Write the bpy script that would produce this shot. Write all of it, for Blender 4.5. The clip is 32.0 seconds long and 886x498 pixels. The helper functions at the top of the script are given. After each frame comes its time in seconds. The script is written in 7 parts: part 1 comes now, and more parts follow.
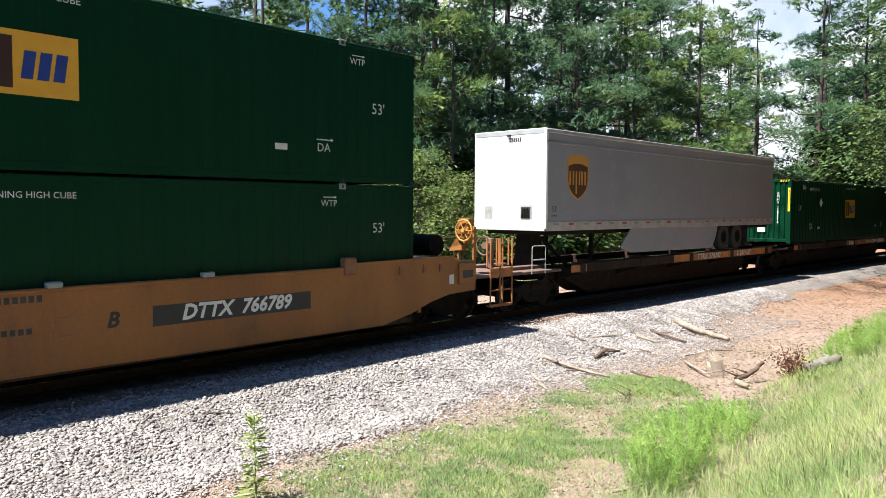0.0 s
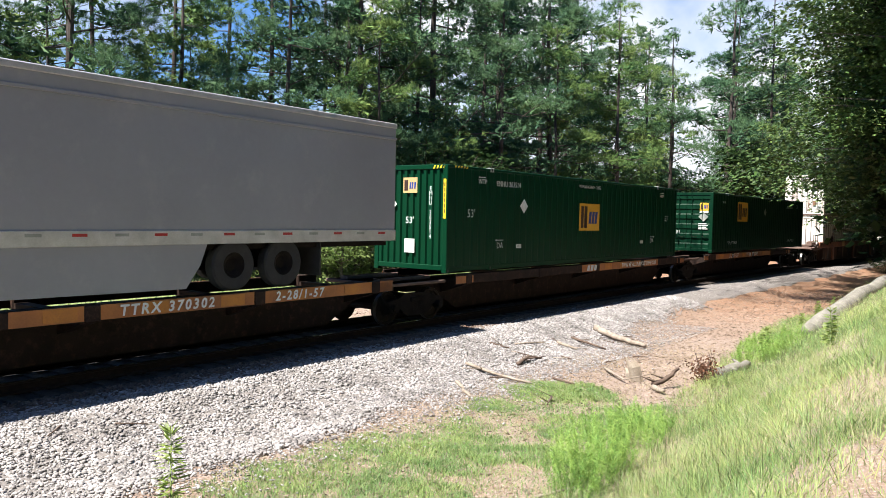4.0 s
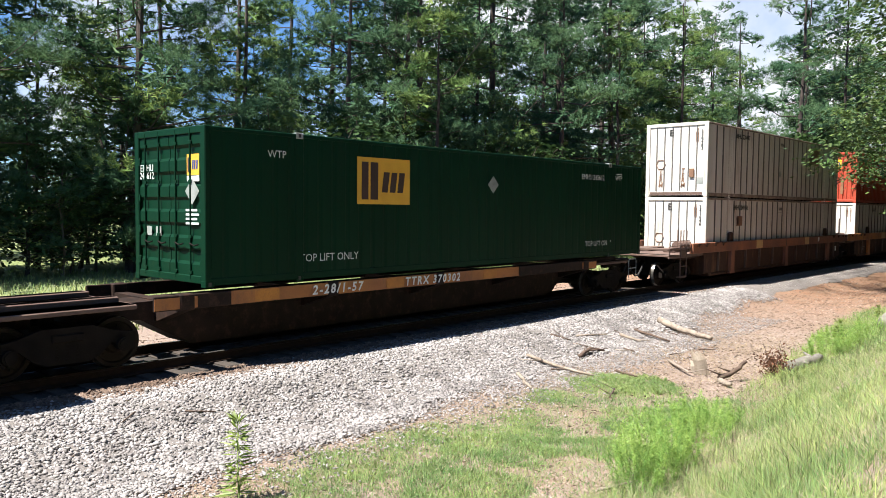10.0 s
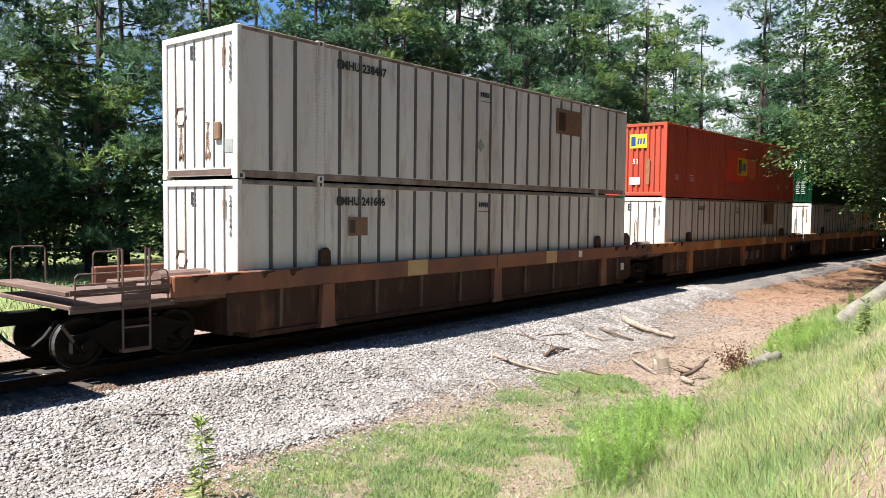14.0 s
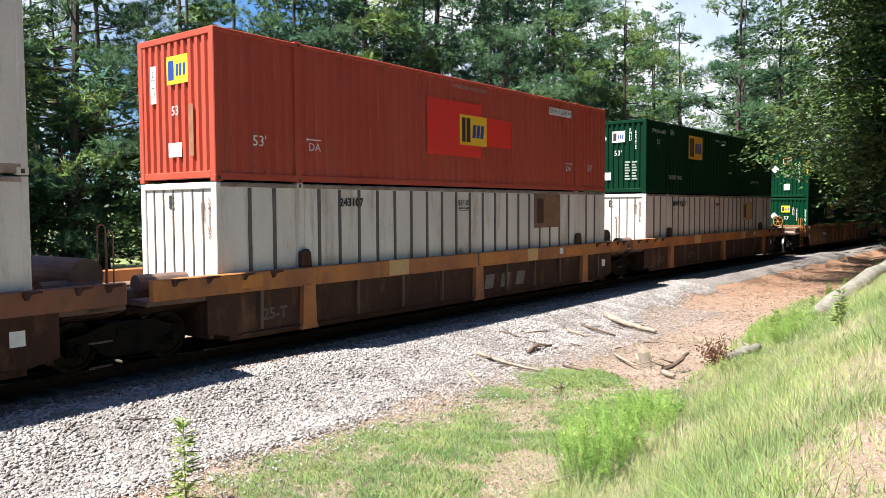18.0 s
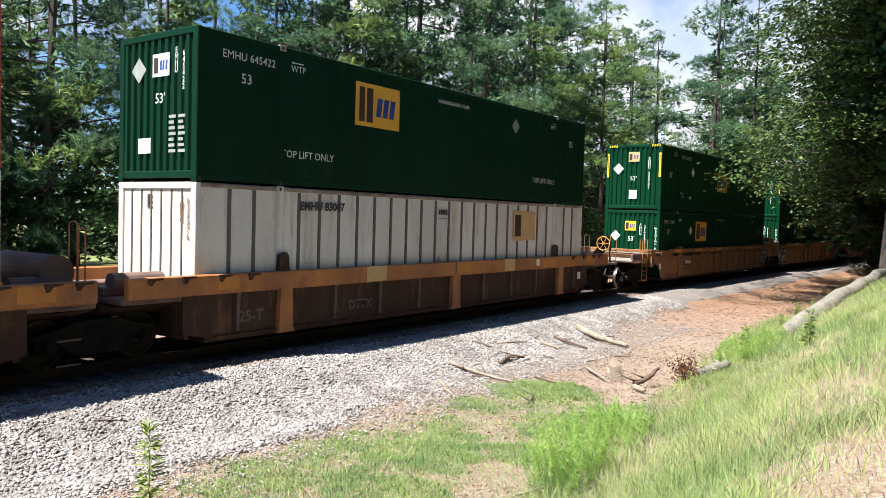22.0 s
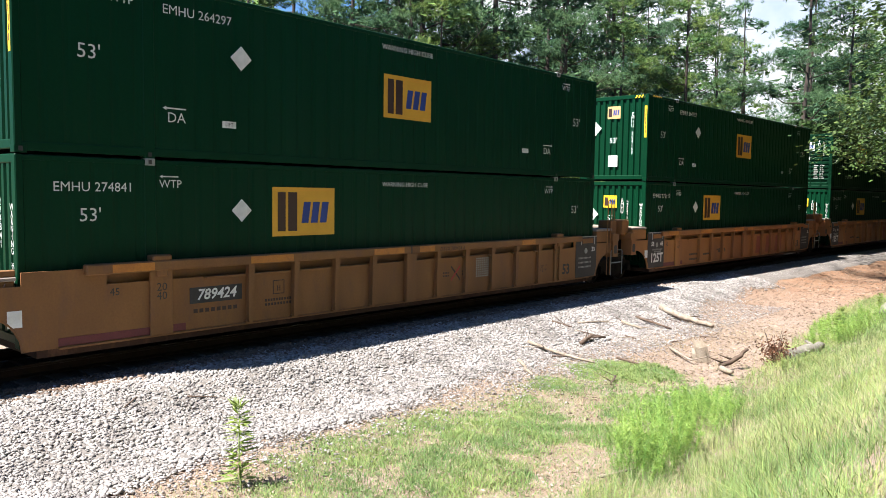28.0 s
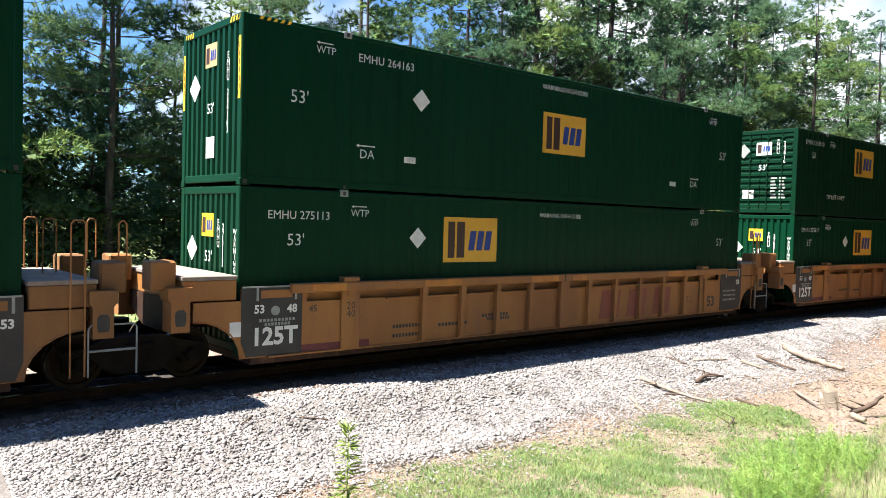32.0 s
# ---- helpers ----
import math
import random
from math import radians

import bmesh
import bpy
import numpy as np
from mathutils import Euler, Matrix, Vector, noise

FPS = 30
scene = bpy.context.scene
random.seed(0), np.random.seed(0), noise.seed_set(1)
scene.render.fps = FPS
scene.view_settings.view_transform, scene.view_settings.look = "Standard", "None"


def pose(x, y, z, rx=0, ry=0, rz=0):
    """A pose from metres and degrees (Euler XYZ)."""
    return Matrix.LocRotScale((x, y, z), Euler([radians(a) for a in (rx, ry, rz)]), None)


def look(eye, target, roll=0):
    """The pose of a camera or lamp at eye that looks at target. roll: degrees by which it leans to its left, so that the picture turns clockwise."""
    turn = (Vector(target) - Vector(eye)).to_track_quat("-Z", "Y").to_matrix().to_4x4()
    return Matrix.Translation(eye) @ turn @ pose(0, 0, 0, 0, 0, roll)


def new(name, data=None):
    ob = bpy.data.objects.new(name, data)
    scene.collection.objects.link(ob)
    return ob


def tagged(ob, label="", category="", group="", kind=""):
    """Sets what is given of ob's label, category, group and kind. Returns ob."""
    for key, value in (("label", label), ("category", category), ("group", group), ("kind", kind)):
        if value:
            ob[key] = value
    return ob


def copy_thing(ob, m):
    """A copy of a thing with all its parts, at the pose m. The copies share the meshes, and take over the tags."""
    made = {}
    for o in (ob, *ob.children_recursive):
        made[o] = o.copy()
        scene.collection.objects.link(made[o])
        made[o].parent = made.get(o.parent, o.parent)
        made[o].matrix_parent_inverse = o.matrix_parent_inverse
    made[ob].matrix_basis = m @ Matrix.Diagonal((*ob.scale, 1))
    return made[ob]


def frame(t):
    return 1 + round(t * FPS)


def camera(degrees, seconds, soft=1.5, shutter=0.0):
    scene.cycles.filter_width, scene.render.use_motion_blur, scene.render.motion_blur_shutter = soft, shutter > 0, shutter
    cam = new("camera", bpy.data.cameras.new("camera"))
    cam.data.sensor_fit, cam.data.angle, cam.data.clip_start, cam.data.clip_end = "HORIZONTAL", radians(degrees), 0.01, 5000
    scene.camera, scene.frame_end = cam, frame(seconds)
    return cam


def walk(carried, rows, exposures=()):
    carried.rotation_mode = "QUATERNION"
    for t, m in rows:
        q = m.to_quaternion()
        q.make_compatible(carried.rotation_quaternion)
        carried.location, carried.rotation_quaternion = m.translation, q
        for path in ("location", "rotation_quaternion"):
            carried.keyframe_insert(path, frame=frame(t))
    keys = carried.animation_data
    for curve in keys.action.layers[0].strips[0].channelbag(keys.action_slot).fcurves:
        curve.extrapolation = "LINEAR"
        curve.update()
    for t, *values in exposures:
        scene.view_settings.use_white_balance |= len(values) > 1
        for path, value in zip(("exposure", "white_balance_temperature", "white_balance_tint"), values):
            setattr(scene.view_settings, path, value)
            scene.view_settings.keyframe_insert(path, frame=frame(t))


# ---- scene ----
# The camera: held by hand at one spot beside the track.
cam = camera(60.12, 32.0, soft=0.85, shutter=0.0)
# seconds, x, y, z, yaw, pitch, roll
VIEW = [
    (0.0, 0.046, -0.018, 2.759, 42.18, -3.06, -0.28),
    (0.5, -0.007, -0.016, 2.734, 42.53, -3.91, -0.34),
    (1.0, -0.030, -0.004, 2.722, 44.37, -5.87, -1.99),
    (1.5, 0.015, -0.003, 2.757, 41.48, -3.58, 0.20),
    (2.0, -0.024, -0.016, 2.753, 39.56, -1.49, -1.33),
    (2.5, -0.027, -0.016, 2.744, 39.16, -1.01, -1.63),
    (3.0, -0.040, -0.019, 2.732, 38.92, -0.18, -1.56),
    (3.5, -0.017, -0.014, 2.738, 36.45, -1.81, -1.35),
    (5.5, -0.012, -0.005, 2.748, 36.84, -3.01, -0.67),
    (6.0, -0.011, 0.001, 2.746, 38.03, -3.35, 0.30),
    (6.5, 0.001, 0.001, 2.747, 39.55, -3.69, -0.15),
    (7.0, -0.012, -0.006, 2.746, 40.01, -3.94, -0.53),
    (7.5, -0.002, -0.003, 2.740, 41.25, -4.61, -0.33),
    (8.0, -0.010, 0.001, 2.740, 42.23, -5.07, -0.92),
    (8.5, 0.014, -0.001, 2.745, 42.22, -5.16, -0.76),
    (9.0, 0.023, -0.006, 2.741, 42.88, -4.90, -0.46),
    (9.5, 0.011, -0.003, 2.745, 42.49, -4.58, -0.28),
    (10.0, -0.009, 0.002, 2.729, 40.97, -3.09, -0.60),
    (10.5, 0.035, 0.003, 2.767, 37.57, -2.83, -2.56),
    (11.0, 0.005, 0.010, 2.749, 37.28, -2.55, -2.54),
    (11.5, 0.002, 0.007, 2.757, 37.41, -3.02, -2.12),
    (12.0, 0.002, 0.011, 2.763, 36.46, -3.41, -0.54),
    (12.5, 0.001, 0.001, 2.743, 36.40, -3.50, -0.30),
    (13.0, 0.006, 0.001, 2.745, 37.29, -3.53, 0.37),
    (13.5, 0.002, -0.003, 2.743, 37.17, -3.53, -0.80),
    (14.0, -0.003, -0.007, 2.738, 38.44, -3.07, -0.67),
    (14.5, -0.007, 0.001, 2.710, 37.42, -3.33, -0.71),
    (15.0, 0.034, -0.013, 2.712, 37.21, -2.86, -0.07),
    (15.5, 0.051, -0.005, 2.706, 37.40, -2.76, -0.54),
    (17.5, 0.054, -0.007, 2.718, 37.75, -2.53, 0.42),
    (18.0, 0.065, -0.013, 2.715, 37.16, -3.05, 0.30),
    (18.5, 0.011, -0.001, 2.737, 37.73, -2.59, -0.15),
    (19.0, 0.022, -0.006, 2.738, 37.14, -2.15, -0.38),
    (19.5, 0.003, -0.001, 2.735, 37.08, -1.44, -0.40),
    (20.0, 0.002, -0.009, 2.731, 37.34, -1.02, -0.44),
    (20.5, 0.004, -0.004, 2.737, 37.54, -1.59, -0.37),
    (21.0, -0.004, -0.004, 2.730, 36.86, -2.13, 0.17),
    (21.5, 0.008, -0.002, 2.738, 35.88, -2.41, -0.72),
    (22.0, 0.027, -0.003, 2.730, 35.37, -2.46, -1.67),
    (22.5, 0.008, 0.021, 2.749, 35.57, -3.39, -1.55),
    (23.0, 0.006, -0.011, 2.743, 35.87, -4.56, -1.82),
    (23.5, -0.006, -0.013, 2.741, 38.04, -4.05, -1.48),
    (24.0, -0.012, -0.008, 2.744, 39.04, -3.81, -1.61),
    (24.5, 0.014, -0.014, 2.735, 40.79, -3.23, -1.23),
    (25.0, 0.006, 0.009, 2.744, 41.55, -4.18, -1.50),
    (25.5, 0.002, 0.002, 2.752, 41.09, -4.75, -2.24),
    (26.0, -0.020, 0.005, 2.750, 40.43, -4.80, -1.81),
    (26.5, -0.025, 0.007, 2.745, 38.98, -4.53, -2.20),
    (28.5, -0.016, 0.024, 2.734, 43.70, -3.47, 0.60),
    (29.0, 0.024, 0.022, 2.726, 46.51, -2.62, 1.49),
    (29.5, -0.032, 0.019, 2.747, 46.75, -2.65, 0.64),
    (30.0, -0.030, 0.022, 2.745, 48.06, -2.00, -1.01),
    (30.5, -0.028, 0.025, 2.749, 48.74, -2.24, -0.51),
    (31.0, -0.035, 0.024, 2.733, 49.13, -2.43, -1.17),
    (31.5, -0.045, 0.018, 2.742, 49.13, -1.68, -1.16),
    (32.0, -0.043, 0.022, 2.748, 49.34, -2.15, -1.61),
]
EXP = 1.7
walk(cam, [(t, pose(x, y, z, 90 + pitch, roll, yaw)) for t, x, y, z, yaw, pitch, roll in VIEW],
     exposures=[(0.0, EXP + 0.05), (6.0, EXP - 0.03), (13.0, EXP - 0.07), (16.0, EXP - 0.03), (19.5, EXP + 0.14), (22.0, EXP), (25.0, EXP + 0.07), (29.0, EXP + 0.22), (32.0, EXP + 0.33)])

# How far the train has come: seconds, metres.
RUN = [
    (0.0, 0.00), (1.0, -4.81), (2.0, -9.64), (3.0, -14.53), (3.5, -17.00), (5.5, -26.89), (6.0, -29.36),
    (7.0, -34.28), (8.0, -39.19), (9.0, -44.07), (10.0, -49.02), (11.0, -54.03), (12.0, -59.03),
    (13.0, -63.99), (14.0, -68.93), (15.0, -73.83), (15.5, -76.27), (17.5, -86.04), (18.0, -88.50),
    (19.0, -93.43), (20.0, -98.30), (21.0, -103.16), (22.0, -108.02), (23.0, -112.83), (24.0, -117.60),
    (25.0, -122.34), (26.0, -127.01), (26.5, -129.34), (28.5, -138.49), (29.0, -140.78), (30.0, -145.31),
    (31.0, -149.76), (32.0, -154.17),
]

# ---- light ----
SUN = Vector((-0.195, -0.51, 1.0)).normalized()
world = bpy.data.worlds.new("sky")
scene.world = world
world.use_nodes = True
wn = world.node_tree.nodes
sky = wn.new("ShaderNodeTexSky")
sky.sky_type, sky.sun_disc = "NISHITA", False
sky.sun_elevation, sky.sun_rotation = math.asin(SUN.z), math.atan2(SUN.x, SUN.y)
sky.air_density, sky.dust_density, sky.ozone_density = 1.0, 0.0, 3.5
wn["Background"].inputs["Strength"].default_value = 0.05
# thin bright cloud all over the sky
wl = world.node_tree.links
wco = wn.new("ShaderNodeTexCoord")
cloud = wn.new("ShaderNodeTexNoise")
cloud.inputs["Scale"].default_value, cloud.inputs["Detail"].default_value = 3.5, 7.0
wl.new(wco.outputs["Generated"], cloud.inputs["Vector"])
side = wn.new("ShaderNodeSeparateXYZ")
wl.new(wco.outputs["Generated"], side.inputs[0])
drift = wn.new("ShaderNodeMath")
drift.operation = "MULTIPLY_ADD"
drift.inputs[1].default_value = 0.3
wl.new(side.outputs["Y"], drift.inputs[0])
wl.new(cloud.outputs["Fac"], drift.inputs[2])
cr = wn.new("ShaderNodeValToRGB")
cr.color_ramp.elements[0].position, cr.color_ramp.elements[1].position = 0.66, 0.82
wl.new(drift.outputs[0], cr.inputs["Fac"])
cm = wn.new("ShaderNodeMixRGB")
cm.inputs[2].default_value = (6.4, 6.7, 7.1, 1)
wl.new(cr.outputs["Color"], cm.inputs["Fac"])
tint = wn.new("ShaderNodeMixRGB")
tint.blend_type = "MULTIPLY"
tint.inputs[0].default_value, tint.inputs[2].default_value = 1.0, (0.62, 0.86, 1.12, 1)
wl.new(sky.outputs[0], tint.inputs[1])
wl.new(tint.outputs[0], cm.inputs[1])
wl.new(cm.outputs[0], wn["Background"].inputs["Color"])
sun_data = bpy.data.lights.new("sun", "SUN")
sun_data.energy, sun_data.angle, sun_data.color = 5.0, radians(0.53), (1.0, 0.955, 0.88)
sun = new("sun", sun_data)
sun.matrix_world = look(SUN * 60, (0, 0, 0))


# ---- materials ----
def mat(name, a, b, scale=3.0, rough=0.6, metal=0.0, bump=0.0, bscale=40.0, fine=0.25, streak=None, island=0.0,
        trans=0.0, spec=0.5, upward=0.0, stain=None, stain_amount=0.35, hue=0.0):
    """Two colours mixed by large noise, roughened by fine noise; streak: stretch along z; stain: a third colour in patches."""
    m = bpy.data.materials.new(name)
    m.use_nodes = True
    n, l = m.node_tree.nodes, m.node_tree.links
    bs = n["Principled BSDF"]
    co = n.new("ShaderNodeTexCoord")
    mp = n.new("ShaderNodeMapping")
    l.new(co.outputs["Object"], mp.inputs["Vector"])
    if streak:
        mp.inputs["Scale"].default_value = (1.0, 1.0, streak)
    big = n.new("ShaderNodeTexNoise")
    big.inputs["Scale"].default_value, big.inputs["Detail"].default_value = scale, 5.0
    l.new(mp.outputs[0], big.inputs["Vector"])
    small = n.new("ShaderNodeTexNoise")
    small.inputs["Scale"].default_value, small.inputs["Detail"].default_value = bscale, 4.0
    l.new(co.outputs["Object"], small.inputs["Vector"])
    ramp = n.new("ShaderNodeValToRGB")
    ramp.color_ramp.elements[0].position, ramp.color_ramp.elements[1].position = 0.33, 0.68
    l.new(big.outputs["Fac"], ramp.inputs["Fac"])
    mix = n.new("ShaderNodeMixRGB")
    mix.inputs[1].default_value, mix.inputs[2].default_value = (*a, 1), (*b, 1)
    l.new(ramp.outputs["Color"], mix.inputs["Fac"])
    out = mix.outputs[0]
    if stain:
        sn = n.new("ShaderNodeTexNoise")
        sn.inputs["Scale"].default_value, sn.inputs["Detail"].default_value = scale * 2.3, 8.0
        sn.inputs["Roughness"].default_value = 0.7
        l.new(mp.outputs[0], sn.inputs["Vector"])
        sr = n.new("ShaderNodeValToRGB")
        sr.color_ramp.elements[0].position, sr.color_ramp.elements[1].position = 0.52, 0.74
        sr.color_ramp.elements[1].color = (stain_amount, stain_amount, stain_amount, 1)
        l.new(sn.outputs["Fac"], sr.inputs["Fac"])
        sm = n.new("ShaderNodeMixRGB")
        sm.inputs[2].default_value = (*stain, 1)
        l.new(sr.outputs["Color"], sm.inputs["Fac"])
        l.new(out, sm.inputs[1])
        out = sm.outputs[0]
    if fine:
        hsv = n.new("ShaderNodeHueSaturation")
        ma = n.new("ShaderNodeMath")
        ma.operation = "MULTIPLY_ADD"
        ma.inputs[1].default_value, ma.inputs[2].default_value = fine * 2, 1.0 - fine
        l.new(small.outputs["Fac"], ma.inputs[0])
        l.new(ma.outputs[0], hsv.inputs["Value"])
        l.new(out, hsv.inputs["Color"])
        out = hsv.outputs[0]
    if island:
        geo = n.new("ShaderNodeNewGeometry")
        h2 = n.new("ShaderNodeHueSaturation")
        mb = n.new("ShaderNodeMath")
        mb.operation = "MULTIPLY_ADD"
        mb.inputs[1].default_value, mb.inputs[2].default_value = island * 2, 1.0 - island
        l.new(geo.outputs["Random Per Island"], mb.inputs[0])
        l.new(mb.outputs[0], h2.inputs["Value"])
        if hue:
            turn = n.new("ShaderNodeMath")
            turn.operation = "MULTIPLY"
            turn.inputs[1].default_value = 7.31
            part_of = n.new("ShaderNodeMath")
            part_of.operation = "FRACT"
            mh = n.new("ShaderNodeMath")
            mh.operation = "MULTIPLY_ADD"
            mh.inputs[1].default_value, mh.inputs[2].default_value = hue * 2, 0.5 - hue
            l.new(geo.outputs["Random Per Island"], turn.inputs[0])
            l.new(turn.outputs[0], part_of.inputs[0])
            l.new(part_of.outputs[0], mh.inputs[0])
            l.new(mh.outputs[0], h2.inputs["Hue"])
        l.new(out, h2.inputs["Color"])
        out = h2.outputs[0]
    l.new(out, bs.inputs["Base Color"])
    bs.inputs["Roughness"].default_value, bs.inputs["Metallic"].default_value = rough, metal
    bs.inputs["Specular IOR Level"].default_value = spec
    if bump:
        bp = n.new("ShaderNodeBump")
        bp.inputs["Strength"].default_value, bp.inputs["Distance"].default_value = bump, 0.02
        l.new(small.outputs["Fac"], bp.inputs["Height"])
        l.new(bp.outputs[0], bs.inputs["Normal"])
    if upward:
        gn = n.new("ShaderNodeNewGeometry")
        av = n.new("ShaderNodeVectorMath")
        av.operation = "ADD"
        av.inputs[1].default_value = (0, 0, upward)
        nv = n.new("ShaderNodeVectorMath")
        nv.operation = "NORMALIZE"
        l.new(gn.outputs["Normal"], av.inputs[0])
        l.new(av.outputs[0], nv.inputs[0])
        l.new(nv.outputs[0], bs.inputs["Normal"])
    if trans:
        tr = n.new("ShaderNodeBsdfTranslucent")
        l.new(out, tr.inputs["Color"])
        ms = n.new("ShaderNodeMixShader")
        ms.inputs[0].default_value = trans
        l.new(bs.outputs[0], ms.inputs[1])
        l.new(tr.outputs[0], ms.inputs[2])
        l.new(ms.outputs[0], n["Material Output"].inputs["Surface"])
    return m


GREEN = mat("green container paint", (0.0011, 0.0285, 0.012), (0.0015, 0.034, 0.0145), 0.8, 0.42, bump=0.08, bscale=18, fine=0.12, streak=0.25, stain=(0.008, 0.034, 0.018), stain_amount=0.3, spec=0.1)
GREEN_OLD = mat("older green container paint", (0.001, 0.021, 0.009), (0.0014, 0.0265, 0.0117), 1.0, 0.5, bump=0.1, bscale=18, fine=0.15, streak=0.2, stain=(0.008, 0.026, 0.014), stain_amount=0.5, spec=0.1)
WHITE = mat("weathered white container paint", (0.67, 0.65, 0.61), (0.55, 0.525, 0.48), 1.1, 0.5, bump=0.06, bscale=20, fine=0.1, streak=0.18, stain=(0.27, 0.18, 0.115), stain_amount=0.75)
WHITE_RAIL = mat("rusted white rail paint", (0.33, 0.27, 0.22), (0.13, 0.085, 0.06), 2.2, 0.65, bump=0.1, bscale=30, fine=0.25, stain=(0.06, 0.035, 0.025), stain_amount=0.7)
WHITE_POST = mat("grey seam steel", (0.11, 0.1, 0.095), (0.075, 0.068, 0.06), 3, 0.6, bump=0.1, fine=0.15, stain=(0.2, 0.1, 0.06))
RED = mat("faded red container paint", (0.355, 0.056, 0.031), (0.4, 0.07, 0.04), 0.9, 0.55, bump=0.08, bscale=18, fine=0.12, streak=0.2, stain=(0.3, 0.1, 0.07), stain_amount=0.5, spec=0.25)
RED_NEW = mat("fresh red patch", (0.72, 0.03, 0.022), (0.66, 0.034, 0.024), 2, 0.4, fine=0.05)
# Side skin toned darker and bluer for its shade; the sunlit front stays white.
TRAILER = mat("grey trailer skin with side shade in it", (0.27, 0.278, 0.302), (0.238, 0.246, 0.27), 0.6, 0.35, bump=0.03, bscale=9, fine=0.05, stain=(0.45, 0.43, 0.4), stain_amount=0.25)
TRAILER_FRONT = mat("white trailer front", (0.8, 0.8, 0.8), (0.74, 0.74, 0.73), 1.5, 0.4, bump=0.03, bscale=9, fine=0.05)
ALU = mat("dull aluminium rail", (0.55, 0.55, 0.55), (0.42, 0.42, 0.42), 3, 0.45, 0.6, bump=0.05, fine=0.15)
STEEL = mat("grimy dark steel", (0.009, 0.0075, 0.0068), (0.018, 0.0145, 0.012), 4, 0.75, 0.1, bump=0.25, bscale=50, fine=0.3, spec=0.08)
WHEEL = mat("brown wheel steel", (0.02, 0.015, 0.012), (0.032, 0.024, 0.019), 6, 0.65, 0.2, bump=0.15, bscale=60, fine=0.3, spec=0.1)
TREAD = mat("polished wheel rim", (0.22, 0.21, 0.2), (0.16, 0.15, 0.14), 8, 0.35, 0.8, fine=0.1)
TAN = mat("tan yellow car paint", (0.34, 0.145, 0.036), (0.25, 0.1, 0.028), 1.0, 0.6, bump=0.1, bscale=25, fine=0.15, streak=0.3, stain=(0.17, 0.075, 0.045), stain_amount=0.6)
TAN_OLD = mat("browned tan car paint", (0.32, 0.128, 0.03), (0.225, 0.088, 0.024), 0.9, 0.6, bump=0.12, bscale=22, fine=0.2, streak=0.3, stain=(0.13, 0.06, 0.038), stain_amount=0.65)
BROWN = mat("weathered brown car paint", (0.044, 0.024, 0.018), (0.062, 0.034, 0.025), 1.3, 0.7, bump=0.15, bscale=30, fine=0.2, streak=0.35, stain=(0.2, 0.1, 0.055), stain_amount=0.6, spec=0.12)
ORANGE = mat("faded orange top chord", (0.46, 0.175, 0.04), (0.26, 0.098, 0.036), 0.9, 0.65, bump=0.12, bscale=30, fine=0.2, streak=0.6, stain=(0.1, 0.05, 0.04), stain_amount=0.8)
# Paler than the side sheet: the light on the ribs' edges is in this colour.
RIB_LIT = mat("brown rib paint lightened as lit", (0.08, 0.048, 0.034), (0.12, 0.075, 0.055), 3, 0.7, bump=0.1, fine=0.25)
ORANGE_DK = mat("rust-brown top chord", (0.27, 0.1, 0.045), (0.14, 0.055, 0.034), 0.9, 0.65, bump=0.12, bscale=30, fine=0.2, streak=0.6, stain=(0.09, 0.05, 0.04), stain_amount=0.8)
RED_GHOST = mat("faded red painted mark", (0.24, 0.06, 0.04), (0.2, 0.07, 0.04), 4, 0.65, fine=0.2)
FADED_DK = mat("ghost lettering", (0.17, 0.15, 0.13), (0.1, 0.085, 0.075), 6, 0.6, fine=0.2)
GHOST = mat("worn stencil paint", (0.1, 0.085, 0.075), (0.06, 0.05, 0.043), 6, 0.7, fine=0.3)
DECK_PALE = mat("pale dusty deck steel", (0.28, 0.235, 0.2), (0.19, 0.155, 0.13), 2.5, 0.75, bump=0.2, bscale=35, fine=0.2, stain=(0.14, 0.085, 0.06), stain_amount=0.6)
DECK = mat("worn primer deck steel", (0.14, 0.088, 0.07), (0.09, 0.056, 0.045), 2.5, 0.75, bump=0.2, bscale=35, fine=0.2, stain=(0.12, 0.07, 0.05), stain_amount=0.6)
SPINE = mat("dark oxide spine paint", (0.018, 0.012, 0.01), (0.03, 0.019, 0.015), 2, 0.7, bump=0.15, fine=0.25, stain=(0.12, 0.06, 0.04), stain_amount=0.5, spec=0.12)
CHORD_BRIGHT = mat("bright orange touch-up paint", (0.5, 0.2, 0.03), (0.4, 0.15, 0.03), 3, 0.6, fine=0.2, stain=(0.2, 0.08, 0.04), stain_amount=0.6)
BLACKP = mat("black panel paint", (0.02, 0.02, 0.022), (0.035, 0.034, 0.034), 2, 0.6, bump=0.08, fine=0.2)
YELLOW = mat("yellow sign film", (0.72, 0.4, 0.035), (0.66, 0.35, 0.03), 3, 0.5, fine=0.06)
YELLOW_BR = mat("bright yellow film", (0.8, 0.5, 0.02), (0.75, 0.45, 0.02), 3, 0.5, fine=0.06)
YELLOW_OLD = mat("faded yellow paint", (0.5, 0.26, 0.04), (0.36, 0.18, 0.04), 5, 0.55, fine=0.15, stain=(0.15, 0.08, 0.04))
BLUE = mat("blue film", (0.012, 0.04, 0.22), (0.015, 0.05, 0.26), 3, 0.5, fine=0.05)
DARK = mat("dark brown film", (0.035, 0.015, 0.012), (0.045, 0.02, 0.015), 3, 0.5, fine=0.05)
PALE = mat("white lettering", (0.75, 0.76, 0.74), (0.62, 0.64, 0.61), 6, 0.55, fine=0.1)
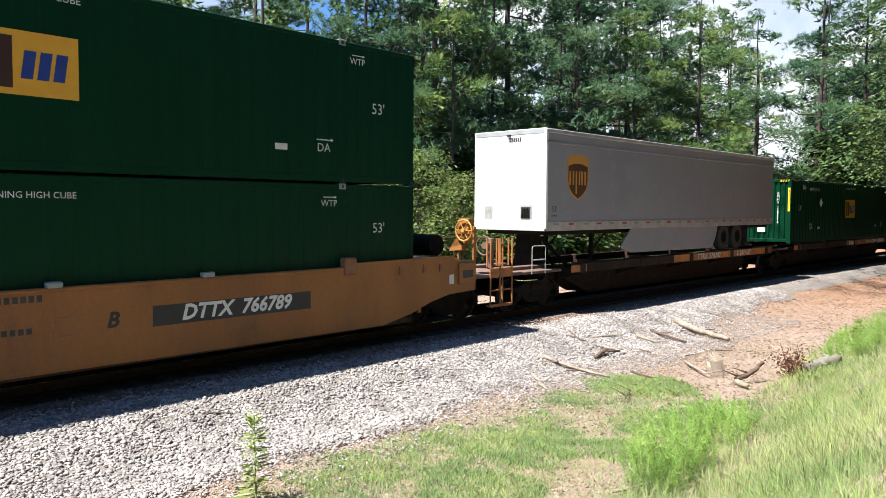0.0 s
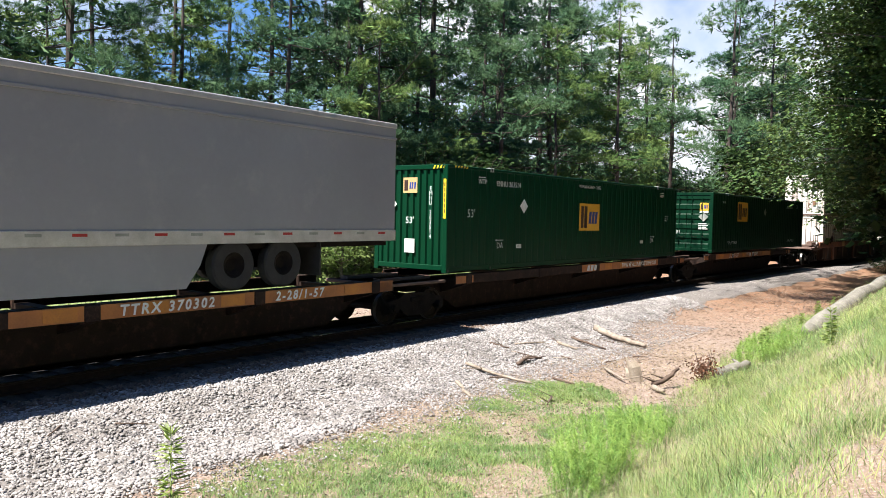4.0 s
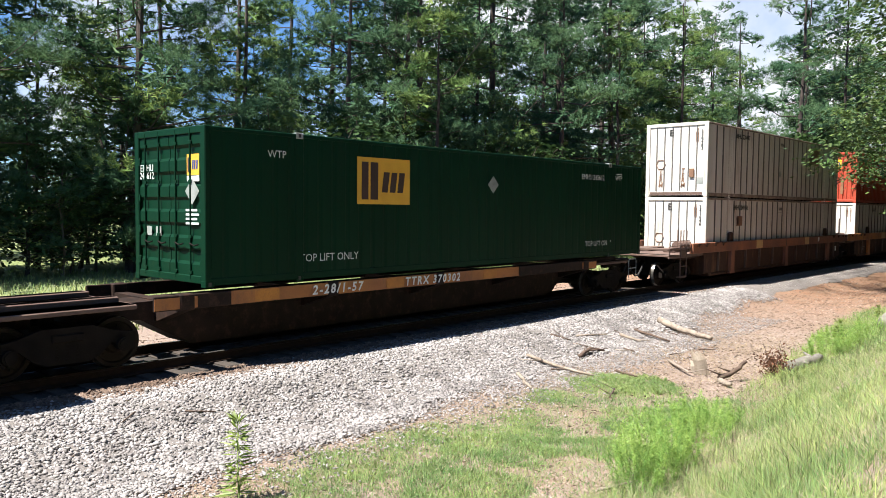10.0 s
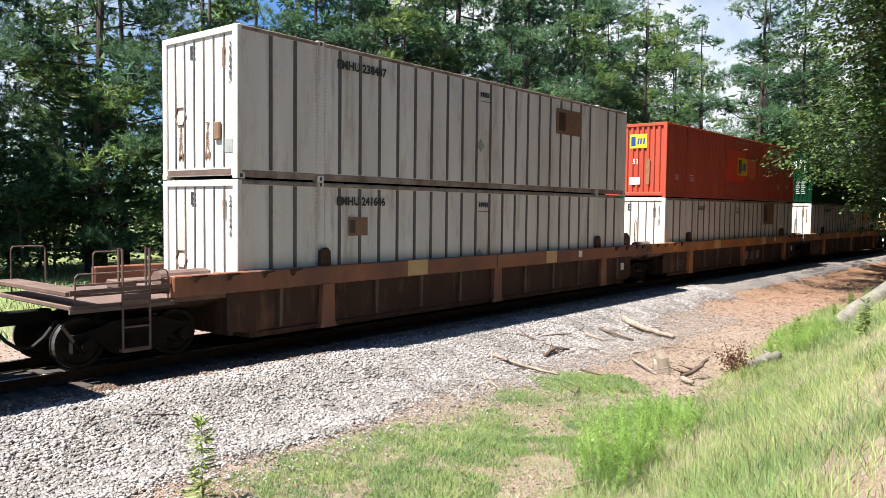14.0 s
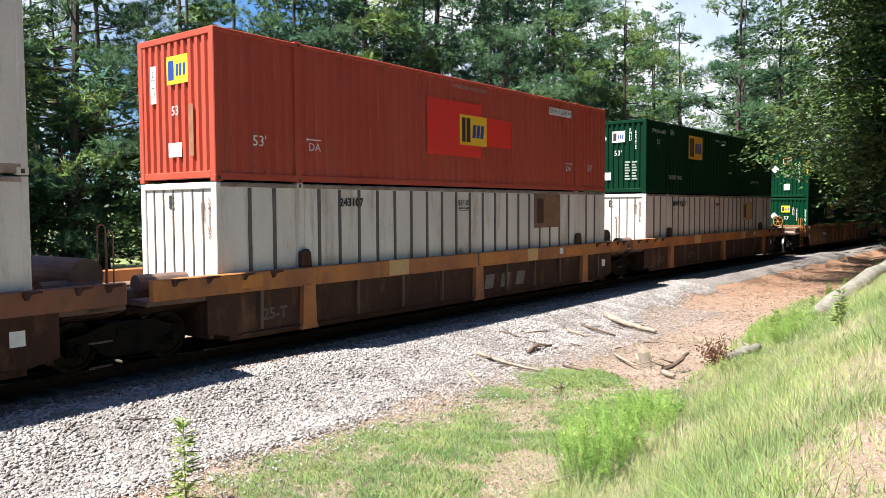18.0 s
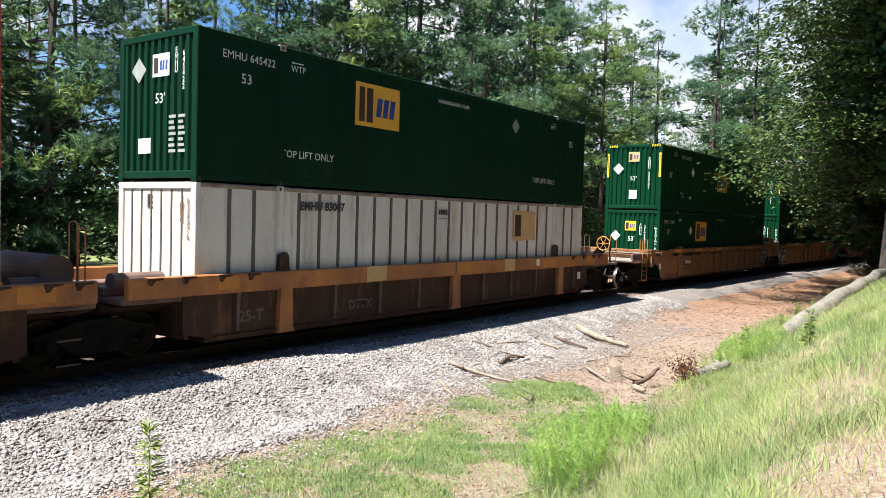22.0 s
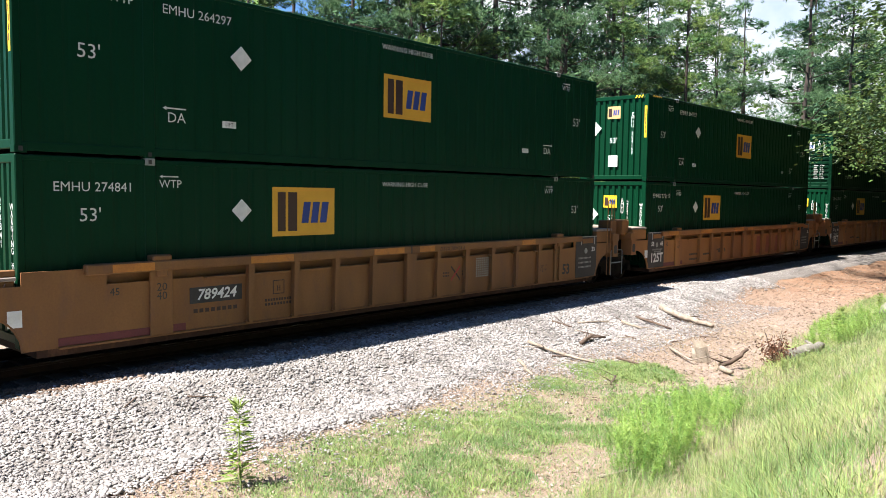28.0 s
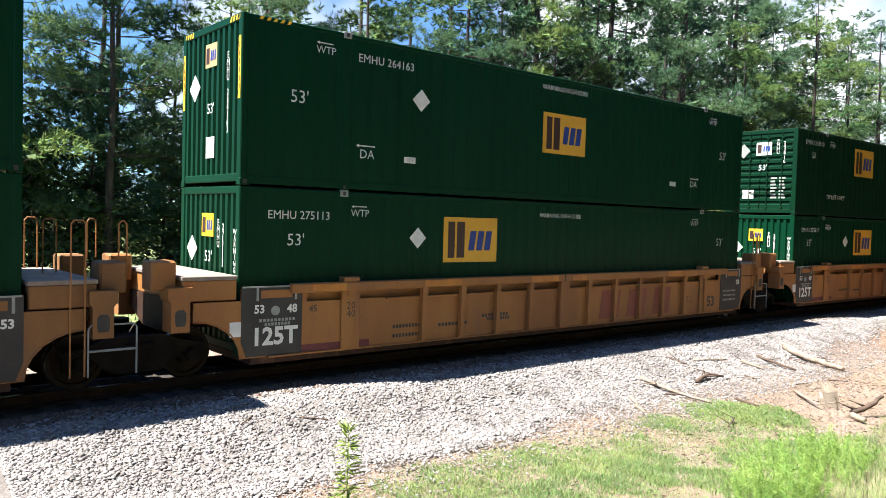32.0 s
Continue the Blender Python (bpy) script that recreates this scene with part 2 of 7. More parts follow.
FADED = mat("faded lettering", (0.3, 0.32, 0.3), (0.22, 0.24, 0.22), 6, 0.6, fine=0.15)
INK = mat("black lettering", (0.02, 0.02, 0.02), (0.04, 0.04, 0.04), 6, 0.6, fine=0.1)
RUST = mat("rusty patch", (0.2, 0.085, 0.04), (0.26, 0.13, 0.07), 5, 0.8, fine=0.25, bump=0.1)
BROWN_FILM = mat("faded brown film", (0.16, 0.085, 0.05), (0.22, 0.12, 0.07), 4, 0.6, fine=0.1)
TANFILM = mat("bleached tan film", (0.55, 0.36, 0.16), (0.5, 0.32, 0.14), 4, 0.6, fine=0.1)
GOLD = mat("gold film", (0.5, 0.25, 0.05), (0.55, 0.28, 0.06), 3, 0.45, fine=0.05)
SHIELD = mat("deep brown film", (0.07, 0.03, 0.014), (0.085, 0.036, 0.016), 3, 0.45, fine=0.05)
RUBBER = mat("black tyre rubber", (0.02, 0.02, 0.02), (0.03, 0.03, 0.03), 6, 0.85, bump=0.2, fine=0.2)
REDREF = mat("red reflective tape", (0.4, 0.02, 0.02), (0.3, 0.02, 0.02), 6, 0.4, fine=0.1)
RAIL = mat("rusty rail steel", (0.026, 0.016, 0.012), (0.04, 0.024, 0.017), 8, 0.7, 0.2, bump=0.1, fine=0.2, spec=0.1)
RAILTOP = mat("polished rail head", (0.5, 0.48, 0.46), (0.4, 0.38, 0.36), 8, 0.25, 0.9, fine=0.1)
TIE = mat("weathered timber tie", (0.035, 0.027, 0.022), (0.055, 0.043, 0.035), 5, 0.9, bump=0.4, bscale=45, fine=0.3)
STONE = mat("crushed granite", (0.185, 0.17, 0.164), (0.335, 0.312, 0.304), 1.5, 0.85, bump=0.2, bscale=60, fine=0.15, island=0.42, hue=0.02)
STONE_RUST = mat("rust-stained crushed stone", (0.1, 0.064, 0.045), (0.16, 0.112, 0.085), 2.0, 0.9, bump=0.2, bscale=60, fine=0.2, island=0.45)
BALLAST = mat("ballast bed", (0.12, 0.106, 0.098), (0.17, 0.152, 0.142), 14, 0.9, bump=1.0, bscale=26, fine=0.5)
# The train's shade is put into this near-black bed colour.
BED_SHADE = mat("ballast bed with train shade painted in", (0.022, 0.019, 0.017), (0.04, 0.034, 0.03), 10, 0.95, bump=1.0, bscale=26, fine=0.5)
BARK = mat("pine bark", (0.032, 0.025, 0.022), (0.078, 0.06, 0.051), 6, 0.95, bump=0.6, bscale=25, fine=0.35, streak=0.25)
BARK_GREY = mat("grey bark", (0.09, 0.075, 0.06), (0.14, 0.12, 0.1), 6, 0.95, bump=0.5, bscale=25, fine=0.3, streak=0.25)
NEEDLE = mat("pine needles", (0.055, 0.12, 0.04), (0.17, 0.235, 0.066), 0.35, 0.55, fine=0.2, island=0.25, spec=0.08, trans=0.2, upward=0.5, hue=0.02)
NEEDLE_B = mat("bluish pine needles", (0.034, 0.088, 0.048), (0.095, 0.162, 0.07), 0.35, 0.55, fine=0.2, island=0.25, spec=0.08, trans=0.2, upward=0.5, hue=0.02)
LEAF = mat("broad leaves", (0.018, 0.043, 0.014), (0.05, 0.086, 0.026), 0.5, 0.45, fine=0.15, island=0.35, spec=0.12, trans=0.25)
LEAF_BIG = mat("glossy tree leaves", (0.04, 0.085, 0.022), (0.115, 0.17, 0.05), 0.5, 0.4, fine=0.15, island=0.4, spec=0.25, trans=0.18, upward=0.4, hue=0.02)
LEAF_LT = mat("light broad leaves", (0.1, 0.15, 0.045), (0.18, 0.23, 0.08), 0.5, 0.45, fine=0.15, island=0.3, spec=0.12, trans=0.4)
GRASS = mat("sunlit grass", (0.112, 0.178, 0.048), (0.235, 0.285, 0.09), 0.7, 0.6, fine=0.15, island=0.45, upward=0.6, trans=0.28, hue=0.035)
GRASS_G = mat("fresh green grass", (0.095, 0.175, 0.045), (0.195, 0.265, 0.076), 1.2, 0.6, fine=0.15, island=0.45, upward=0.7, trans=0.3, hue=0.03)
TUFT = mat("feathery green weed", (0.115, 0.23, 0.036), (0.235, 0.36, 0.072), 1.2, 0.6, fine=0.15, island=0.4, trans=0.3, upward=0.5, hue=0.02)
STRAW_G = mat("half-dry grass", (0.24, 0.23, 0.12), (0.36, 0.34, 0.2), 1.0, 0.8, fine=0.15, island=0.35, upward=0.6, trans=0.25)
STRAW = mat("dry straw grass", (0.25, 0.19, 0.11), (0.33, 0.26, 0.16), 1.0, 0.8, fine=0.15, island=0.35, upward=1.0, trans=0.2)
STALK = mat("dark seed stalks", (0.07, 0.085, 0.03), (0.13, 0.13, 0.055), 1.5, 0.7, fine=0.15, island=0.3, trans=0.2)
WEED = mat("weed leaves", (0.13, 0.2, 0.035), (0.22, 0.28, 0.06), 3, 0.5, fine=0.1, island=0.25, upward=0.8, trans=0.35)
WOOD = mat("bleached dead wood", (0.3, 0.25, 0.2), (0.17, 0.135, 0.105), 5, 0.85, bump=0.5, bscale=30, fine=0.4, stain=(0.07, 0.05, 0.04), stain_amount=0.85)
WOOD_PALE = mat("pale splintered wood", (0.42, 0.36, 0.29), (0.3, 0.24, 0.18), 6, 0.85, bump=0.5, bscale=30, fine=0.3, streak=0.2)
WOOD_GREY = mat("grey weathered wood", (0.2, 0.185, 0.155), (0.11, 0.1, 0.085), 4, 0.9, bump=0.6, bscale=30, fine=0.4, stain=(0.3, 0.28, 0.24), stain_amount=0.6)
WOOD_DK = mat("dark dead wood", (0.07, 0.045, 0.033), (0.11, 0.075, 0.055), 6, 0.9, bump=0.5, bscale=40, fine=0.3)
RUSTLEAF = mat("dead brown leaves", (0.09, 0.036, 0.018), (0.13, 0.055, 0.025), 4, 0.8, fine=0.2, island=0.35)
CHIP = mat("bark chips and litter", (0.15, 0.108, 0.08), (0.31, 0.245, 0.2), 0.9, 0.9, fine=0.2, island=0.5)
EARTH_A, EARTH_B = (0.188, 0.132, 0.102), (0.208, 0.16, 0.132)


def earth():
    """Red clay and needle litter beside the track, thinning grass soil further out."""
    m = bpy.data.materials.new("red clay ground")
    m.use_nodes = True
    n, l = m.node_tree.nodes, m.node_tree.links
    bs = n["Principled BSDF"]
    co = n.new("ShaderNodeTexCoord")

    def noise_of(scale, detail=6.0):
        t = n.new("ShaderNodeTexNoise")
        t.inputs["Scale"].default_value, t.inputs["Detail"].default_value = scale, detail
        l.new(co.outputs["Object"], t.inputs["Vector"])
        return t.outputs["Fac"]

    def mixed(fac, a, b):
        x = n.new("ShaderNodeMixRGB")
        l.new(fac, x.inputs["Fac"])
        for socket, v in ((x.inputs[1], a), (x.inputs[2], b)):
            if isinstance(v, tuple):
                socket.default_value = (*v, 1)
            else:
                l.new(v, socket)
        return x.outputs[0]

    def ramp(fac, lo, hi):
        r = n.new("ShaderNodeValToRGB")
        r.color_ramp.elements[0].position, r.color_ramp.elements[1].position = lo, hi
        l.new(fac, r.inputs["Fac"])
        return r.outputs["Color"]

    base = mixed(ramp(noise_of(0.5), 0.35, 0.65), EARTH_A, EARTH_B)
    litter = mixed(ramp(noise_of(9.0, 8), 0.5, 0.62), base, (0.17, 0.115, 0.082))
    speck = mixed(ramp(noise_of(34.0, 3), 0.54, 0.64), litter, (0.31, 0.255, 0.215))
    sep = n.new("ShaderNodeSeparateXYZ")
    l.new(co.outputs["Object"], sep.inputs[0])
    far = n.new("ShaderNodeMapRange")
    far.inputs["From Min"].default_value, far.inputs["From Max"].default_value = -19.0, -22.5
    l.new(sep.outputs["X"], far.inputs["Value"])
    field = mixed(ramp(noise_of(0.8), 0.35, 0.7), (0.17, 0.2, 0.07), (0.11, 0.14, 0.045))
    along = n.new("ShaderNodeMapRange")
    along.inputs["From Min"].default_value, along.inputs["From Max"].default_value = 21.0, 34.0
    l.new(sep.outputs["Y"], along.inputs["Value"])
    red = mixed(ramp(noise_of(1.4), 0.35, 0.65), (0.21, 0.105, 0.058), (0.19, 0.115, 0.072))
    clay = mixed(along.outputs[0], speck, red)
    out = mixed(far.outputs[0], clay, field)
    l.new(out, bs.inputs["Base Color"])
    bs.inputs["Roughness"].default_value = 0.95
    bp = n.new("ShaderNodeBump")
    bp.inputs["Strength"].default_value, bp.inputs["Distance"].default_value = 0.8, 0.03
    l.new(noise_of(22.0, 6), bp.inputs["Height"])
    l.new(bp.outputs[0], bs.inputs["Normal"])
    return m


EARTH = earth()


# ---- mesh tools ----
class Shape:
    """Gathers boxes, rods, prisms and quads into one mesh."""

    def __init__(self):
        self.v, self.f, self.m = [], [], []

    def add(self, v, f, mi=0):
        o = len(self.v)
        self.v.extend(v)
        self.f.extend([tuple(i + o for i in q) for q in f])
        self.m.extend([mi] * len(f))
        return self

    def box(self, x0, x1, y0, y1, z0, z1, c=0.0, mi=0):
        """A box with its edges cut off by c."""
        if c <= 0:
            v = [(x, y, z) for x in (x0, x1) for y in (y0, y1) for z in (z0, z1)]
            f = [(0, 1, 3, 2), (4, 6, 7, 5), (0, 4, 5, 1), (2, 3, 7, 6), (0, 2, 6, 4), (1, 5, 7, 3)]
            return self.add(v, f, mi)
        c = min(c, (x1 - x0) * 0.4, (y1 - y0) * 0.4, (z1 - z0) * 0.4)
        b = bmesh.new()
        bmesh.ops.create_cube(b, size=1.0)
        for q in b.verts:
            q.co = ((x0 + x1) / 2 + q.co.x * (x1 - x0), (y0 + y1) / 2 + q.co.y * (y1 - y0), (z0 + z1) / 2 + q.co.z * (z1 - z0))
        bmesh.ops.bevel(b, geom=b.edges[:], offset=c, segments=1, affect="EDGES")
        b.verts.index_update()
        self.add([q.co[:] for q in b.verts], [[w.index for w in g.verts] for g in b.faces], mi)
        b.free()
        return self

    def prism(self, outline, axis, a, b, mi=0):
        """An outline of (u, v) pushed along axis from a to b. For axis x, (u, v) is (y, z); for y (x, z); for z (x, y)."""
        k = len(outline)

        def at(u, v, w):
            return {"x": (w, u, v), "y": (u, w, v), "z": (u, v, w)}[axis]
        v = [at(u, w, a) for u, w in outline] + [at(u, w, b) for u, w in outline]
        f = [tuple(range(k))[::-1], tuple(range(k, 2 * k))]
        f += [(i, (i + 1) % k, (i + 1) % k + k, i + k) for i in range(k)]
        return self.add(v, f, mi)

    def rod(self, p, q, r0, r1=None, n=8, mi=0):
        r0, r1 = float(r0), float(r0 if r1 is None else r1)
        p, q = Vector(p), Vector(q)
        d = (q - p).normalized()
        a = d.orthogonal().normalized()
        b = d.cross(a)
        v = []
        for c, r in ((p, r0), (q, r1)):
            v += [tuple(c + r * (math.cos(6.28319 * i / n) * a + math.sin(6.28319 * i / n) * b)) for i in range(n)]
        f = [tuple(range(n))[::-1], tuple(range(n, 2 * n))] + [(i, (i + 1) % n, (i + 1) % n + n, i + n) for i in range(n)]
        return self.add(v, f, mi)

    def tube(self, pts, radii, n=7, mi=0):
        """One closed skin round a bent line."""
        pts = [Vector(p) for p in pts]
        v, k = [], len(pts)
        a = None
        for i in range(k):
            d = (pts[min(i + 1, k - 1)] - pts[max(i - 1, 0)]).normalized()
            a = d.orthogonal().normalized() if a is None else (a - d * a.dot(d)).normalized()
            b = d.cross(a)
            r = float(radii[i])
            v += [tuple(pts[i] + r * (math.cos(6.28319 * j / n) * a + math.sin(6.28319 * j / n) * b)) for j in range(n)]
        f = [(i * n + j, i * n + (j + 1) % n, (i + 1) * n + (j + 1) % n, (i + 1) * n + j) for i in range(k - 1) for j in range(n)]
        f += [tuple(range(n))[::-1], tuple(range((k - 1) * n, k * n))]
        return self.add(v, f, mi)

    def path(self, pts, r, n=6, mi=0):
        return self.tube(pts, [r] * len(pts), n, mi)

    def lathe(self, profile, axis_x0, cy, cz, n=20, mi=0):
        """Profile of (x, radius) turned round an axis along x."""
        k = len(profile)
        v = [(axis_x0 + x, cy + r * math.cos(6.28319 * i / n), cz + r * math.sin(6.28319 * i / n)) for i in range(n) for x, r in profile]
        f = [(i * k + j, i * k + j + 1, (i + 1) % n * k + j + 1, (i + 1) % n * k + j) for i in range(n) for j in range(k - 1)]
        return self.add(v, f, mi)

    def mesh(self, name, mats, smooth=False):
        me = bpy.data.meshes.new(name)
        me.from_pydata(self.v, [], self.f)
        for x in mats:
            me.materials.append(x)
        me.polygons.foreach_set("material_index", self.m)
        if smooth:
            me.polygons.foreach_set("use_smooth", [True] * len(self.f))
        me.update()
        b = bmesh.new()
        b.from_mesh(me)
        bmesh.ops.recalc_face_normals(b, faces=b.faces[:])
        b.to_mesh(me)
        b.free()
        return me


def part(name, shape, material, parent, label="", smooth=False):
    """One mesh object under a thing or a part."""
    mats = material if isinstance(material, (list, tuple)) else [material]
    me = shape if isinstance(shape, bpy.types.Mesh) else shape.mesh(name, mats, smooth)
    ob = new(name, me)
    ob.parent = parent
    if label:
        ob["label"] = label
    return ob


def thing(name, label, category, group="", kind=""):
    return tagged(new(name), label, category, group, kind)


def raw(name, verts, faces, material, smooth=False, slots=None):
    """A mesh from arrays, with no clean-up."""
    me = bpy.data.meshes.new(name)
    verts, faces = np.asarray(verts, np.float32), np.asarray(faces, np.int32)
    me.vertices.add(len(verts))
    me.vertices.foreach_set("co", verts.ravel())
    k = faces.shape[1]
    me.loops.add(faces.size)
    me.loops.foreach_set("vertex_index", faces.ravel())
    me.polygons.add(len(faces))
    me.polygons.foreach_set("loop_start", np.arange(0, faces.size, k, dtype=np.int32))
    me.polygons.foreach_set("loop_total", np.full(len(faces), k, np.int32))
    if smooth:
        me.polygons.foreach_set("use_smooth", np.ones(len(faces), bool))
    for one in (material if isinstance(material, list) else [material]):
        me.materials.append(one)
    if slots is not None:
        me.polygons.foreach_set("material_index", np.asarray(slots, np.int32))
    me.update(calc_edges=True)
    return me


WORDS = {}


def words(text, size, material, spacing=1.0, bold=0.0, shear=0.0):
    """A flat mesh of lettering in the built-in font, centred, reading along x in its own plane."""
    key = (text, size, material.name, bold, shear)
    if key not in WORDS:
        cu = bpy.data.curves.new("lettering", "FONT")
        cu.body, cu.size, cu.align_x, cu.align_y = text, size, "CENTER", "CENTER"
        cu.space_line, cu.space_character, cu.offset, cu.shear, cu.resolution_u = 0.78, spacing, bold, shear, 2
        ob = bpy.data.objects.new("lettering", cu)
        me = bpy.data.meshes.new_from_object(ob)
        me.materials.clear()
        me.materials.append(material)
        bpy.data.objects.remove(ob)
        WORDS[key] = me
    return WORDS[key]


def side_words(parent, text, y, z, x, size, material=None, **k):
    """Lettering on the side that faces +x."""
    ob = part("lettering", words(text, size, material or PALE, **k), None, parent)
    ob.matrix_basis = pose(x, y, z, 90, 0, 90)
    return ob


def end_words(parent, text, x, z, y, size, material=None, **k):
    """Lettering on the end that faces -y."""
    ob = part("lettering", words(text, size, material or PALE, **k), None, parent)
    ob.matrix_basis = pose(x, y, z, 90, 0, 0)
    return ob


def side_bars(s, y, z, x, width, height, n=8, mi=0):
    """Writing too small to read: a row of plain bars."""
    w = width / n
    for i in range(n):
        s.box(x - 0.002, x, y - width / 2 + i * w, y - width / 2 + i * w + w * 0.68, z - height / 2, z + height / 2, mi=mi)


# ---- the train: where it runs ----
LENGTH, WIDE, HIGH = 16.154, 2.591, 2.896
HALF = LENGTH / 2
BEND = 0.0005032
NEAR = -12.024


def on_track(y, off=0.0, z=0.0):
    """The pose at y along the gently curving track."""
    slope = 2 * BEND * y
    a = -math.atan(slope)
    return pose(NEAR - WIDE / 2 + BEND * y * y, y, z, 0, 0, math.degrees(a)) @ pose(off, 0, 0)


MOVING = []  # (thing, place along the train of its middle, height of its base)


def side_profile(period, depth, flat=0.4):
    """Corrugation: (offset inwards, y) from -HALF to HALF."""
    pts, y, end = [], -HALF + 0.12, HALF - 0.12
    k = int((end - y) / period)
    period = (end - y) / k
    for i in range(k):
        a = y + i * period
        pts += [(0.0, a), (0.0, a + period * flat), (depth, a + period * (flat + 0.12)), (depth, a + period * 0.88)]
    pts.append((0.0, end))
    return pts


def logo_panel(parent, y, z, w, h, x, back, first, second, ribs=True):
    """A square film with a dark block and two slanted blue blocks on it."""
    s = Shape().box(x, x + 0.004, y - w / 2, y + w / 2, z - h / 2, z + h / 2)
    p = part("logo_panel", s, back, parent, "yellow company panel with dark and blue shapes")
    s = Shape().box(x + 0.005, x + 0.009, y - 0.42 * w, y - 0.3 * w, z - 0.4 * h, z + 0.4 * h)
    s.box(x + 0.005, x + 0.009, y - 0.26 * w, y - 0.12 * w, z - 0.4 * h, z + 0.4 * h)
    part("dark_shape", s, first, p)
    s = Shape()
    for k in (-0.05, 0.1, 0.25):
        s.prism([(y + k * w, z - 0.24 * h), (y + (k + 0.11) * w, z - 0.24 * h), (y + (k + 0.15) * w, z + 0.2 * h), (y + (k + 0.04) * w, z + 0.2 * h)], "x", x + 0.005, x + 0.009)
    part("blue_shape", s, second, p)
    return p


def end_logo(parent, x, z, w, h, y, back, first=None, second=None):
    p = part("logo_panel", Shape().box(x - w / 2, x + w / 2, y - 0.004, y, z - h / 2, z + h / 2), back, parent)
    s = Shape().box(x - 0.42 * w, x - 0.16 * w, y - 0.009, y - 0.005, z - 0.34 * h, z + 0.34 * h)
    part("dark_shape", s, first or DARK, p)
    s = Shape()
    for k in (-0.06, 0.09, 0.27):
        s.prism([(x + k * w, z - 0.22 * h), (x + (k + 0.1) * w, z - 0.22 * h), (x + (k + 0.13) * w, z + 0.2 * h), (x + (k + 0.03) * w, z + 0.2 * h)], "y", y - 0.009, y - 0.005)
    part("blue_shape", s, second or BLUE, p)


def diamond(parent, y, z, r, x, material=None, label="white diamond placard"):
    s = Shape().prism([(y - r, z), (y, z - r), (y + r, z), (y, z + r)], "x", x, x + 0.006)
    part("placard", s, material or PALE, parent, label)


def end_diamond(parent, x, z, r, y, material=None):
    part("placard", Shape().prism([(x - r, z), (x, z - r), (x + r, z), (x, z + r)], "y", y - 0.008, y - 0.002), material or PALE, parent)


def casting(parent, x, y, z, material, w=0.18, d=0.16, h=0.12):
    """A corner casting with its slot."""
    s = Shape().box(x - d / 2, x + d / 2, y - w / 2, y + w / 2, z - h / 2, z + h / 2, 0.008)
    c = part("corner_casting", s, material, parent)
    sg = 1 if x > 0 else -1
    s = Shape().prism([(y - 0.03, z - 0.035), (y + 0.03, z - 0.035), (y + 0.03, z + 0.035), (y - 0.03, z + 0.035)], "x", x + sg * (d / 2 - 0.01), x + sg * (d / 2 + 0.003))
    part("slot", s, INK, c)


def arrow_words(box, text, y, z, x, size, way):
    side_words(box, text, y, z, x, size)
    s = Shape().box(x - 0.002, x, y - 0.75 * size, y + 0.75 * size, z + 0.62 * size, z + 0.72 * size)
    e = y + way * 0.75 * size
    s.prism([(e, z + 0.52 * size), (e + way * 0.28 * size, z + 0.67 * size), (e, z + 0.82 * size)], "x", x - 0.002, x)
    part("arrow", s, PALE, box)


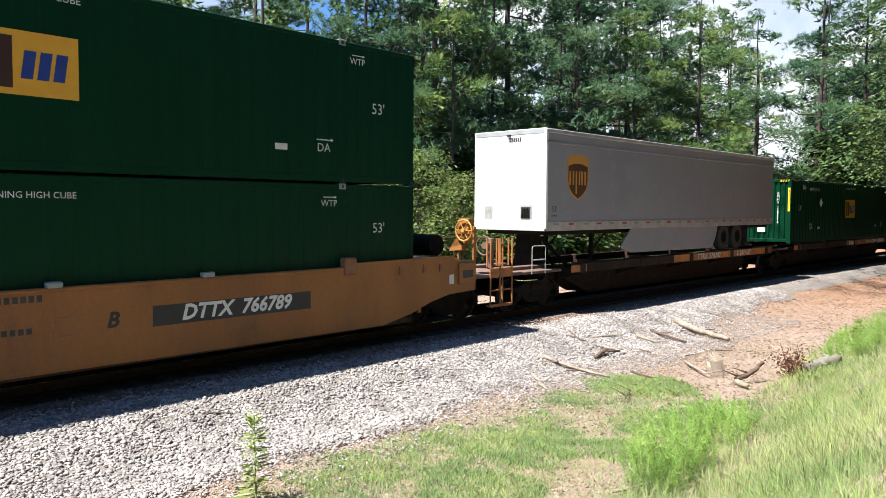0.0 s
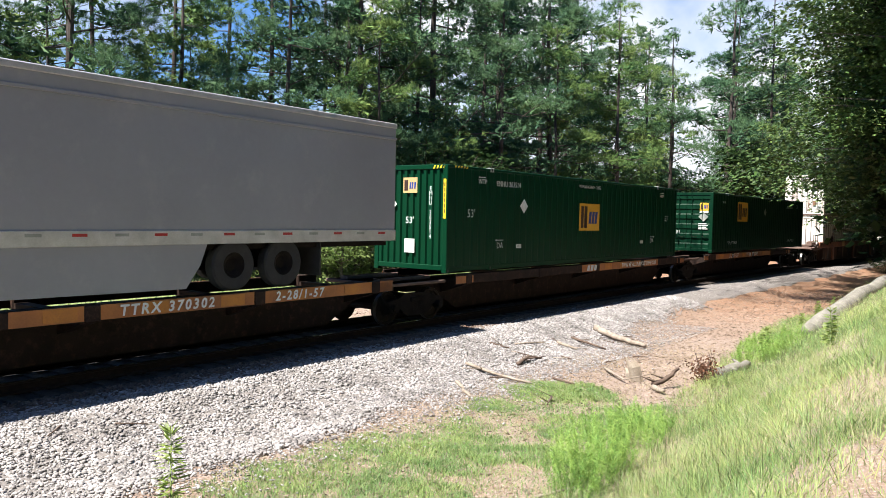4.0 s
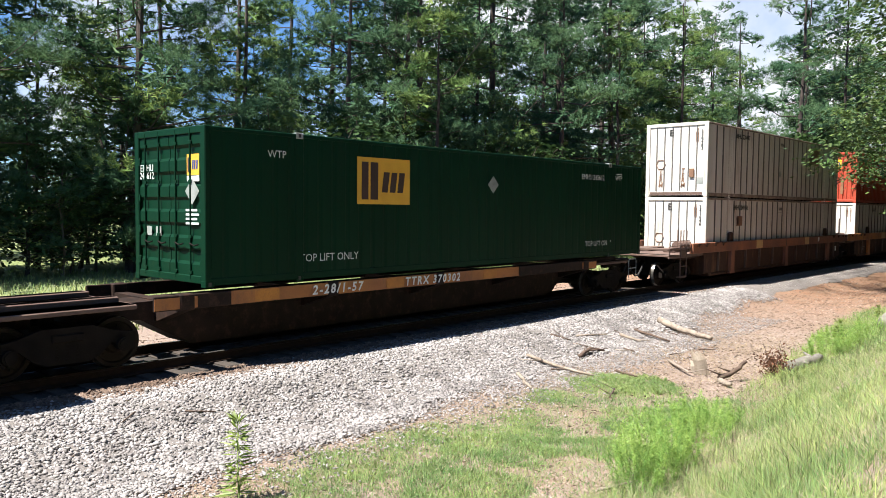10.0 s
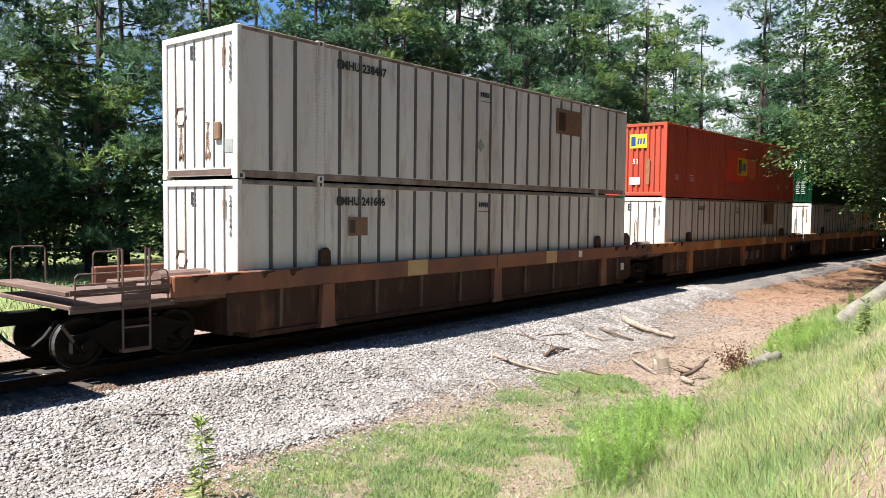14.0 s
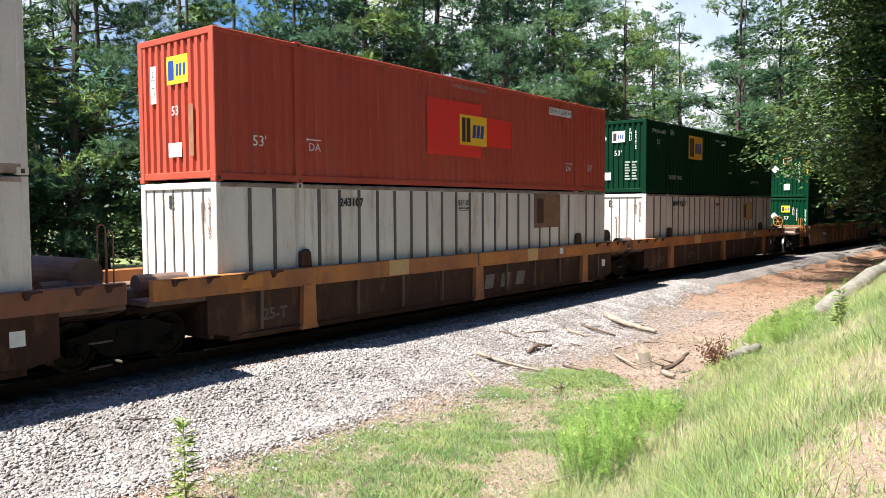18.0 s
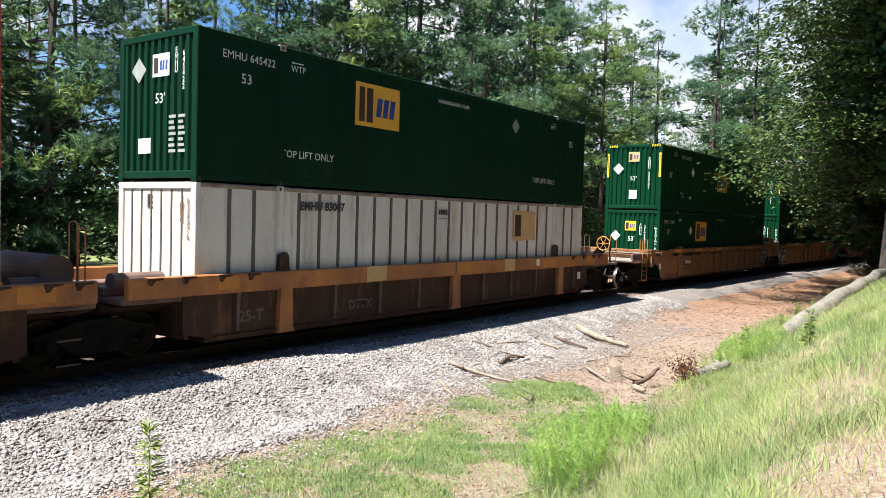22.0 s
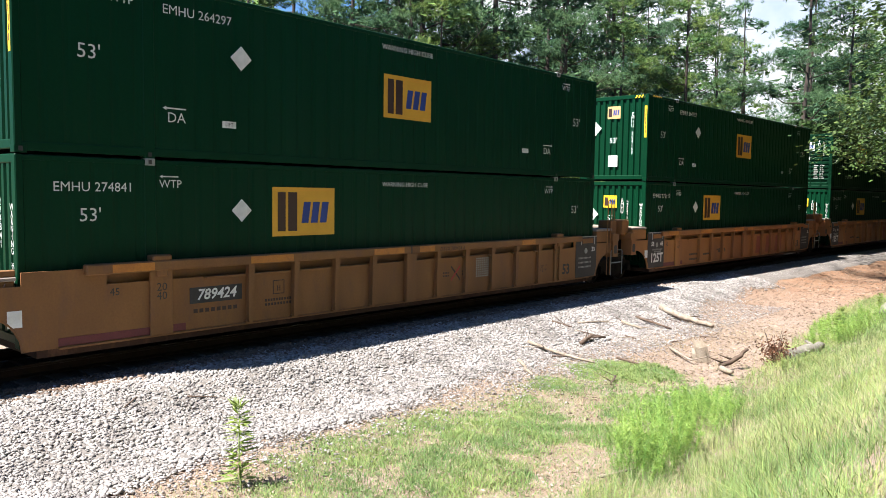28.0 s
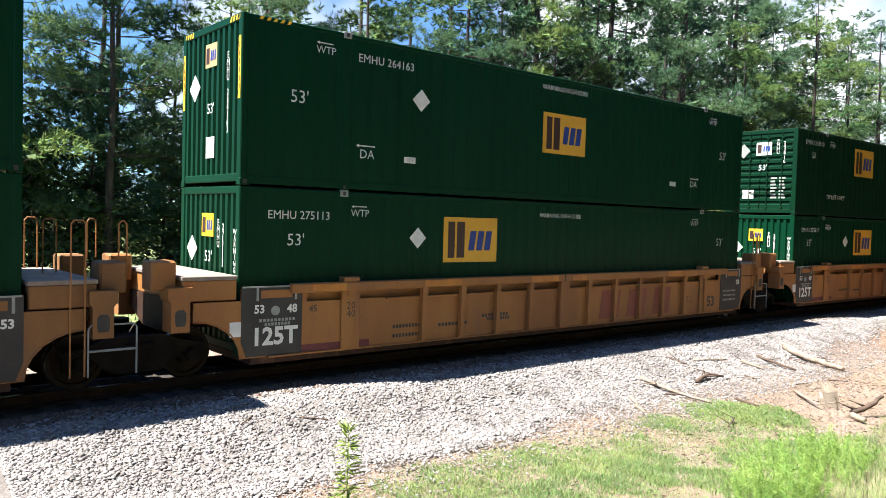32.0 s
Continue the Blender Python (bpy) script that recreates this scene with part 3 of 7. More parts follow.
def shell(box, paint, end_kind, side_kind):
    """The steel of a container: sides, ends, roof, rails, posts and castings."""
    hx = WIDE / 2
    if side_kind == "smooth":
        prof = side_profile(0.36, 0.012, 0.62)
    elif side_kind == "ribbed":
        prof = side_profile(0.27, 0.036, 0.34)
    else:
        prof = [(0.0, -HALF + 0.12), (0.0, HALF - 0.12)]
    inset = 0.012
    for sg in (1, -1):
        outline = [(sg * (hx - inset - d), y) for d, y in prof]
        outline += [(sg * (hx - 0.09), HALF - 0.12), (sg * (hx - 0.09), -HALF + 0.12)]
        part("side_wall", Shape().prism(outline, "z", 0.15, HIGH - 0.1), paint, box)
        s = Shape().box(min(sg * hx, sg * (hx - 0.07)), max(sg * hx, sg * (hx - 0.07)), -HALF + 0.1, HALF - 0.1, HIGH - 0.1, HIGH - 0.02, 0.012)
        part("top_rail", s, WHITE_RAIL if side_kind == "flat" else paint, box)
        s = Shape().box(min(sg * hx, sg * (hx - 0.12)), max(sg * hx, sg * (hx - 0.12)), -HALF + 0.1, HALF - 0.1, 0.03, 0.17, 0.015)
        part("bottom_rail", s, WHITE_RAIL if side_kind == "flat" else paint, box)
        for y in (-HALF + 0.06, HALF - 0.06):
            s = Shape().box(min(sg * hx, sg * (hx - 0.16)), max(sg * hx, sg * (hx - 0.16)), y - 0.06, y + 0.06, 0.02, HIGH - 0.01, 0.015)
            part("corner_post", s, paint, box)
        for y in (-6.01, 6.01):
            s = Shape().box(min(sg * (hx - 0.002), sg * (hx - 0.1)), max(sg * (hx - 0.002), sg * (hx - 0.1)), y - 0.1, y + 0.1, 0.1, HIGH - 0.03, 0.012)
            part("lifting_post", s, paint, box)
            casting(box, sg * (hx - 0.075), y, HIGH - 0.055, FADED if side_kind == "smooth" else paint)
            casting(box, sg * (hx - 0.075), y, 0.06, paint)
        for y in (-HALF + 0.085, HALF - 0.085):
            casting(box, sg * (hx - 0.075), y, 0.06, paint)
    rf = Shape().box(-hx + 0.03, hx - 0.03, -HALF + 0.05, HALF - 0.05, HIGH - 0.06, HIGH - 0.015)
    k = 40
    for i in range(k):
        y = -HALF + 0.4 + i * (LENGTH - 0.8) / (k - 1)
        rf.box(-hx + 0.15, hx - 0.15, y - 0.1, y + 0.1, HIGH - 0.016, HIGH - 0.001)
    part("roof", rf, paint, box)
    fl = Shape().box(-hx + 0.1, hx - 0.1, -HALF + 0.1, HALF - 0.1, 0.12, 0.18)
    for i in range(16):
        y = -HALF + 0.6 + i * (LENGTH - 1.2) / 15
        fl.box(-hx + 0.1, hx - 0.1, y - 0.05, y + 0.05, 0.04, 0.12)
    part("floor_frame", fl, STEEL, box)
    for e, sg in ((-HALF, 1), (HALF, -1)):
        s = Shape().box(-hx + 0.1, hx - 0.1, min(e + sg * 0.005, e + sg * 0.1), max(e + sg * 0.005, e + sg * 0.1), HIGH - 0.14, HIGH - 0.01, 0.012)
        part("end_header", s, paint, box)
        s = Shape().box(-hx + 0.16, hx - 0.16, min(e + sg * 0.005, e + sg * 0.12), max(e + sg * 0.005, e + sg * 0.12), 0.06, 0.2, 0.012)
        part("end_sill", s, paint, box)
    # far end: plain doors
    part("rear_wall", Shape().box(-hx + 0.15, hx - 0.15, HALF - 0.09, HALF - 0.03, 0.2, HIGH - 0.13), paint, box)
    if end_kind == "ribs":
        pts, x, period = [], -hx + 0.17, 0.226
        for i in range(10):
            a = x + i * period
            pts += [(a, -HALF + 0.02), (a + 0.095, -HALF + 0.02), (a + 0.125, -HALF + 0.07), (a + 0.196, -HALF + 0.07)]
        pts += [(hx - 0.16, -HALF + 0.02), (hx - 0.16, -HALF + 0.12), (-hx + 0.17, -HALF + 0.12)]
        part("front_wall", Shape().prism(pts, "z", 0.2, HIGH - 0.13), paint, box)
    elif end_kind == "panels":
        part("front_wall", Shape().box(-hx + 0.15, hx - 0.15, -HALF + 0.04, -HALF + 0.1, 0.2, HIGH - 0.13), paint, box)
        for i in range(6):
            x = -hx + 0.45 + i * 0.335
            part("end_seam", Shape().box(x - 0.022, x + 0.022, -HALF + 0.022, -HALF + 0.045, 0.22, HIGH - 0.15, 0.004), WHITE_POST, box)
    else:
        for a, b in ((-hx + 0.16, -0.012), (0.012, hx - 0.16)):
            pts, z = [(-HALF + 0.09, 0.2), (-HALF + 0.03, 0.2)], 0.3
            bands = 5 if end_kind == "doors" else 11
            step = (HIGH - 0.53) / bands
            for i in range(bands):
                c = z + i * step
                pts += [(-HALF + 0.03, c + step * 0.2), (-HALF + 0.065, c + step * 0.32), (-HALF + 0.065, c + step * 0.68), (-HALF + 0.03, c + step * 0.8)]
            pts += [(-HALF + 0.03, HIGH - 0.15), (-HALF + 0.09, HIGH - 0.15)]
            door = part("door", Shape().prism(pts, "x", a, b), paint, box)
            w = b - a
            for f in (0.22, 0.68):
                x = a + w * f
                rod = Shape().rod((x, -HALF + 0.012, 0.13), (x, -HALF + 0.012, HIGH - 0.05), 0.017)
                for zz in (0.25, 0.9, 1.9, 2.6):
                    rod.box(x - 0.05, x + 0.05, -HALF - 0.004, -HALF + 0.03, zz - 0.03, zz + 0.03, 0.006)
                part("lock_rod", rod, paint, door)
                h = Shape().path([(x, -HALF - 0.012, 0.78), (x + 0.16, -HALF - 0.014, 0.74), (x + 0.3, -HALF - 0.012, 0.77)], 0.014)
                part("lock_handle", h, STEEL, door)
            xh = a + 0.01 if a < 0 else b - 0.01
            for zz in (0.4, 1.0, 1.6, 2.3):
                part("hinge", Shape().box(xh - 0.03, xh + 0.03, -HALF + 0.005, -HALF + 0.04, zz - 0.07, zz + 0.07, 0.006), paint, door)


FACE = WIDE / 2 - 0.006


def o(v):
    return v - HALF


def green_container(number, high_style, label):
    """The newer green kind: yellow corner strips, and marks in fixed places; high_style gives the top or the bottom layout."""
    box = thing("shipping_container", label, "container", "containers on the train")
    shell(box, GREEN, "ribs", "smooth")
    if high_style == "top":
        side_words(box, "53'", o(1.1), 1.59, FACE, 0.32)
        arrow_words(box, "WTP", o(1.62), 2.49, FACE, 0.19, -1)
        side_words(box, "EMHU " + number, o(2.97), 2.47, FACE, 0.22)
        diamond(box, o(3.82), 1.86, 0.22, FACE)
        arrow_words(box, "DA", o(2.55), 0.69, FACE, 0.24, -1)
        side_words(box, "LIFT", o(3.57), 0.66, FACE + 0.004, 0.09, INK)
        part("lift_plate", Shape().box(FACE - 0.002, FACE + 0.002, o(3.43), o(3.71), 0.6, 0.72), PALE, box)
        logo_panel(box, o(8.12), 1.58, 1.5, 0.93, FACE, YELLOW, DARK, BLUE)
        side_words(box, "WARNING HIGH CUBE", o(8.12), 2.61, FACE, 0.155)
        arrow_words(box, "WTP", o(14.5), 2.5, FACE, 0.19, 1)
        side_words(box, "53'", o(15.08), 1.58, FACE, 0.32)
        arrow_words(box, "DA", o(13.61), 0.69, FACE, 0.24, 1)
        part("lift_plate", Shape().box(FACE - 0.002, FACE + 0.002, o(12.45), o(12.73), 0.6, 0.72), PALE, box)
        stripe = Shape()
        for i in range(5):
            y = o(0.3) + i * 0.13
            stripe.prism([(y, HIGH - 0.085), (y + 0.06, HIGH - 0.085), (y + 0.1, HIGH - 0.03), (y + 0.04, HIGH - 0.03)], "x", WIDE / 2, WIDE / 2 + 0.003)
        part("hazard_stripe", stripe, YELLOW_BR, box)
    else:
        side_words(box, "EMHU " + number, o(1.15), 2.41, FACE, 0.21)
        side_words(box, "53'", o(1.08), 1.97, FACE, 0.3)
        arrow_words(box, "WTP", o(2.43), 2.48, FACE, 0.19, -1)
        diamond(box, o(3.82), 2.03, 0.21, FACE)
        logo_panel(box, o(5.25), 2.0, 1.52, 0.94, FACE, YELLOW, DARK, BLUE)
        side_words(box, "WARNING HIGH CUBE", o(8.08), 2.57, FACE, 0.14)
        arrow_words(box, "WTP", o(13.74), 2.49, FACE, 0.19, 1)
        side_words(box, "53'", o(15.09), 1.97, FACE, 0.3)
    e = -HALF + 0.018
    if high_style == "top":
        end_logo(box, 0.0, 2.34, 0.5, 0.42, e, TANFILM)
        end_diamond(box, -0.72, 1.82, 0.25, e)
        end_words(box, "53'", 0.0, 1.38, e - 0.003, 0.26)
        part("notice", Shape().box(-0.18, 0.18, e - 0.004, e, 0.5, 0.88), PALE, box, "white notice with plain bars")
        end_words(box, "\n".join("EMHU " + number), 0.72, 1.6, e - 0.003, 0.165)
        for sg in (-1, 1):
            st = Shape().box(sg * 1.21 - 0.045, sg * 1.21 + 0.045, -HALF - 0.004, -HALF, 1.45, 2.5)
            p = part("yellow_strip", st, YELLOW_BR, box)
            bars = Shape()
            for i in range(6):
                bars.box(sg * 1.21 - 0.015, sg * 1.21 + 0.015, -HALF - 0.006, -HALF - 0.004, 1.6 + i * 0.14, 1.7 + i * 0.14)
            part("plain_bars", bars, DARK, p)
            hz = Shape()
            for i in range(4):
                x = sg * 1.0 - 0.2 + i * 0.11
                hz.prism([(x, HIGH - 0.12), (x + 0.05, HIGH - 0.12), (x + 0.09, HIGH - 0.03), (x + 0.04, HIGH - 0.03)], "y", -HALF, -HALF + 0.005)
            part("hazard_stripe", hz, YELLOW_BR, box)
    else:
        end_logo(box, -0.05, 2.2, 0.52, 0.42, e, YELLOW_BR)
        end_diamond(box, -0.75, 1.75, 0.24, e)
        end_words(box, "53'", 0.0, 1.62, e - 0.003, 0.28)
        end_words(box, "\n".join(number), 0.62, 1.85, e - 0.003, 0.165)
        end_words(box, "\n".join("EMHU"), 0.42, 2.05, e - 0.003, 0.165)
        end_words(box, "\n".join("WARNING HIGH"), 1.14, 1.5, -HALF - 0.004, 0.14)
    return box


def top_lift_container(number, end_kind, label, logo_at, layout):
    """The older green kind, marked TOP LIFT ONLY."""
    box = thing("shipping_container", label, "container", "containers on the train")
    shell(box, GREEN_OLD, end_kind, "smooth")
    e = -HALF + 0.018
    logo_panel(box, o(logo_at), 2.03, 1.58, 1.0, FACE, YELLOW, DARK, BLUE if layout == 6 else DARK)
    side_words(box, "TOP LIFT ONLY", o(2.85), 0.68 if layout == 6 else 0.44, FACE, 0.22)
    side_words(box, "TOP LIFT ONLY", o(13.28 if layout == 6 else 13.47), 0.7 if layout == 6 else 0.42, FACE, 0.22)
    diamond(box, o(11.42 if layout == 6 else 8.2), 2.28 if layout == 6 else 2.07, 0.22, FACE, FADED, "faded diamond placard")
    if layout == 6:
        side_words(box, "EMHU " + number, o(1.22), 2.47, FACE, 0.22)
        arrow_words(box, "WTP", o(2.51), 2.47, FACE, 0.19, -1)
        side_words(box, "53", o(1.15), 2.05, FACE, 0.28)
        side_words(box, "WARNING HIGH CUBE", o(8.17), 2.5, FACE, 0.14)
        arrow_words(box, "WTP", o(13.85), 2.49, FACE, 0.19, 1)
        side_words(box, "53", o(15.1), 2.04, FACE, 0.28)
        end_logo(box, 0.12, 2.25, 0.55, 0.44, e, PALE)
        end_diamond(box, -0.62, 2.2, 0.25, e, FADED)
        end_words(box, "53'", 0.1, 1.6, e - 0.003, 0.28)
        part("notice", Shape().box(-0.62, -0.2, e - 0.004, e, 0.55, 0.85), PALE, box)
        end_words(box, "\n".join(number), 0.85, 2.1, e - 0.003, 0.16)
        end_words(box, "\n".join("EMHU"), 0.62, 2.3, e - 0.003, 0.16)
        bars = Shape()
        for i in range(7):
            for j in range(2):
                bars.box(0.4 + j * 0.3, 0.62 + j * 0.3 - 0.03 * (i % 3), e - 0.004, e, 0.55 + i * 0.11, 0.61 + i * 0.11)
        part("plain_bars", bars, FADED, box)
    else:
        side_words(box, "WTP", o(1.54), 2.45, FACE, 0.2)
        side_words(box, "EMHU " + number, o(13.1), 2.43, FACE, 0.22)
        arrow_words(box, "WTP", o(14.65), 2.45, FACE, 0.2, 1)
        f = -HALF + 0.026
        end_words(box, "EMHU\n" + number, -0.85, 2.1, f, 0.19)
        end_logo(box, 0.86, 2.2, 0.42, 0.38, f, YELLOW)
        part("notice", Shape().box(0.65, 1.07, f - 0.004, f, 1.9, 2.0), PALE, box)
        end_diamond(box, 0.83, 1.72, 0.24, f, FADED)
        bars = Shape()
        for i in range(4):
            bars.box(0.6, 1.05 - 0.06 * (i % 2), f - 0.004, f, 1.12 + i * 0.08, 1.16 + i * 0.08)
        part("plain_bars", bars, PALE, box)
        part("notice", Shape().box(-0.85, -0.66, f - 0.004, f, 0.88, 1.06), FADED, box)
        part("notice", Shape().box(-0.5, -0.3, f - 0.004, f, 0.88, 1.06), FADED, box)
    return box


def white_container(number, label, logo_o, logo_z, logo_w, logo_h, logo_mat, number_at, end_mark, worn=False):
    """A white sheet-and-post container with grey seams."""
    box = thing("shipping_container", label, "container", "containers on the train")
    shell(box, WHITE, "panels", "flat")
    seam = Shape().box(-0.004, 0.022, -0.042, 0.042, 0.18, HIGH - 0.11, 0.006).mesh("side_seam", [WHITE_POST])
    for sg in (1, -1):
        for i in range(25):
            y = -HALF + 0.78 + i * 0.608
            if abs(abs(y) - 6.01) > 0.2:
                sp = part("side_seam", seam, None, box)
                sp.matrix_basis = pose(sg * (WIDE / 2 - 0.014), y, 0, 0, 0, 0 if sg > 0 else 180)
    f = WIDE / 2 + 0.012
    rv = Shape()
    for y in (-6.13, -5.89, 5.89, 6.13):
        for i in range(34):
            z = 0.22 + i * 0.075
            rv.box(WIDE / 2 - 0.013, WIDE / 2 - 0.006, y - 0.008, y + 0.008, z - 0.008, z + 0.008)
    part("rivet_row", rv, WHITE_POST, box)
    p = part("logo_panel", Shape().box(f, f + 0.004, o(logo_o) - logo_w / 2, o(logo_o) + logo_w / 2, logo_z - logo_h / 2, logo_z + logo_h / 2), logo_mat, box, "weathered company panel")
    s = Shape().box(f + 0.004, f + 0.008, o(logo_o) - 0.42 * logo_w, o(logo_o) - 0.16 * logo_w, logo_z - 0.36 * logo_h, logo_z + 0.36 * logo_h)
    part("dark_shape", s, DARK, p)
    if number:
        side_words(box, number, o(number_at), 2.5, f + 0.006, 0.25, INK, bold=0.01)
    s = Shape()
    if number == "243107":
        side_words(box, "53/102", o(7.8), 2.5, f + 0.003, 0.2, INK, bold=0.004)
        side_bars(s, o(7.8), 2.36, f, 0.46, 0.05, 9)
    else:
        side_bars(s, o(7.8), 2.48, f, 0.42, 0.13, 5)
    s.box(f - 0.002, f, o(7.55), o(8.05), 2.3, 2.315)
    part("plain_bars", s, INK, box)
    diamond(box, o(7.65), 1.15, 0.17, WIDE / 2 - 0.008, FADED, "peeling grey placard")
    if end_mark:
        e = -HALF + 0.036
        code, digits = end_mark.split()
        end_words(box, "\n".join(code), 0.84, 2.36, e - 0.012, 0.17, BROWN_FILM, bold=0.004)
        end_words(box, "\n".join(digits), 1.04, 2.18, e - 0.012, 0.17, INK if worn else BROWN_FILM, bold=0.004)
        end_words(box, "E", -0.22, 2.5, e - 0.012, 0.36, INK, bold=0.012)
        if worn:
            for x in (-0.66, 0.28):
                end_words(box, "T\nE\nR\nM", x, 0.74, e - 0.012, 0.24, BROWN_FILM, bold=0.004, shear=0.12)
            hexa = [(-0.66 + 0.2 * math.cos(1.0472 * k), 1.28 + 0.2 * math.sin(1.0472 * k)) for k in range(7)]
            part("placard_outline", Shape().path([(x, e - 0.01, z) for x, z in hexa], 0.014), BROWN_FILM, box)
            part("vent_box", Shape().box(0.55, 0.75, e - 0.06, e, 0.75, 1.1, 0.02), BROWN_FILM, box)
            part("rust_patch", Shape().box(-1.1, 1.1, -HALF + 0.001, -HALF + 0.004, 0.08, 0.19), DECK, box)
        else:
            end_diamond(box, -0.72, 0.6, 0.2, e, FADED)
        part("door_plate", Shape().box(0.85, 1.1, e - 0.006, e - 0.002, 0.5, 0.75), FADED, box)
    return box


def red_container():
    box = thing("shipping_container", "faded red corrugated container with brighter repainted patches on its side", "container", "containers on the train")
    shell(box, RED, "ribs", "ribbed")
    f = FACE
    part("repainted_patch", Shape().box(f - 0.002, f + 0.002, o(6.27), o(8.6), 0.84, 2.27), RED_NEW, box, "brighter red repaint")
    part("repainted_patch", Shape().box(f - 0.002, f + 0.002, o(8.6), o(10.1), 1.16, 1.95), RED_NEW, box, "brighter red repaint")
    logo_panel(box, o(8.25), 1.55, 1.24, 0.8, f + 0.004, YELLOW_BR, DARK, BLUE)
    side_words(box, "53'", o(1.05), 0.8, f, 0.3)
    arrow_words(box, "DA", o(2.5), 0.76, f, 0.24, -1)
    side_words(box, "WARNING HIGH CUBE", o(8.13), 2.66, f, 0.15, FADED)
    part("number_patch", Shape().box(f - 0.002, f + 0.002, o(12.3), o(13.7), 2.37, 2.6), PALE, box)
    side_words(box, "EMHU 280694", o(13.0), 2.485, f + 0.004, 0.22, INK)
    arrow_words(box, "DA", o(13.54), 0.72, f, 0.24, 1)
    side_words(box, "53'", o(15.02), 0.78, f, 0.3)
    e = -HALF + 0.018
    end_logo(box, 0.1, 2.2, 0.72, 0.55, e, YELLOW_BR, BLUE)
    end_words(box, "53", 0.0, 1.4, e - 0.003, 0.26)
    part("notice", Shape().box(-0.25, 0.2, e - 0.004, e, 0.5, 0.78), PALE, box)
    part("number_strip", Shape().box(-0.85, -0.65, e - 0.004, e, 1.6, 2.35), PALE, box)
    end_words(box, "\n".join("EMHU"), -0.75, 1.98, e - 0.007, 0.17, INK)
    part("rust_patch", Shape().box(0.45, 0.6, e - 0.002, e + 0.001, 0.5, 1.5), RUST, box)
    return box


# ---- running gear ----
WHEEL_R = 0.42
WHEELSETS = []
WHEEL_MESH = []


def wheelset_meshes():
    prof = [(-0.07, 0.05), (-0.07, 0.16), (-0.03, 0.2), (-0.03, 0.34), (-0.065, 0.36), (-0.065, 0.445), (-0.04, 0.445), (-0.03, 0.425), (0.065, 0.415),
            (0.065, 0.355), (0.02, 0.335), (0.02, 0.2), (0.07, 0.15), (0.07, 0.05)]
    s = Shape()
    s.lathe([(x, r) for x, r in prof], 0.75, 0, 0, 28)
    s.lathe([(-x, r) for x, r in prof], -0.75, 0, 0, 28)
    s.rod((-1.0, 0, 0), (1.0, 0, 0), 0.075, n=12)
    for sx in (0.81, -0.81):
        for i in range(5):
            a = i * 1.2566
            s.box(sx - 0.012, sx + 0.012, 0.27 * math.cos(a) - 0.02, 0.27 * math.cos(a) + 0.02, 0.27 * math.sin(a) - 0.02, 0.27 * math.sin(a) + 0.02)
    WHEEL_MESH.append(s.mesh("wheelset", [WHEEL]))
    for sx in (0.75, -0.75):
        t = Shape().lathe([(-0.028, 0.4262), (0.066, 0.4165)] if sx > 0 else [(0.028, 0.4262), (-0.066, 0.4165)], sx, 0, 0, 28)
        WHEEL_MESH.append(t.mesh("tread", [TREAD]))


def truck(car, y):
    """A two-axle freight truck under a car, its middle at y."""
    if not WHEEL_MESH:
        wheelset_meshes()
    s = Shape()
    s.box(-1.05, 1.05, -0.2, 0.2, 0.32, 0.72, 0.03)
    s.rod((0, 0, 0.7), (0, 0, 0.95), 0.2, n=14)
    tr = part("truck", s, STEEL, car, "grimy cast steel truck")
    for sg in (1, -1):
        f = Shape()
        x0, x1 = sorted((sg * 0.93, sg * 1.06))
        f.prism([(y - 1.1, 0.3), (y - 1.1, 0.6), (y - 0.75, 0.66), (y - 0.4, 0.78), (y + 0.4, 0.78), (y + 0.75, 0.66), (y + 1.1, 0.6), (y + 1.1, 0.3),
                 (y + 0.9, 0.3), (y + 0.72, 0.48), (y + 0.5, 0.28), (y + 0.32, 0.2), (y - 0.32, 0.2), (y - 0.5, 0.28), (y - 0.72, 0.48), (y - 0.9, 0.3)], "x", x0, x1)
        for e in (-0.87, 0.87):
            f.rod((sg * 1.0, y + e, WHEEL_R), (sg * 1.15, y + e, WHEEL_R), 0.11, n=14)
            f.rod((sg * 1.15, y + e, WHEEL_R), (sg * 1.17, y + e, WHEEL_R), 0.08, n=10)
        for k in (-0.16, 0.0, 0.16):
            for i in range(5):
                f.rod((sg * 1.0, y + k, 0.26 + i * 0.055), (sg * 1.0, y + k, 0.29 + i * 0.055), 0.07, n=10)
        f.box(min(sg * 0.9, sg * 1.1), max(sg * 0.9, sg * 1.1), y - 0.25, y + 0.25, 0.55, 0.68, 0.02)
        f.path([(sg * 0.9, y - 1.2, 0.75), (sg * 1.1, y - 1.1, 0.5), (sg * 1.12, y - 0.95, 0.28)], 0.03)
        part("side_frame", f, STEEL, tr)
    tr.matrix_basis = pose(0, 0, 0)
    tr.data.transform(Matrix.Translation((0, y, 0)))
    for e in (-0.87, 0.87):
        w = part("wheelset", WHEEL_MESH[0], None, car)
        w.matrix_basis = pose(0, y + e, WHEEL_R)
        for tread in WHEEL_MESH[1:]:
            part("tread", tread, None, w, "polished steel wheel tread")
        WHEELSETS.append((w, y + e))
    return tr


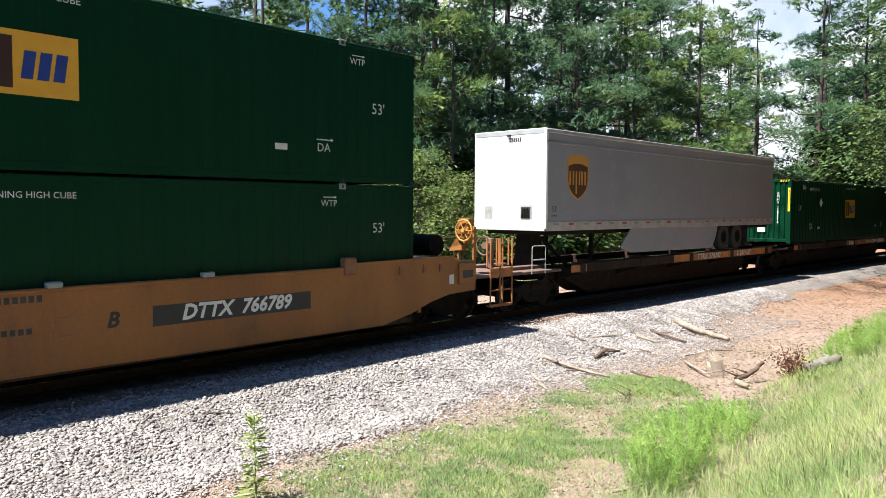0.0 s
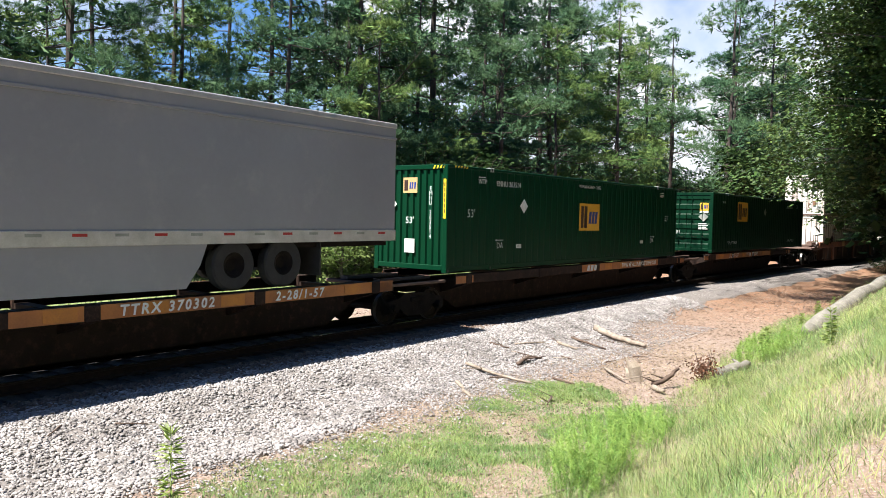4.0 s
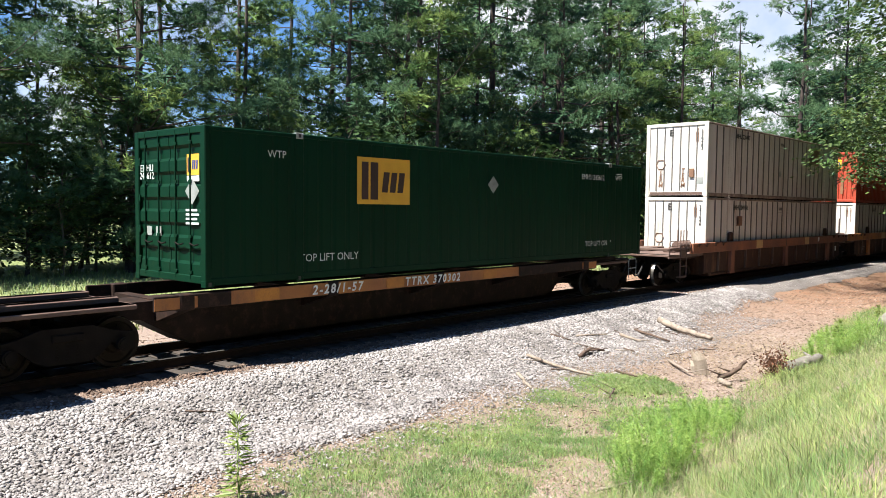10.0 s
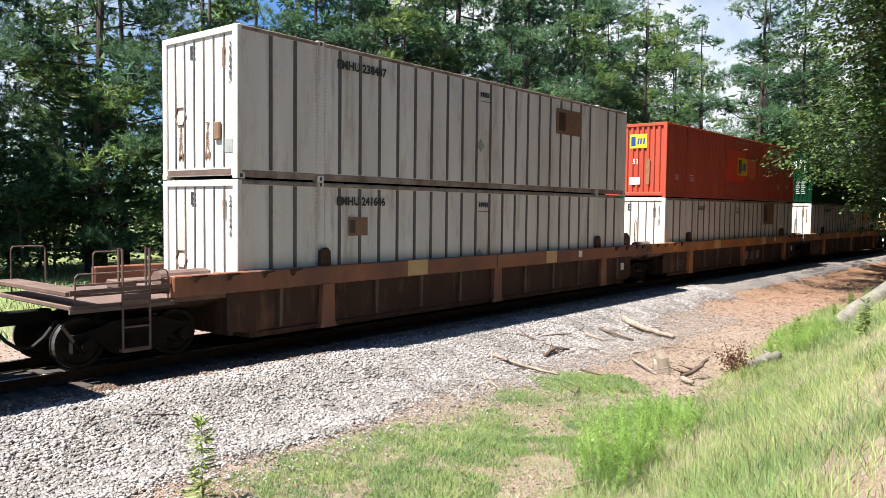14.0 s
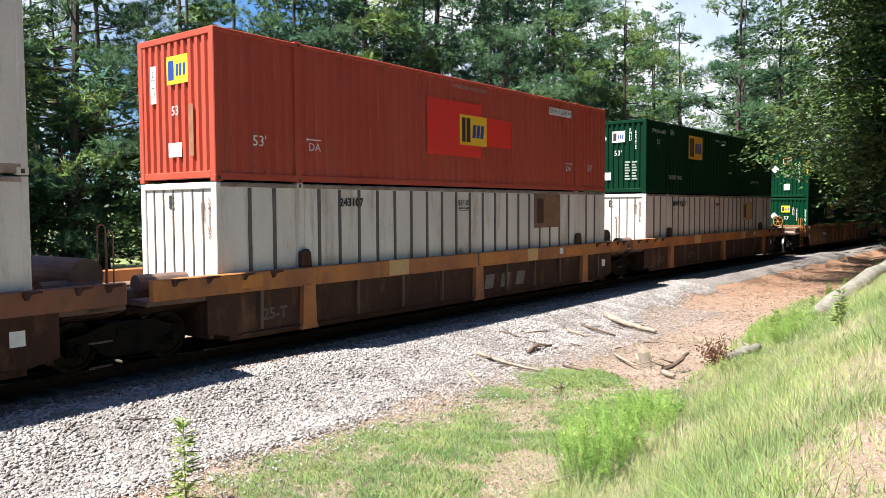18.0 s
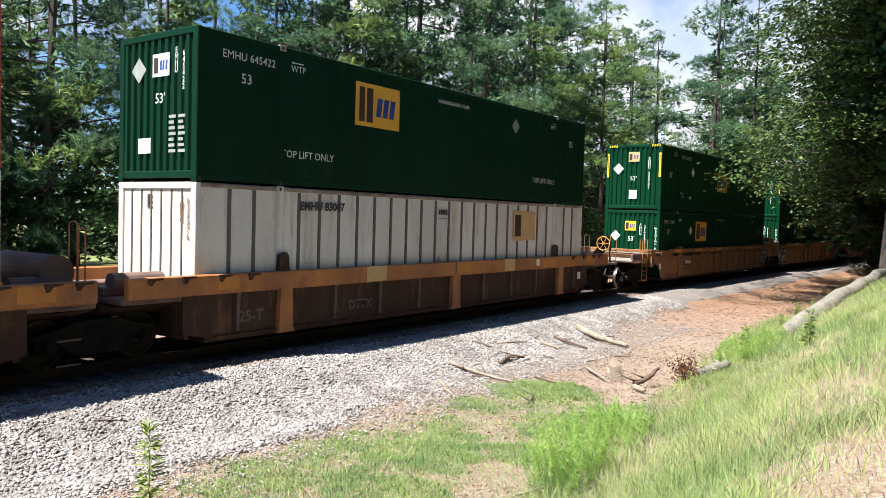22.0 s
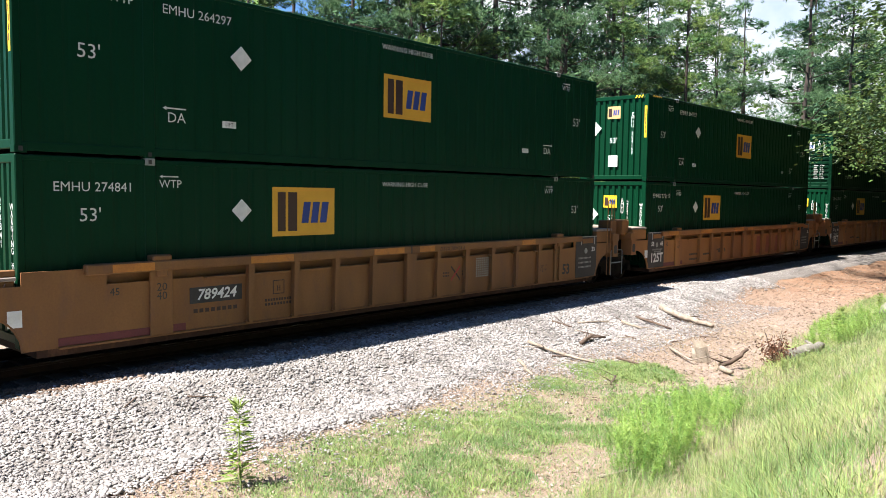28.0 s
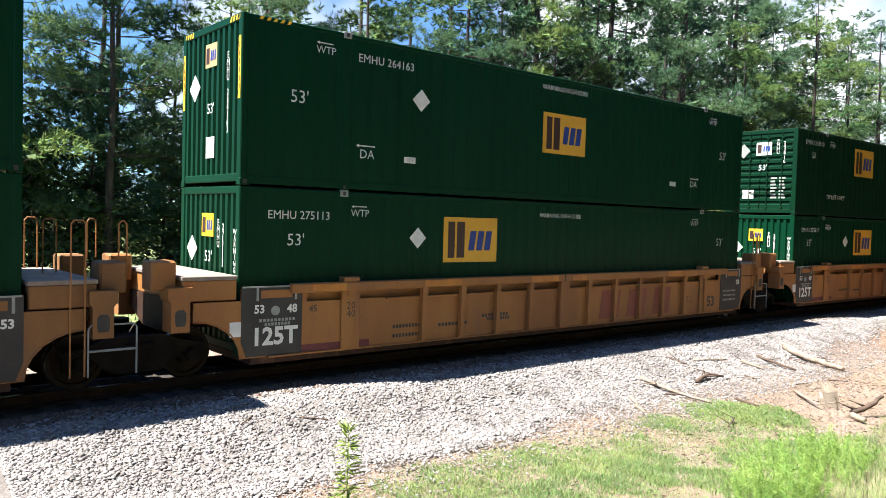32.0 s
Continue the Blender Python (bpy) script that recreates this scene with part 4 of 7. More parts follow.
def grab_iron(car, x, y0, y1, z0, z1, material, rungs=0):
    """A bent bar rail: up, across, down."""
    s = Shape().path([(x, y0, z0), (x, y0, z1 - 0.05), (x, y0 + 0.04, z1), (x, y1 - 0.04, z1), (x, y1, z1 - 0.05), (x, y1, z0)], 0.014)
    for i in range(rungs):
        z = z0 + (z1 - z0) * (i + 1) / (rungs + 1)
        s.rod((x, y0, z), (x, y1, z), 0.018, n=6)
    part("grab_iron", s, material, car)


def end_ladder(car, y, sg, material, z0=0.3, z1=2.0, x=1.42):
    """Two uprights with rungs and a step, for climbing the end platform."""
    s = Shape()
    for d in (-0.24, 0.24):
        s.path([(x, y + d, z0), (x, y + d, z1), (x - 0.12, y + d, z1), (x - 0.12, y + d, z1 - 0.7)], 0.021)
    for z in (z0 + 0.03, z0 + 0.4, z0 + 0.85):
        s.rod((x, y - 0.24, z), (x, y + 0.24, z), 0.018, n=6)
    s.box(x - 0.14, x + 0.02, y - 0.24, y + 0.24, z0 - 0.02, z0 + 0.02)
    s.box(x - 0.05, x + 0.0, y - 0.22, y + 0.22, 1.02, 1.25)
    part("end_ladder", s, material, car)


def brake_wheel(car, y, material, x=0.35, z=2.2):
    s = Shape()
    ring = [(x + 0.27 * math.cos(i * 0.5236), y, z + 0.27 * math.sin(i * 0.5236)) for i in range(13)]
    s.path(ring, 0.02)
    for i in range(6):
        a = i * 1.0472
        s.rod((x, y, z), (x + 0.26 * math.cos(a), y, z + 0.26 * math.sin(a)), 0.012, n=6)
    s.rod((x, y - 0.05, z), (x, y + 0.2, z), 0.05, n=10)
    w = part("brake_wheel", s, YELLOW_OLD, car, "faded yellow hand brake wheel")
    h = Shape().prism([(x - 0.22, z + 0.3), (x + 0.1, z + 0.3), (x + 0.14, z - 0.1), (x - 0.05, z - 0.35), (x - 0.5, z - 0.45), (x - 0.55, z - 0.54), (x - 0.12, z - 0.5), (x - 0.2, z - 0.1)], "y", y + 0.06, y + 0.26)
    h.box(x - 0.3, x - 0.25, y + 0.1, y + 0.2, 1.1, z + 0.25, 0.01)
    h.box(x + 0.2, x + 0.25, y + 0.1, y + 0.2, 1.1, z + 0.1, 0.01)
    part("brake_housing", h, material, w)


def coupler(car, y0, y1):
    s = Shape().box(-0.1, 0.1, min(y0, y1), max(y0, y1), 0.72, 0.95, 0.02)
    e = y1
    s.box(-0.2, 0.2, e - 0.14, e + 0.14, 0.66, 1.0, 0.05)
    part("coupler", s, STEEL, car)
    h = Shape()
    pts = [(0.25, y0 + (y1 - y0) * k, 0.75 - 0.42 * math.sin(3.14 * k)) for k in (0, 0.2, 0.4, 0.6, 0.8, 1.0)]
    h.path(pts, 0.03)
    part("brake_hose", h, RUBBER, car)


def well_posts(name, label, number, front_end, rear_end):
    """A brown articulated well unit with an orange chord and broad posts."""
    car = thing("well_car", label, "rail car", "cars of the train")
    hx = 1.36
    chord = ORANGE_DK if name == "dark" else ORANGE
    for sg in (1, -1):
        a, b = sorted((sg * hx, sg * (hx + 0.03)))
        part("side_sheet", Shape().prism([(o(0.2), 0.3), (o(16.0), 0.3), (o(16.5), 0.4), (o(16.5), 1.15), (o(-0.3), 1.15), (o(-0.3), 0.4)], "x", a, b), BROWN, car)
        a, b = sorted((sg * (hx - 0.02), sg * (hx + 0.13)))
        part("top_chord", Shape().box(a, b, o(-1.45), o(18.1 if rear_end == "brake" else 17.6), 1.12, 1.5, 0.02), chord, car, "faded orange top chord")
        a, b = sorted((sg * (hx - 0.04), sg * (hx + 0.12)))
        part("bottom_flange", Shape().box(min(sg * hx, sg * (hx + 0.09)), max(sg * hx, sg * (hx + 0.09)), o(0.4), o(15.8), 0.28, 0.315, 0.006), BROWN, car)
        for y in (0.9, 3.6, 5.13, 6.65, 9.65, 11.17, 12.7, 15.35):
            a, b = sorted((sg * (hx + 0.03), sg * (hx + 0.1)))
            part("side_rib", Shape().prism([(o(y) - 0.03, 0.36), (o(y) + 0.03, 0.36), (o(y) + 0.06, 1.13), (o(y) - 0.02, 1.13)], "x", a, b), RIB_LIT, car)
        for y in (2.11, 8.23, 14.3):
            a, b = sorted((sg * (hx + 0.03), sg * (hx + 0.15)))
            s = Shape().prism([(o(y) - 0.24, 0.22), (o(y) + 0.24, 0.22), (o(y) + 0.19, 0.33), (o(y) + 0.16, 1.14), (o(y) - 0.16, 1.14), (o(y) - 0.19, 0.33)], "x", a, b)
            part("side_post", s, chord, car)
        for y in (2.11, 14.05):
            a, b = sorted((sg * 1.31, sg * 1.43))
            s = Shape().prism([(o(y) - 0.14, 1.5), (o(y) + 0.14, 1.5), (o(y) + 0.12, 1.8), (o(y) + 0.05, 1.88), (o(y) - 0.12, 1.82)], "x", a, b)
            part("container_guide", s, BROWN, car, "dark rusted container guide")
        # Thin dark shapes paint the notch shadows beneath the chord's flange.
        for y in (-1.0, -0.3, 0.5, 1.2, 15.2, 16.0, 16.8, 17.3):
            a, b = sorted((sg * (hx + 0.13), sg * (hx + 0.17)))
            part("flange_shadow", Shape().prism([(o(y) - 0.06, 1.36), (o(y) - 0.02, 1.36), (o(y) + 0.04, 1.44), (o(y) + 0.2, 1.46), (o(y) + 0.2, 1.49), (o(y) - 0.1, 1.49)], "x", min(a, b), max(a, b)), BROWN, car, "dark shape painting the shadow under the flange")
        a, b = sorted((sg * (hx + 0.131), sg * (hx + 0.135)))
        for y, w in ((4.6, 0.7), (10.7, 0.6)):
            part("reflector_panel", Shape().box(a, b, o(y), o(y + w), 1.14, 1.5), TANFILM, car, "bleached yellow panel")
        for y, w, z0, z1 in ((13.0, 0.9, 1.18, 1.42), (8.3, 0.62, 1.2, 1.42), (0.4, 0.5, 1.2, 1.44), (16.3, 0.6, 1.2, 1.46)):
            if name != "dark":
                part("orange_patch", Shape().box(a, b, o(y), o(y + w), z0, z1), CHORD_BRIGHT, car, "brighter orange patch")
        part("chord_joint", Shape().box(a, b, o(8.18), o(8.22), 1.13, 1.5), INK, car)
        part("load_plate", Shape().box(a, b, o(12.62), o(12.84), 1.24, 1.44), PALE, car, "small white load plate")
    fl = Shape().box(-hx, hx, o(0.2), o(16.0), 0.2, 0.32)
    part("well_floor", fl, BROWN, car)
    for e, sg in ((-0.2, -1), (16.35, 1)):
        y0, y1 = sorted((o(e), o(e) + sg * 1.3))
        part("end_deck", Shape().box(-1.36, 1.36, y0, y1, 1.02, 1.14, 0.02), DECK, car)
        part("bolster", Shape().prism([(-1.3, 1.0), (-0.35, 0.72), (0.35, 0.72), (1.3, 1.0)], "y", y0, y1), BROWN, car)
        part("bulkhead", Shape().box(-1.36, 1.36, o(e) - 0.05, o(e) + 0.05, 0.3, 1.2), BROWN, car)
        for x in (-0.8, 0.3):
            part("deck_beam", Shape().box(x, x + 0.5, y0, y1, 1.14, 1.3, 0.02), DECK, car)
        part("air_tank", Shape().rod((0.75, y0 + 0.15, 1.38), (0.75, y1 - 0.15, 1.38), 0.17, n=14), DECK, car)
    if number:
        side_words(car, number, o(4.5), 0.62, hx + 0.035, 0.3, GHOST, bold=0.01)
    if name != "dark":
        side_words(car, "125-T", o(1.2), 0.62, hx + 0.035, 0.32, GHOST, bold=0.01)
    lg = Shape()
    for k in (0.0, 0.5, 1.0):
        lg.prism([(o(8.6 + 1.6 * k), 0.47), (o(9.02 + 1.6 * k), 0.47), (o(9.12 + 1.6 * k), 0.86), (o(8.7 + 1.6 * k), 0.86)], "x", hx + 0.03, hx + 0.034)
    if not number and name != "dark":
        part("painted_mark", lg, FADED_DK, car, "faded painted mark of plain bars")
    part("notice", Shape().box(hx + 0.03, hx + 0.035, o(15.75), o(15.98), 0.66, 0.9), PALE, car)
    if front_end == "platform":
        part("end_platform", Shape().box(-1.4, 1.4, o(-3.2), o(-1.5), 1.05, 1.13, 0.015), DECK, car, "worn pinkish end platform")
        for z in (1.0, 1.3):
            part("platform_rail", Shape().box(1.36, 1.42, o(-3.2), o(-1.4), z, z + 0.07), DECK, car)
        part("crossover", Shape().box(-1.38, 1.38, o(-3.25), o(-2.85), 1.28, 1.36, 0.012), DECK, car)
        end_ladder(car, o(-2.1), -1, DECK)
        grab_iron(car, 1.38, o(-3.1), o(-1.5), 1.1, 1.62, DECK, 2)
        grab_iron(car, -1.3, o(-3.0), o(-2.4), 1.1, 1.95, DECK)
        grab_iron(car, -1.3, o(-1.5), o(-0.9), 1.1, 1.8, DECK)
        truck(car, o(-1.9))
        coupler(car, o(-2.9), o(-3.9))
    if rear_end == "brake":
        part("end_platform", Shape().box(-1.4, 1.4, o(17.7), o(19.2), 1.05, 1.13, 0.015), DECK, car, "worn pinkish end platform")
        brake_wheel(car, o(18.9), STEEL, 0.9, 1.85)
        grab_iron(car, -1.3, o(16.6), o(17.1), 1.3, 2.05, chord)
        grab_iron(car, -1.3, o(17.8), o(18.3), 1.1, 2.1, chord)
        grab_iron(car, 1.35, o(18.6), o(19.1), 0.4, 1.6, DECK, 2)
        grab_iron(car, 0.2, o(18.7), o(19.15), 1.1, 2.15, DECK)
        truck(car, o(17.9))
        coupler(car, o(18.9), o(19.9))
    if rear_end == "joint":
        truck(car, o(17.87))
        grab_iron(car, -1.2, o(16.9), o(17.3), 1.14, 1.9, chord)
        part("air_tank", Shape().rod((-0.9, o(17.25), 1.6), (0.85, o(17.25), 1.6), 0.3, n=18), DECK, car, "rust-brown air reservoir")
        grab_iron(car, 1.05, o(17.5), o(17.62), 1.2, 2.35, chord)
        grab_iron(car, 0.3, o(17.75), o(17.9), 1.2, 2.45, chord)
        for z in (1.05, 0.55, 0.15):
            part("ladder_rung", Shape().rod((1.42, o(16.95), z), (1.42, o(17.35), z), 0.018, n=6), DECK, car)
    return car


def well_ribs(label, paint, number, dark_panels, front_end, rear_end, texts):
    """A well unit with a full-depth ribbed side."""
    car = thing("well_car", label, "rail car", "cars of the train")
    hx = 1.4
    for sg in (1, -1):
        a, b = sorted((sg * hx, sg * (hx + 0.03)))
        arch = [(0.82 * math.sin(q * 0.2618), 0.68 * (1 - math.cos(q * 0.2618))) for q in range(7)]
        front = [(o(-0.82 + u), 1.0 - w) for u, w in arch]
        rear = [(o(16.97 - u), 1.0 - w) for u, w in arch][::-1]
        part("side_sheet", Shape().prism(front + rear + [(o(16.97), 1.3), (o(16.15), 1.3), (o(16.15), 1.5), (o(14.9), 1.5), (o(14.9), 1.24), (o(1.25), 1.24), (o(1.25), 1.5), (o(0.0), 1.5), (o(0.0), 1.3), (o(-0.82), 1.3)], "x", a, b), paint, car)
        a, b = sorted((sg * 1.302, sg * 1.312))
        part("inner_web", Shape().box(a, b, o(1.2), o(14.95), 1.1, 1.45), paint, car)
        for rim in (front, rear):
            part("arch_rim", Shape().path([(sg * (hx + 0.02), y, z) for y, z in rim], 0.022), paint, car)
        a, b = sorted((sg * (hx - 0.02), sg * (hx + 0.14)))
        part("top_chord", Shape().box(a, b, o(0.9), o(15.2), 1.4, 1.57, 0.02), paint, car)
        x0, x1 = sorted((sg * (hx + 0.141), sg * (hx + 0.145)))
        for y, w in ((1.3, 0.7), (3.85, 0.95), (6.9, 0.9), (8.3, 0.5), (12.2, 0.6)):
            part("orange_patch", Shape().box(x0, x1, o(y), o(y + w), 1.42, 1.55), CHORD_BRIGHT, car, "brighter orange patch")
        x0, x1 = sorted((sg * (hx + 0.141), sg * (hx + 0.146)))
        part("chord_joint", Shape().box(x0, x1, o(8.02), o(8.05), 1.4, 1.57), INK, car)
        part("bottom_flange", Shape().box(min(sg * hx, sg * (hx + 0.07)), max(sg * hx, sg * (hx + 0.07)), o(0.5), o(15.7), 0.3, 0.335, 0.006), paint, car)
        for i in range(11):
            y = 3.84 + i * 1.02
            if i == 4:
                continue
            a, b = sorted((sg * (hx + 0.03), sg * (hx + 0.13)))
            s = Shape().prism([(o(y) - 0.03, 1.41), (o(y) + 0.1, 1.41), (o(y) + 0.04, 0.35), (o(y) - 0.04, 0.35)], "x", a, b)
            s.box(min(sg * (hx + 0.03), sg * (hx + 0.1)), max(sg * (hx + 0.03), sg * (hx + 0.1)), o(y) - 0.07, o(y) + 0.07, 0.33, 0.37)
            part("side_rib", s, paint, car)
        for i in range(12):
            y = 3.2 + i * 0.99
            a, b = sorted((sg * (hx + 0.02), sg * (hx + 0.095)))
            part("stiffener", Shape().box(a, b, o(y) - 0.24, o(y) + 0.56, 1.2, 1.24, 0.008), paint, car)
        a, b = sorted((sg * (hx + 0.03), sg * (hx + 0.135)))
        part("side_post", Shape().box(a, b, o(7.9), o(8.22), 0.32, 1.41, 0.012), paint, car)
        for y in (2.15, 14.05):
            a, b = sorted((sg * 1.3, sg * 1.52))
            s = Shape().box(a, b, o(y) - 0.17, o(y) + 0.17, 1.56, 1.66, 0.02).box(a, b, o(y) - 0.1, o(y) + 0.1, 1.3, 1.58, 0.02)
            part("container_guide", s, paint, car)
            a, b = sorted((sg * (hx + 0.03), sg * (hx + 0.08)))
            part("side_post", Shape().box(a, b, o(y) - 0.2, o(y) + 0.2, 0.32, 1.42, 0.012), paint, car)
        if dark_panels:
            for p0, p1 in ((0.0, 1.15), (15.0, 16.15))[1 if dark_panels == "rear" else 0:]:
                a, b = sorted((sg * (hx + 0.031), sg * (hx + 0.04)))
                part("dark_panel", Shape().prism([(o(p0 + (0.1 if p0 < 1 else 0)), 0.34), (o(p1 - (0.1 if p0 > 1 else 0)), 0.34), (o(p1), 0.6), (o(p1), 1.54), (o(p0), 1.54), (o(p0), 0.6)], "x", a, b), BLACKP, car, "black painted end panel")
                a, b = sorted((sg * (hx + 0.032), sg * (hx + 0.05)))
                part("slot_plate", Shape().box(a, b, o(p0 + 0.35), o(p0 + 0.95), 1.33, 1.47, 0.01), paint, car)
                part("edge_strip", Shape().box(a, b, o(p0 + 0.02), o(p0 + 1.13), 1.515, 1.54), FADED, car, "worn pale edge")
                for d in (0.27, 1.0):
                    part("edge_strip", Shape().box(a, b, o(p0 + d), o(p0 + d + 0.04), 1.29, 1.515), FADED, car, "worn pale edge")
                a, b = sorted((sg * (hx + 0.03), sg * (hx + 0.034)))
    part("well_floor", Shape().box(-hx, hx, o(0.2), o(16.0), 0.2, 0.32), BROWN, car)
    for e, sg in ((-0.05, -1), (16.2, 1)):
        y0, y1 = sorted((o(e), o(e) + sg * (1.3 if front_end and sg < 0 else 0.95)))
        if front_end and sg < 0:
            part("end_deck", Shape().box(-1.4, 1.4, y0, y1, 1.38, 1.44, 0.012), DECK_PALE, car, "pale worn end deck")
            for x in (-1.36, -0.5, 0.4, 1.26):
                part("deck_beam", Shape().box(x, x + 0.1, y0, y1, 1.44, 1.54, 0.012), paint, car)
            part("cross_beam", Shape().box(-1.4, 1.4, y0, y0 + 0.1, 1.44, 1.56, 0.012), paint, car)
            grate = Shape()
            for k in range(7):
                u = y0 + 0.15 + k * 0.14
                grate.rod((1.41, u, 1.05), (1.41, u + 0.16, 1.36), 0.009, n=4).rod((1.41, u + 0.16, 1.05), (1.41, u, 1.36), 0.009, n=4)
            part("mesh_panel", grate, DECK, car, "rusty diamond mesh panel")
            part("end_box", Shape().box(-1.4, 1.36, y0 + 0.02, y1 - 0.02, 1.04, 1.38, 0.015), paint, car)
        else:
            part("end_deck", Shape().box(-1.4, 1.4, y0, y1, 1.66, 1.73, 0.012), DECK_PALE, car, "pale worn end deck")
            part("end_box", Shape().box(-1.4, 1.4, y0 + 0.02, y1 - 0.02, 1.32, 1.66, 0.015), paint, car)
        part("bolster", Shape().prism([(-1.3, 1.32), (-1.3, 1.1), (-0.4, 0.75), (0.4, 0.75), (1.3, 1.1), (1.3, 1.32)], "y", y0, y1), BROWN, car)
        yk = o(e) + sg * 1.0
        for sx in (1, -1):
            a, b = sorted((sx * 1.12, sx * 1.5))
            s = Shape().prism([(yk - 0.15, 0.85), (yk + 0.15, 0.85), (yk + 0.15, 1.32), (yk + 0.2, 1.38), (yk + 0.2, 1.56), (yk - 0.2, 1.56), (yk - 0.2, 1.38), (yk - 0.15, 1.32)], "x", a, b)
            hp = part("corner_stanchion", s, paint, car)
            a, b = sorted((sx * 0.85, sx * 1.3))
            if not (front_end and sg < 0):
                part("corner_block", Shape().box(a, b, yk + sg * 0.2 - 0.2, yk + sg * 0.2 + 0.2, 1.5, 1.98, 0.03), paint, hp)
            a, b = sorted((sx * 1.5, sx * 1.505))
            part("hand_hole", Shape().prism([(yk - 0.07, 0.95), (yk + 0.07, 0.95), (yk + 0.09, 1.02), (yk + 0.09, 1.16), (yk + 0.05, 1.21), (yk - 0.05, 1.21), (yk - 0.09, 1.16), (yk - 0.09, 1.02)], "x", a, b), INK, hp)
    if dark_panels:
        f = hx + 0.045
        if dark_panels != "rear":
            side_words(car, "53", o(0.33), 1.14, f, 0.2, bold=0.006)
            side_words(car, "48", o(0.95), 1.13, f, 0.2, bold=0.006)
            side_words(car, "125T", o(0.62), 0.66, f, 0.42, bold=0.014)
            s = Shape()
            side_bars(s, o(0.68), 0.95, f, 0.7, 0.05, 10)
            side_bars(s, o(0.68), 0.88, f, 0.5, 0.05, 8)
            part("plain_bars", s, FADED, car)
        part("emblem", Shape().prism([(o(0.63 if dark_panels != "rear" else 15.55) + 0.085 * math.cos(i * 0.5236), 1.11 + 0.085 * math.sin(i * 0.5236)) for i in range(12)], "x", f - 0.004, f), FADED, car, "round grey emblem")
        side_words(car, "53", o(15.95), 1.14, f, 0.18, bold=0.006)
        s = Shape()
        for i in range(3):
            side_bars(s, o(15.5), 0.9 - i * 0.13, f, 0.7, 0.05, 10)
        part("plain_bars", s, FADED, car)
        g = hx + 0.035
        side_words(car, "53", o(14.5), 0.62, g, 0.4, INK, bold=0.012)
        side_words(car, "45", o(1.38), 1.1, g, 0.17, INK)
        side_words(car, "20\n40", o(2.15), 1.05, hx + 0.085, 0.19, INK)
        side_words(car, "20\n40", o(14.05), 1.05, hx + 0.085, 0.19, INK)
        side_words(car, "IL 53' 1\"\nIW 8' 9\"", o(13.3), 0.72, g, 0.13, DARK)
        if dark_panels is True:
            mark = Shape()
            for k in (0.0, 1.1, 2.2):
                mark.prism([(o(9.45 + k), 0.42), (o(10.2 + k), 0.42), (o(10.3 + k), 1.12), (o(9.55 + k), 1.12)], "x", hx + 0.03, hx + 0.034)
            part("painted_mark", mark, RED_GHOST, car, "faded red painted mark of plain bars")
        part("sill_band", Shape().box(hx + 0.031, hx + 0.036, o(0.5), o(2.6), 0.345, 0.47), mat("maroon band", (0.14, 0.025, 0.03), (0.11, 0.02, 0.025), 3, 0.6), car, "maroon sill band")
        part("notice", Shape().box(hx + 0.031, hx + 0.036, o(-0.2), o(0.0), 0.7, 0.95), PALE, car)
    s = Shape()
    for k, z, w in texts:
        side_bars(s, o(k), z, hx + 0.035, w, 0.07, 9)
    if texts:
        part("plain_bars", s, INK, car, "rows of stencilled bars")
    if number:
        g = hx + 0.04
        part("number_board", Shape().box(g - 0.009, g - 0.004, o(2.68), o(3.72), 0.78, 1.06), BLACKP, car, "black number board")
        side_words(car, number, o(3.2), 0.92, g, 0.26, PALE, bold=0.006, shear=0.2)
        side_words(car, "DTTX " + number + " A", o(9.42), 1.45, hx + 0.145, 0.13, DARK, shear=0.2)
        s = Shape()
        side_bars(s, o(3.2), 0.65, g - 0.004, 0.9, 0.07, 8)
        side_bars(s, o(4.53), 0.7, g - 0.004, 0.62, 0.05, 10)
        side_bars(s, o(4.53), 0.62, g - 0.004, 0.62, 0.05, 9)
        part("plain_bars", s, DARK, car, "rows of stencilled bars")
        s = Shape()
        for y0, y1, z0, z1 in ((4.4, 4.66, 1.05, 1.065), (4.4, 4.66, 0.8, 0.815), (4.4, 4.415, 0.8, 1.065), (4.645, 4.66, 0.8, 1.065), (4.5, 4.515, 0.86, 0.96), (4.55, 4.565, 0.86, 0.96), (4.5, 4.565, 0.905, 0.915)):
            s.box(g - 0.008, g - 0.004, o(y0), o(y1), z0, z1)
        part("painted_square", s, DARK, car)
        for way in (1, -1):
            s = Shape().prism([(o(9.66) - 0.16, 0.85 - 0.16 * way - 0.03), (o(9.66) + 0.16, 0.85 + 0.16 * way - 0.03), (o(9.66) + 0.16, 0.85 + 0.16 * way + 0.03), (o(9.66) - 0.16, 0.85 - 0.16 * way + 0.03)], "x", g - 0.008 + 0.002 * way, g - 0.004 + 0.002 * way)
            part("crossed_mark", s, REDREF if way > 0 else DARK, car, "crossed red and dark painted bars")
        s = Shape()
        for y, z in ((9.32, 0.87), (9.32, 0.8), (10.0, 0.87), (10.0, 0.8)):
            side_bars(s, o(y), z, g - 0.004, 0.22, 0.04, 4)
        part("plain_bars", s, DARK, car)
        s = Shape()
        for k in range(9):
            side_bars(s, o(10.69), 0.71 + 0.055 * k, g - 0.004, 0.52, 0.035, 7)
        part("plain_bars", s, FADED, car, "table of small stencilled bars")
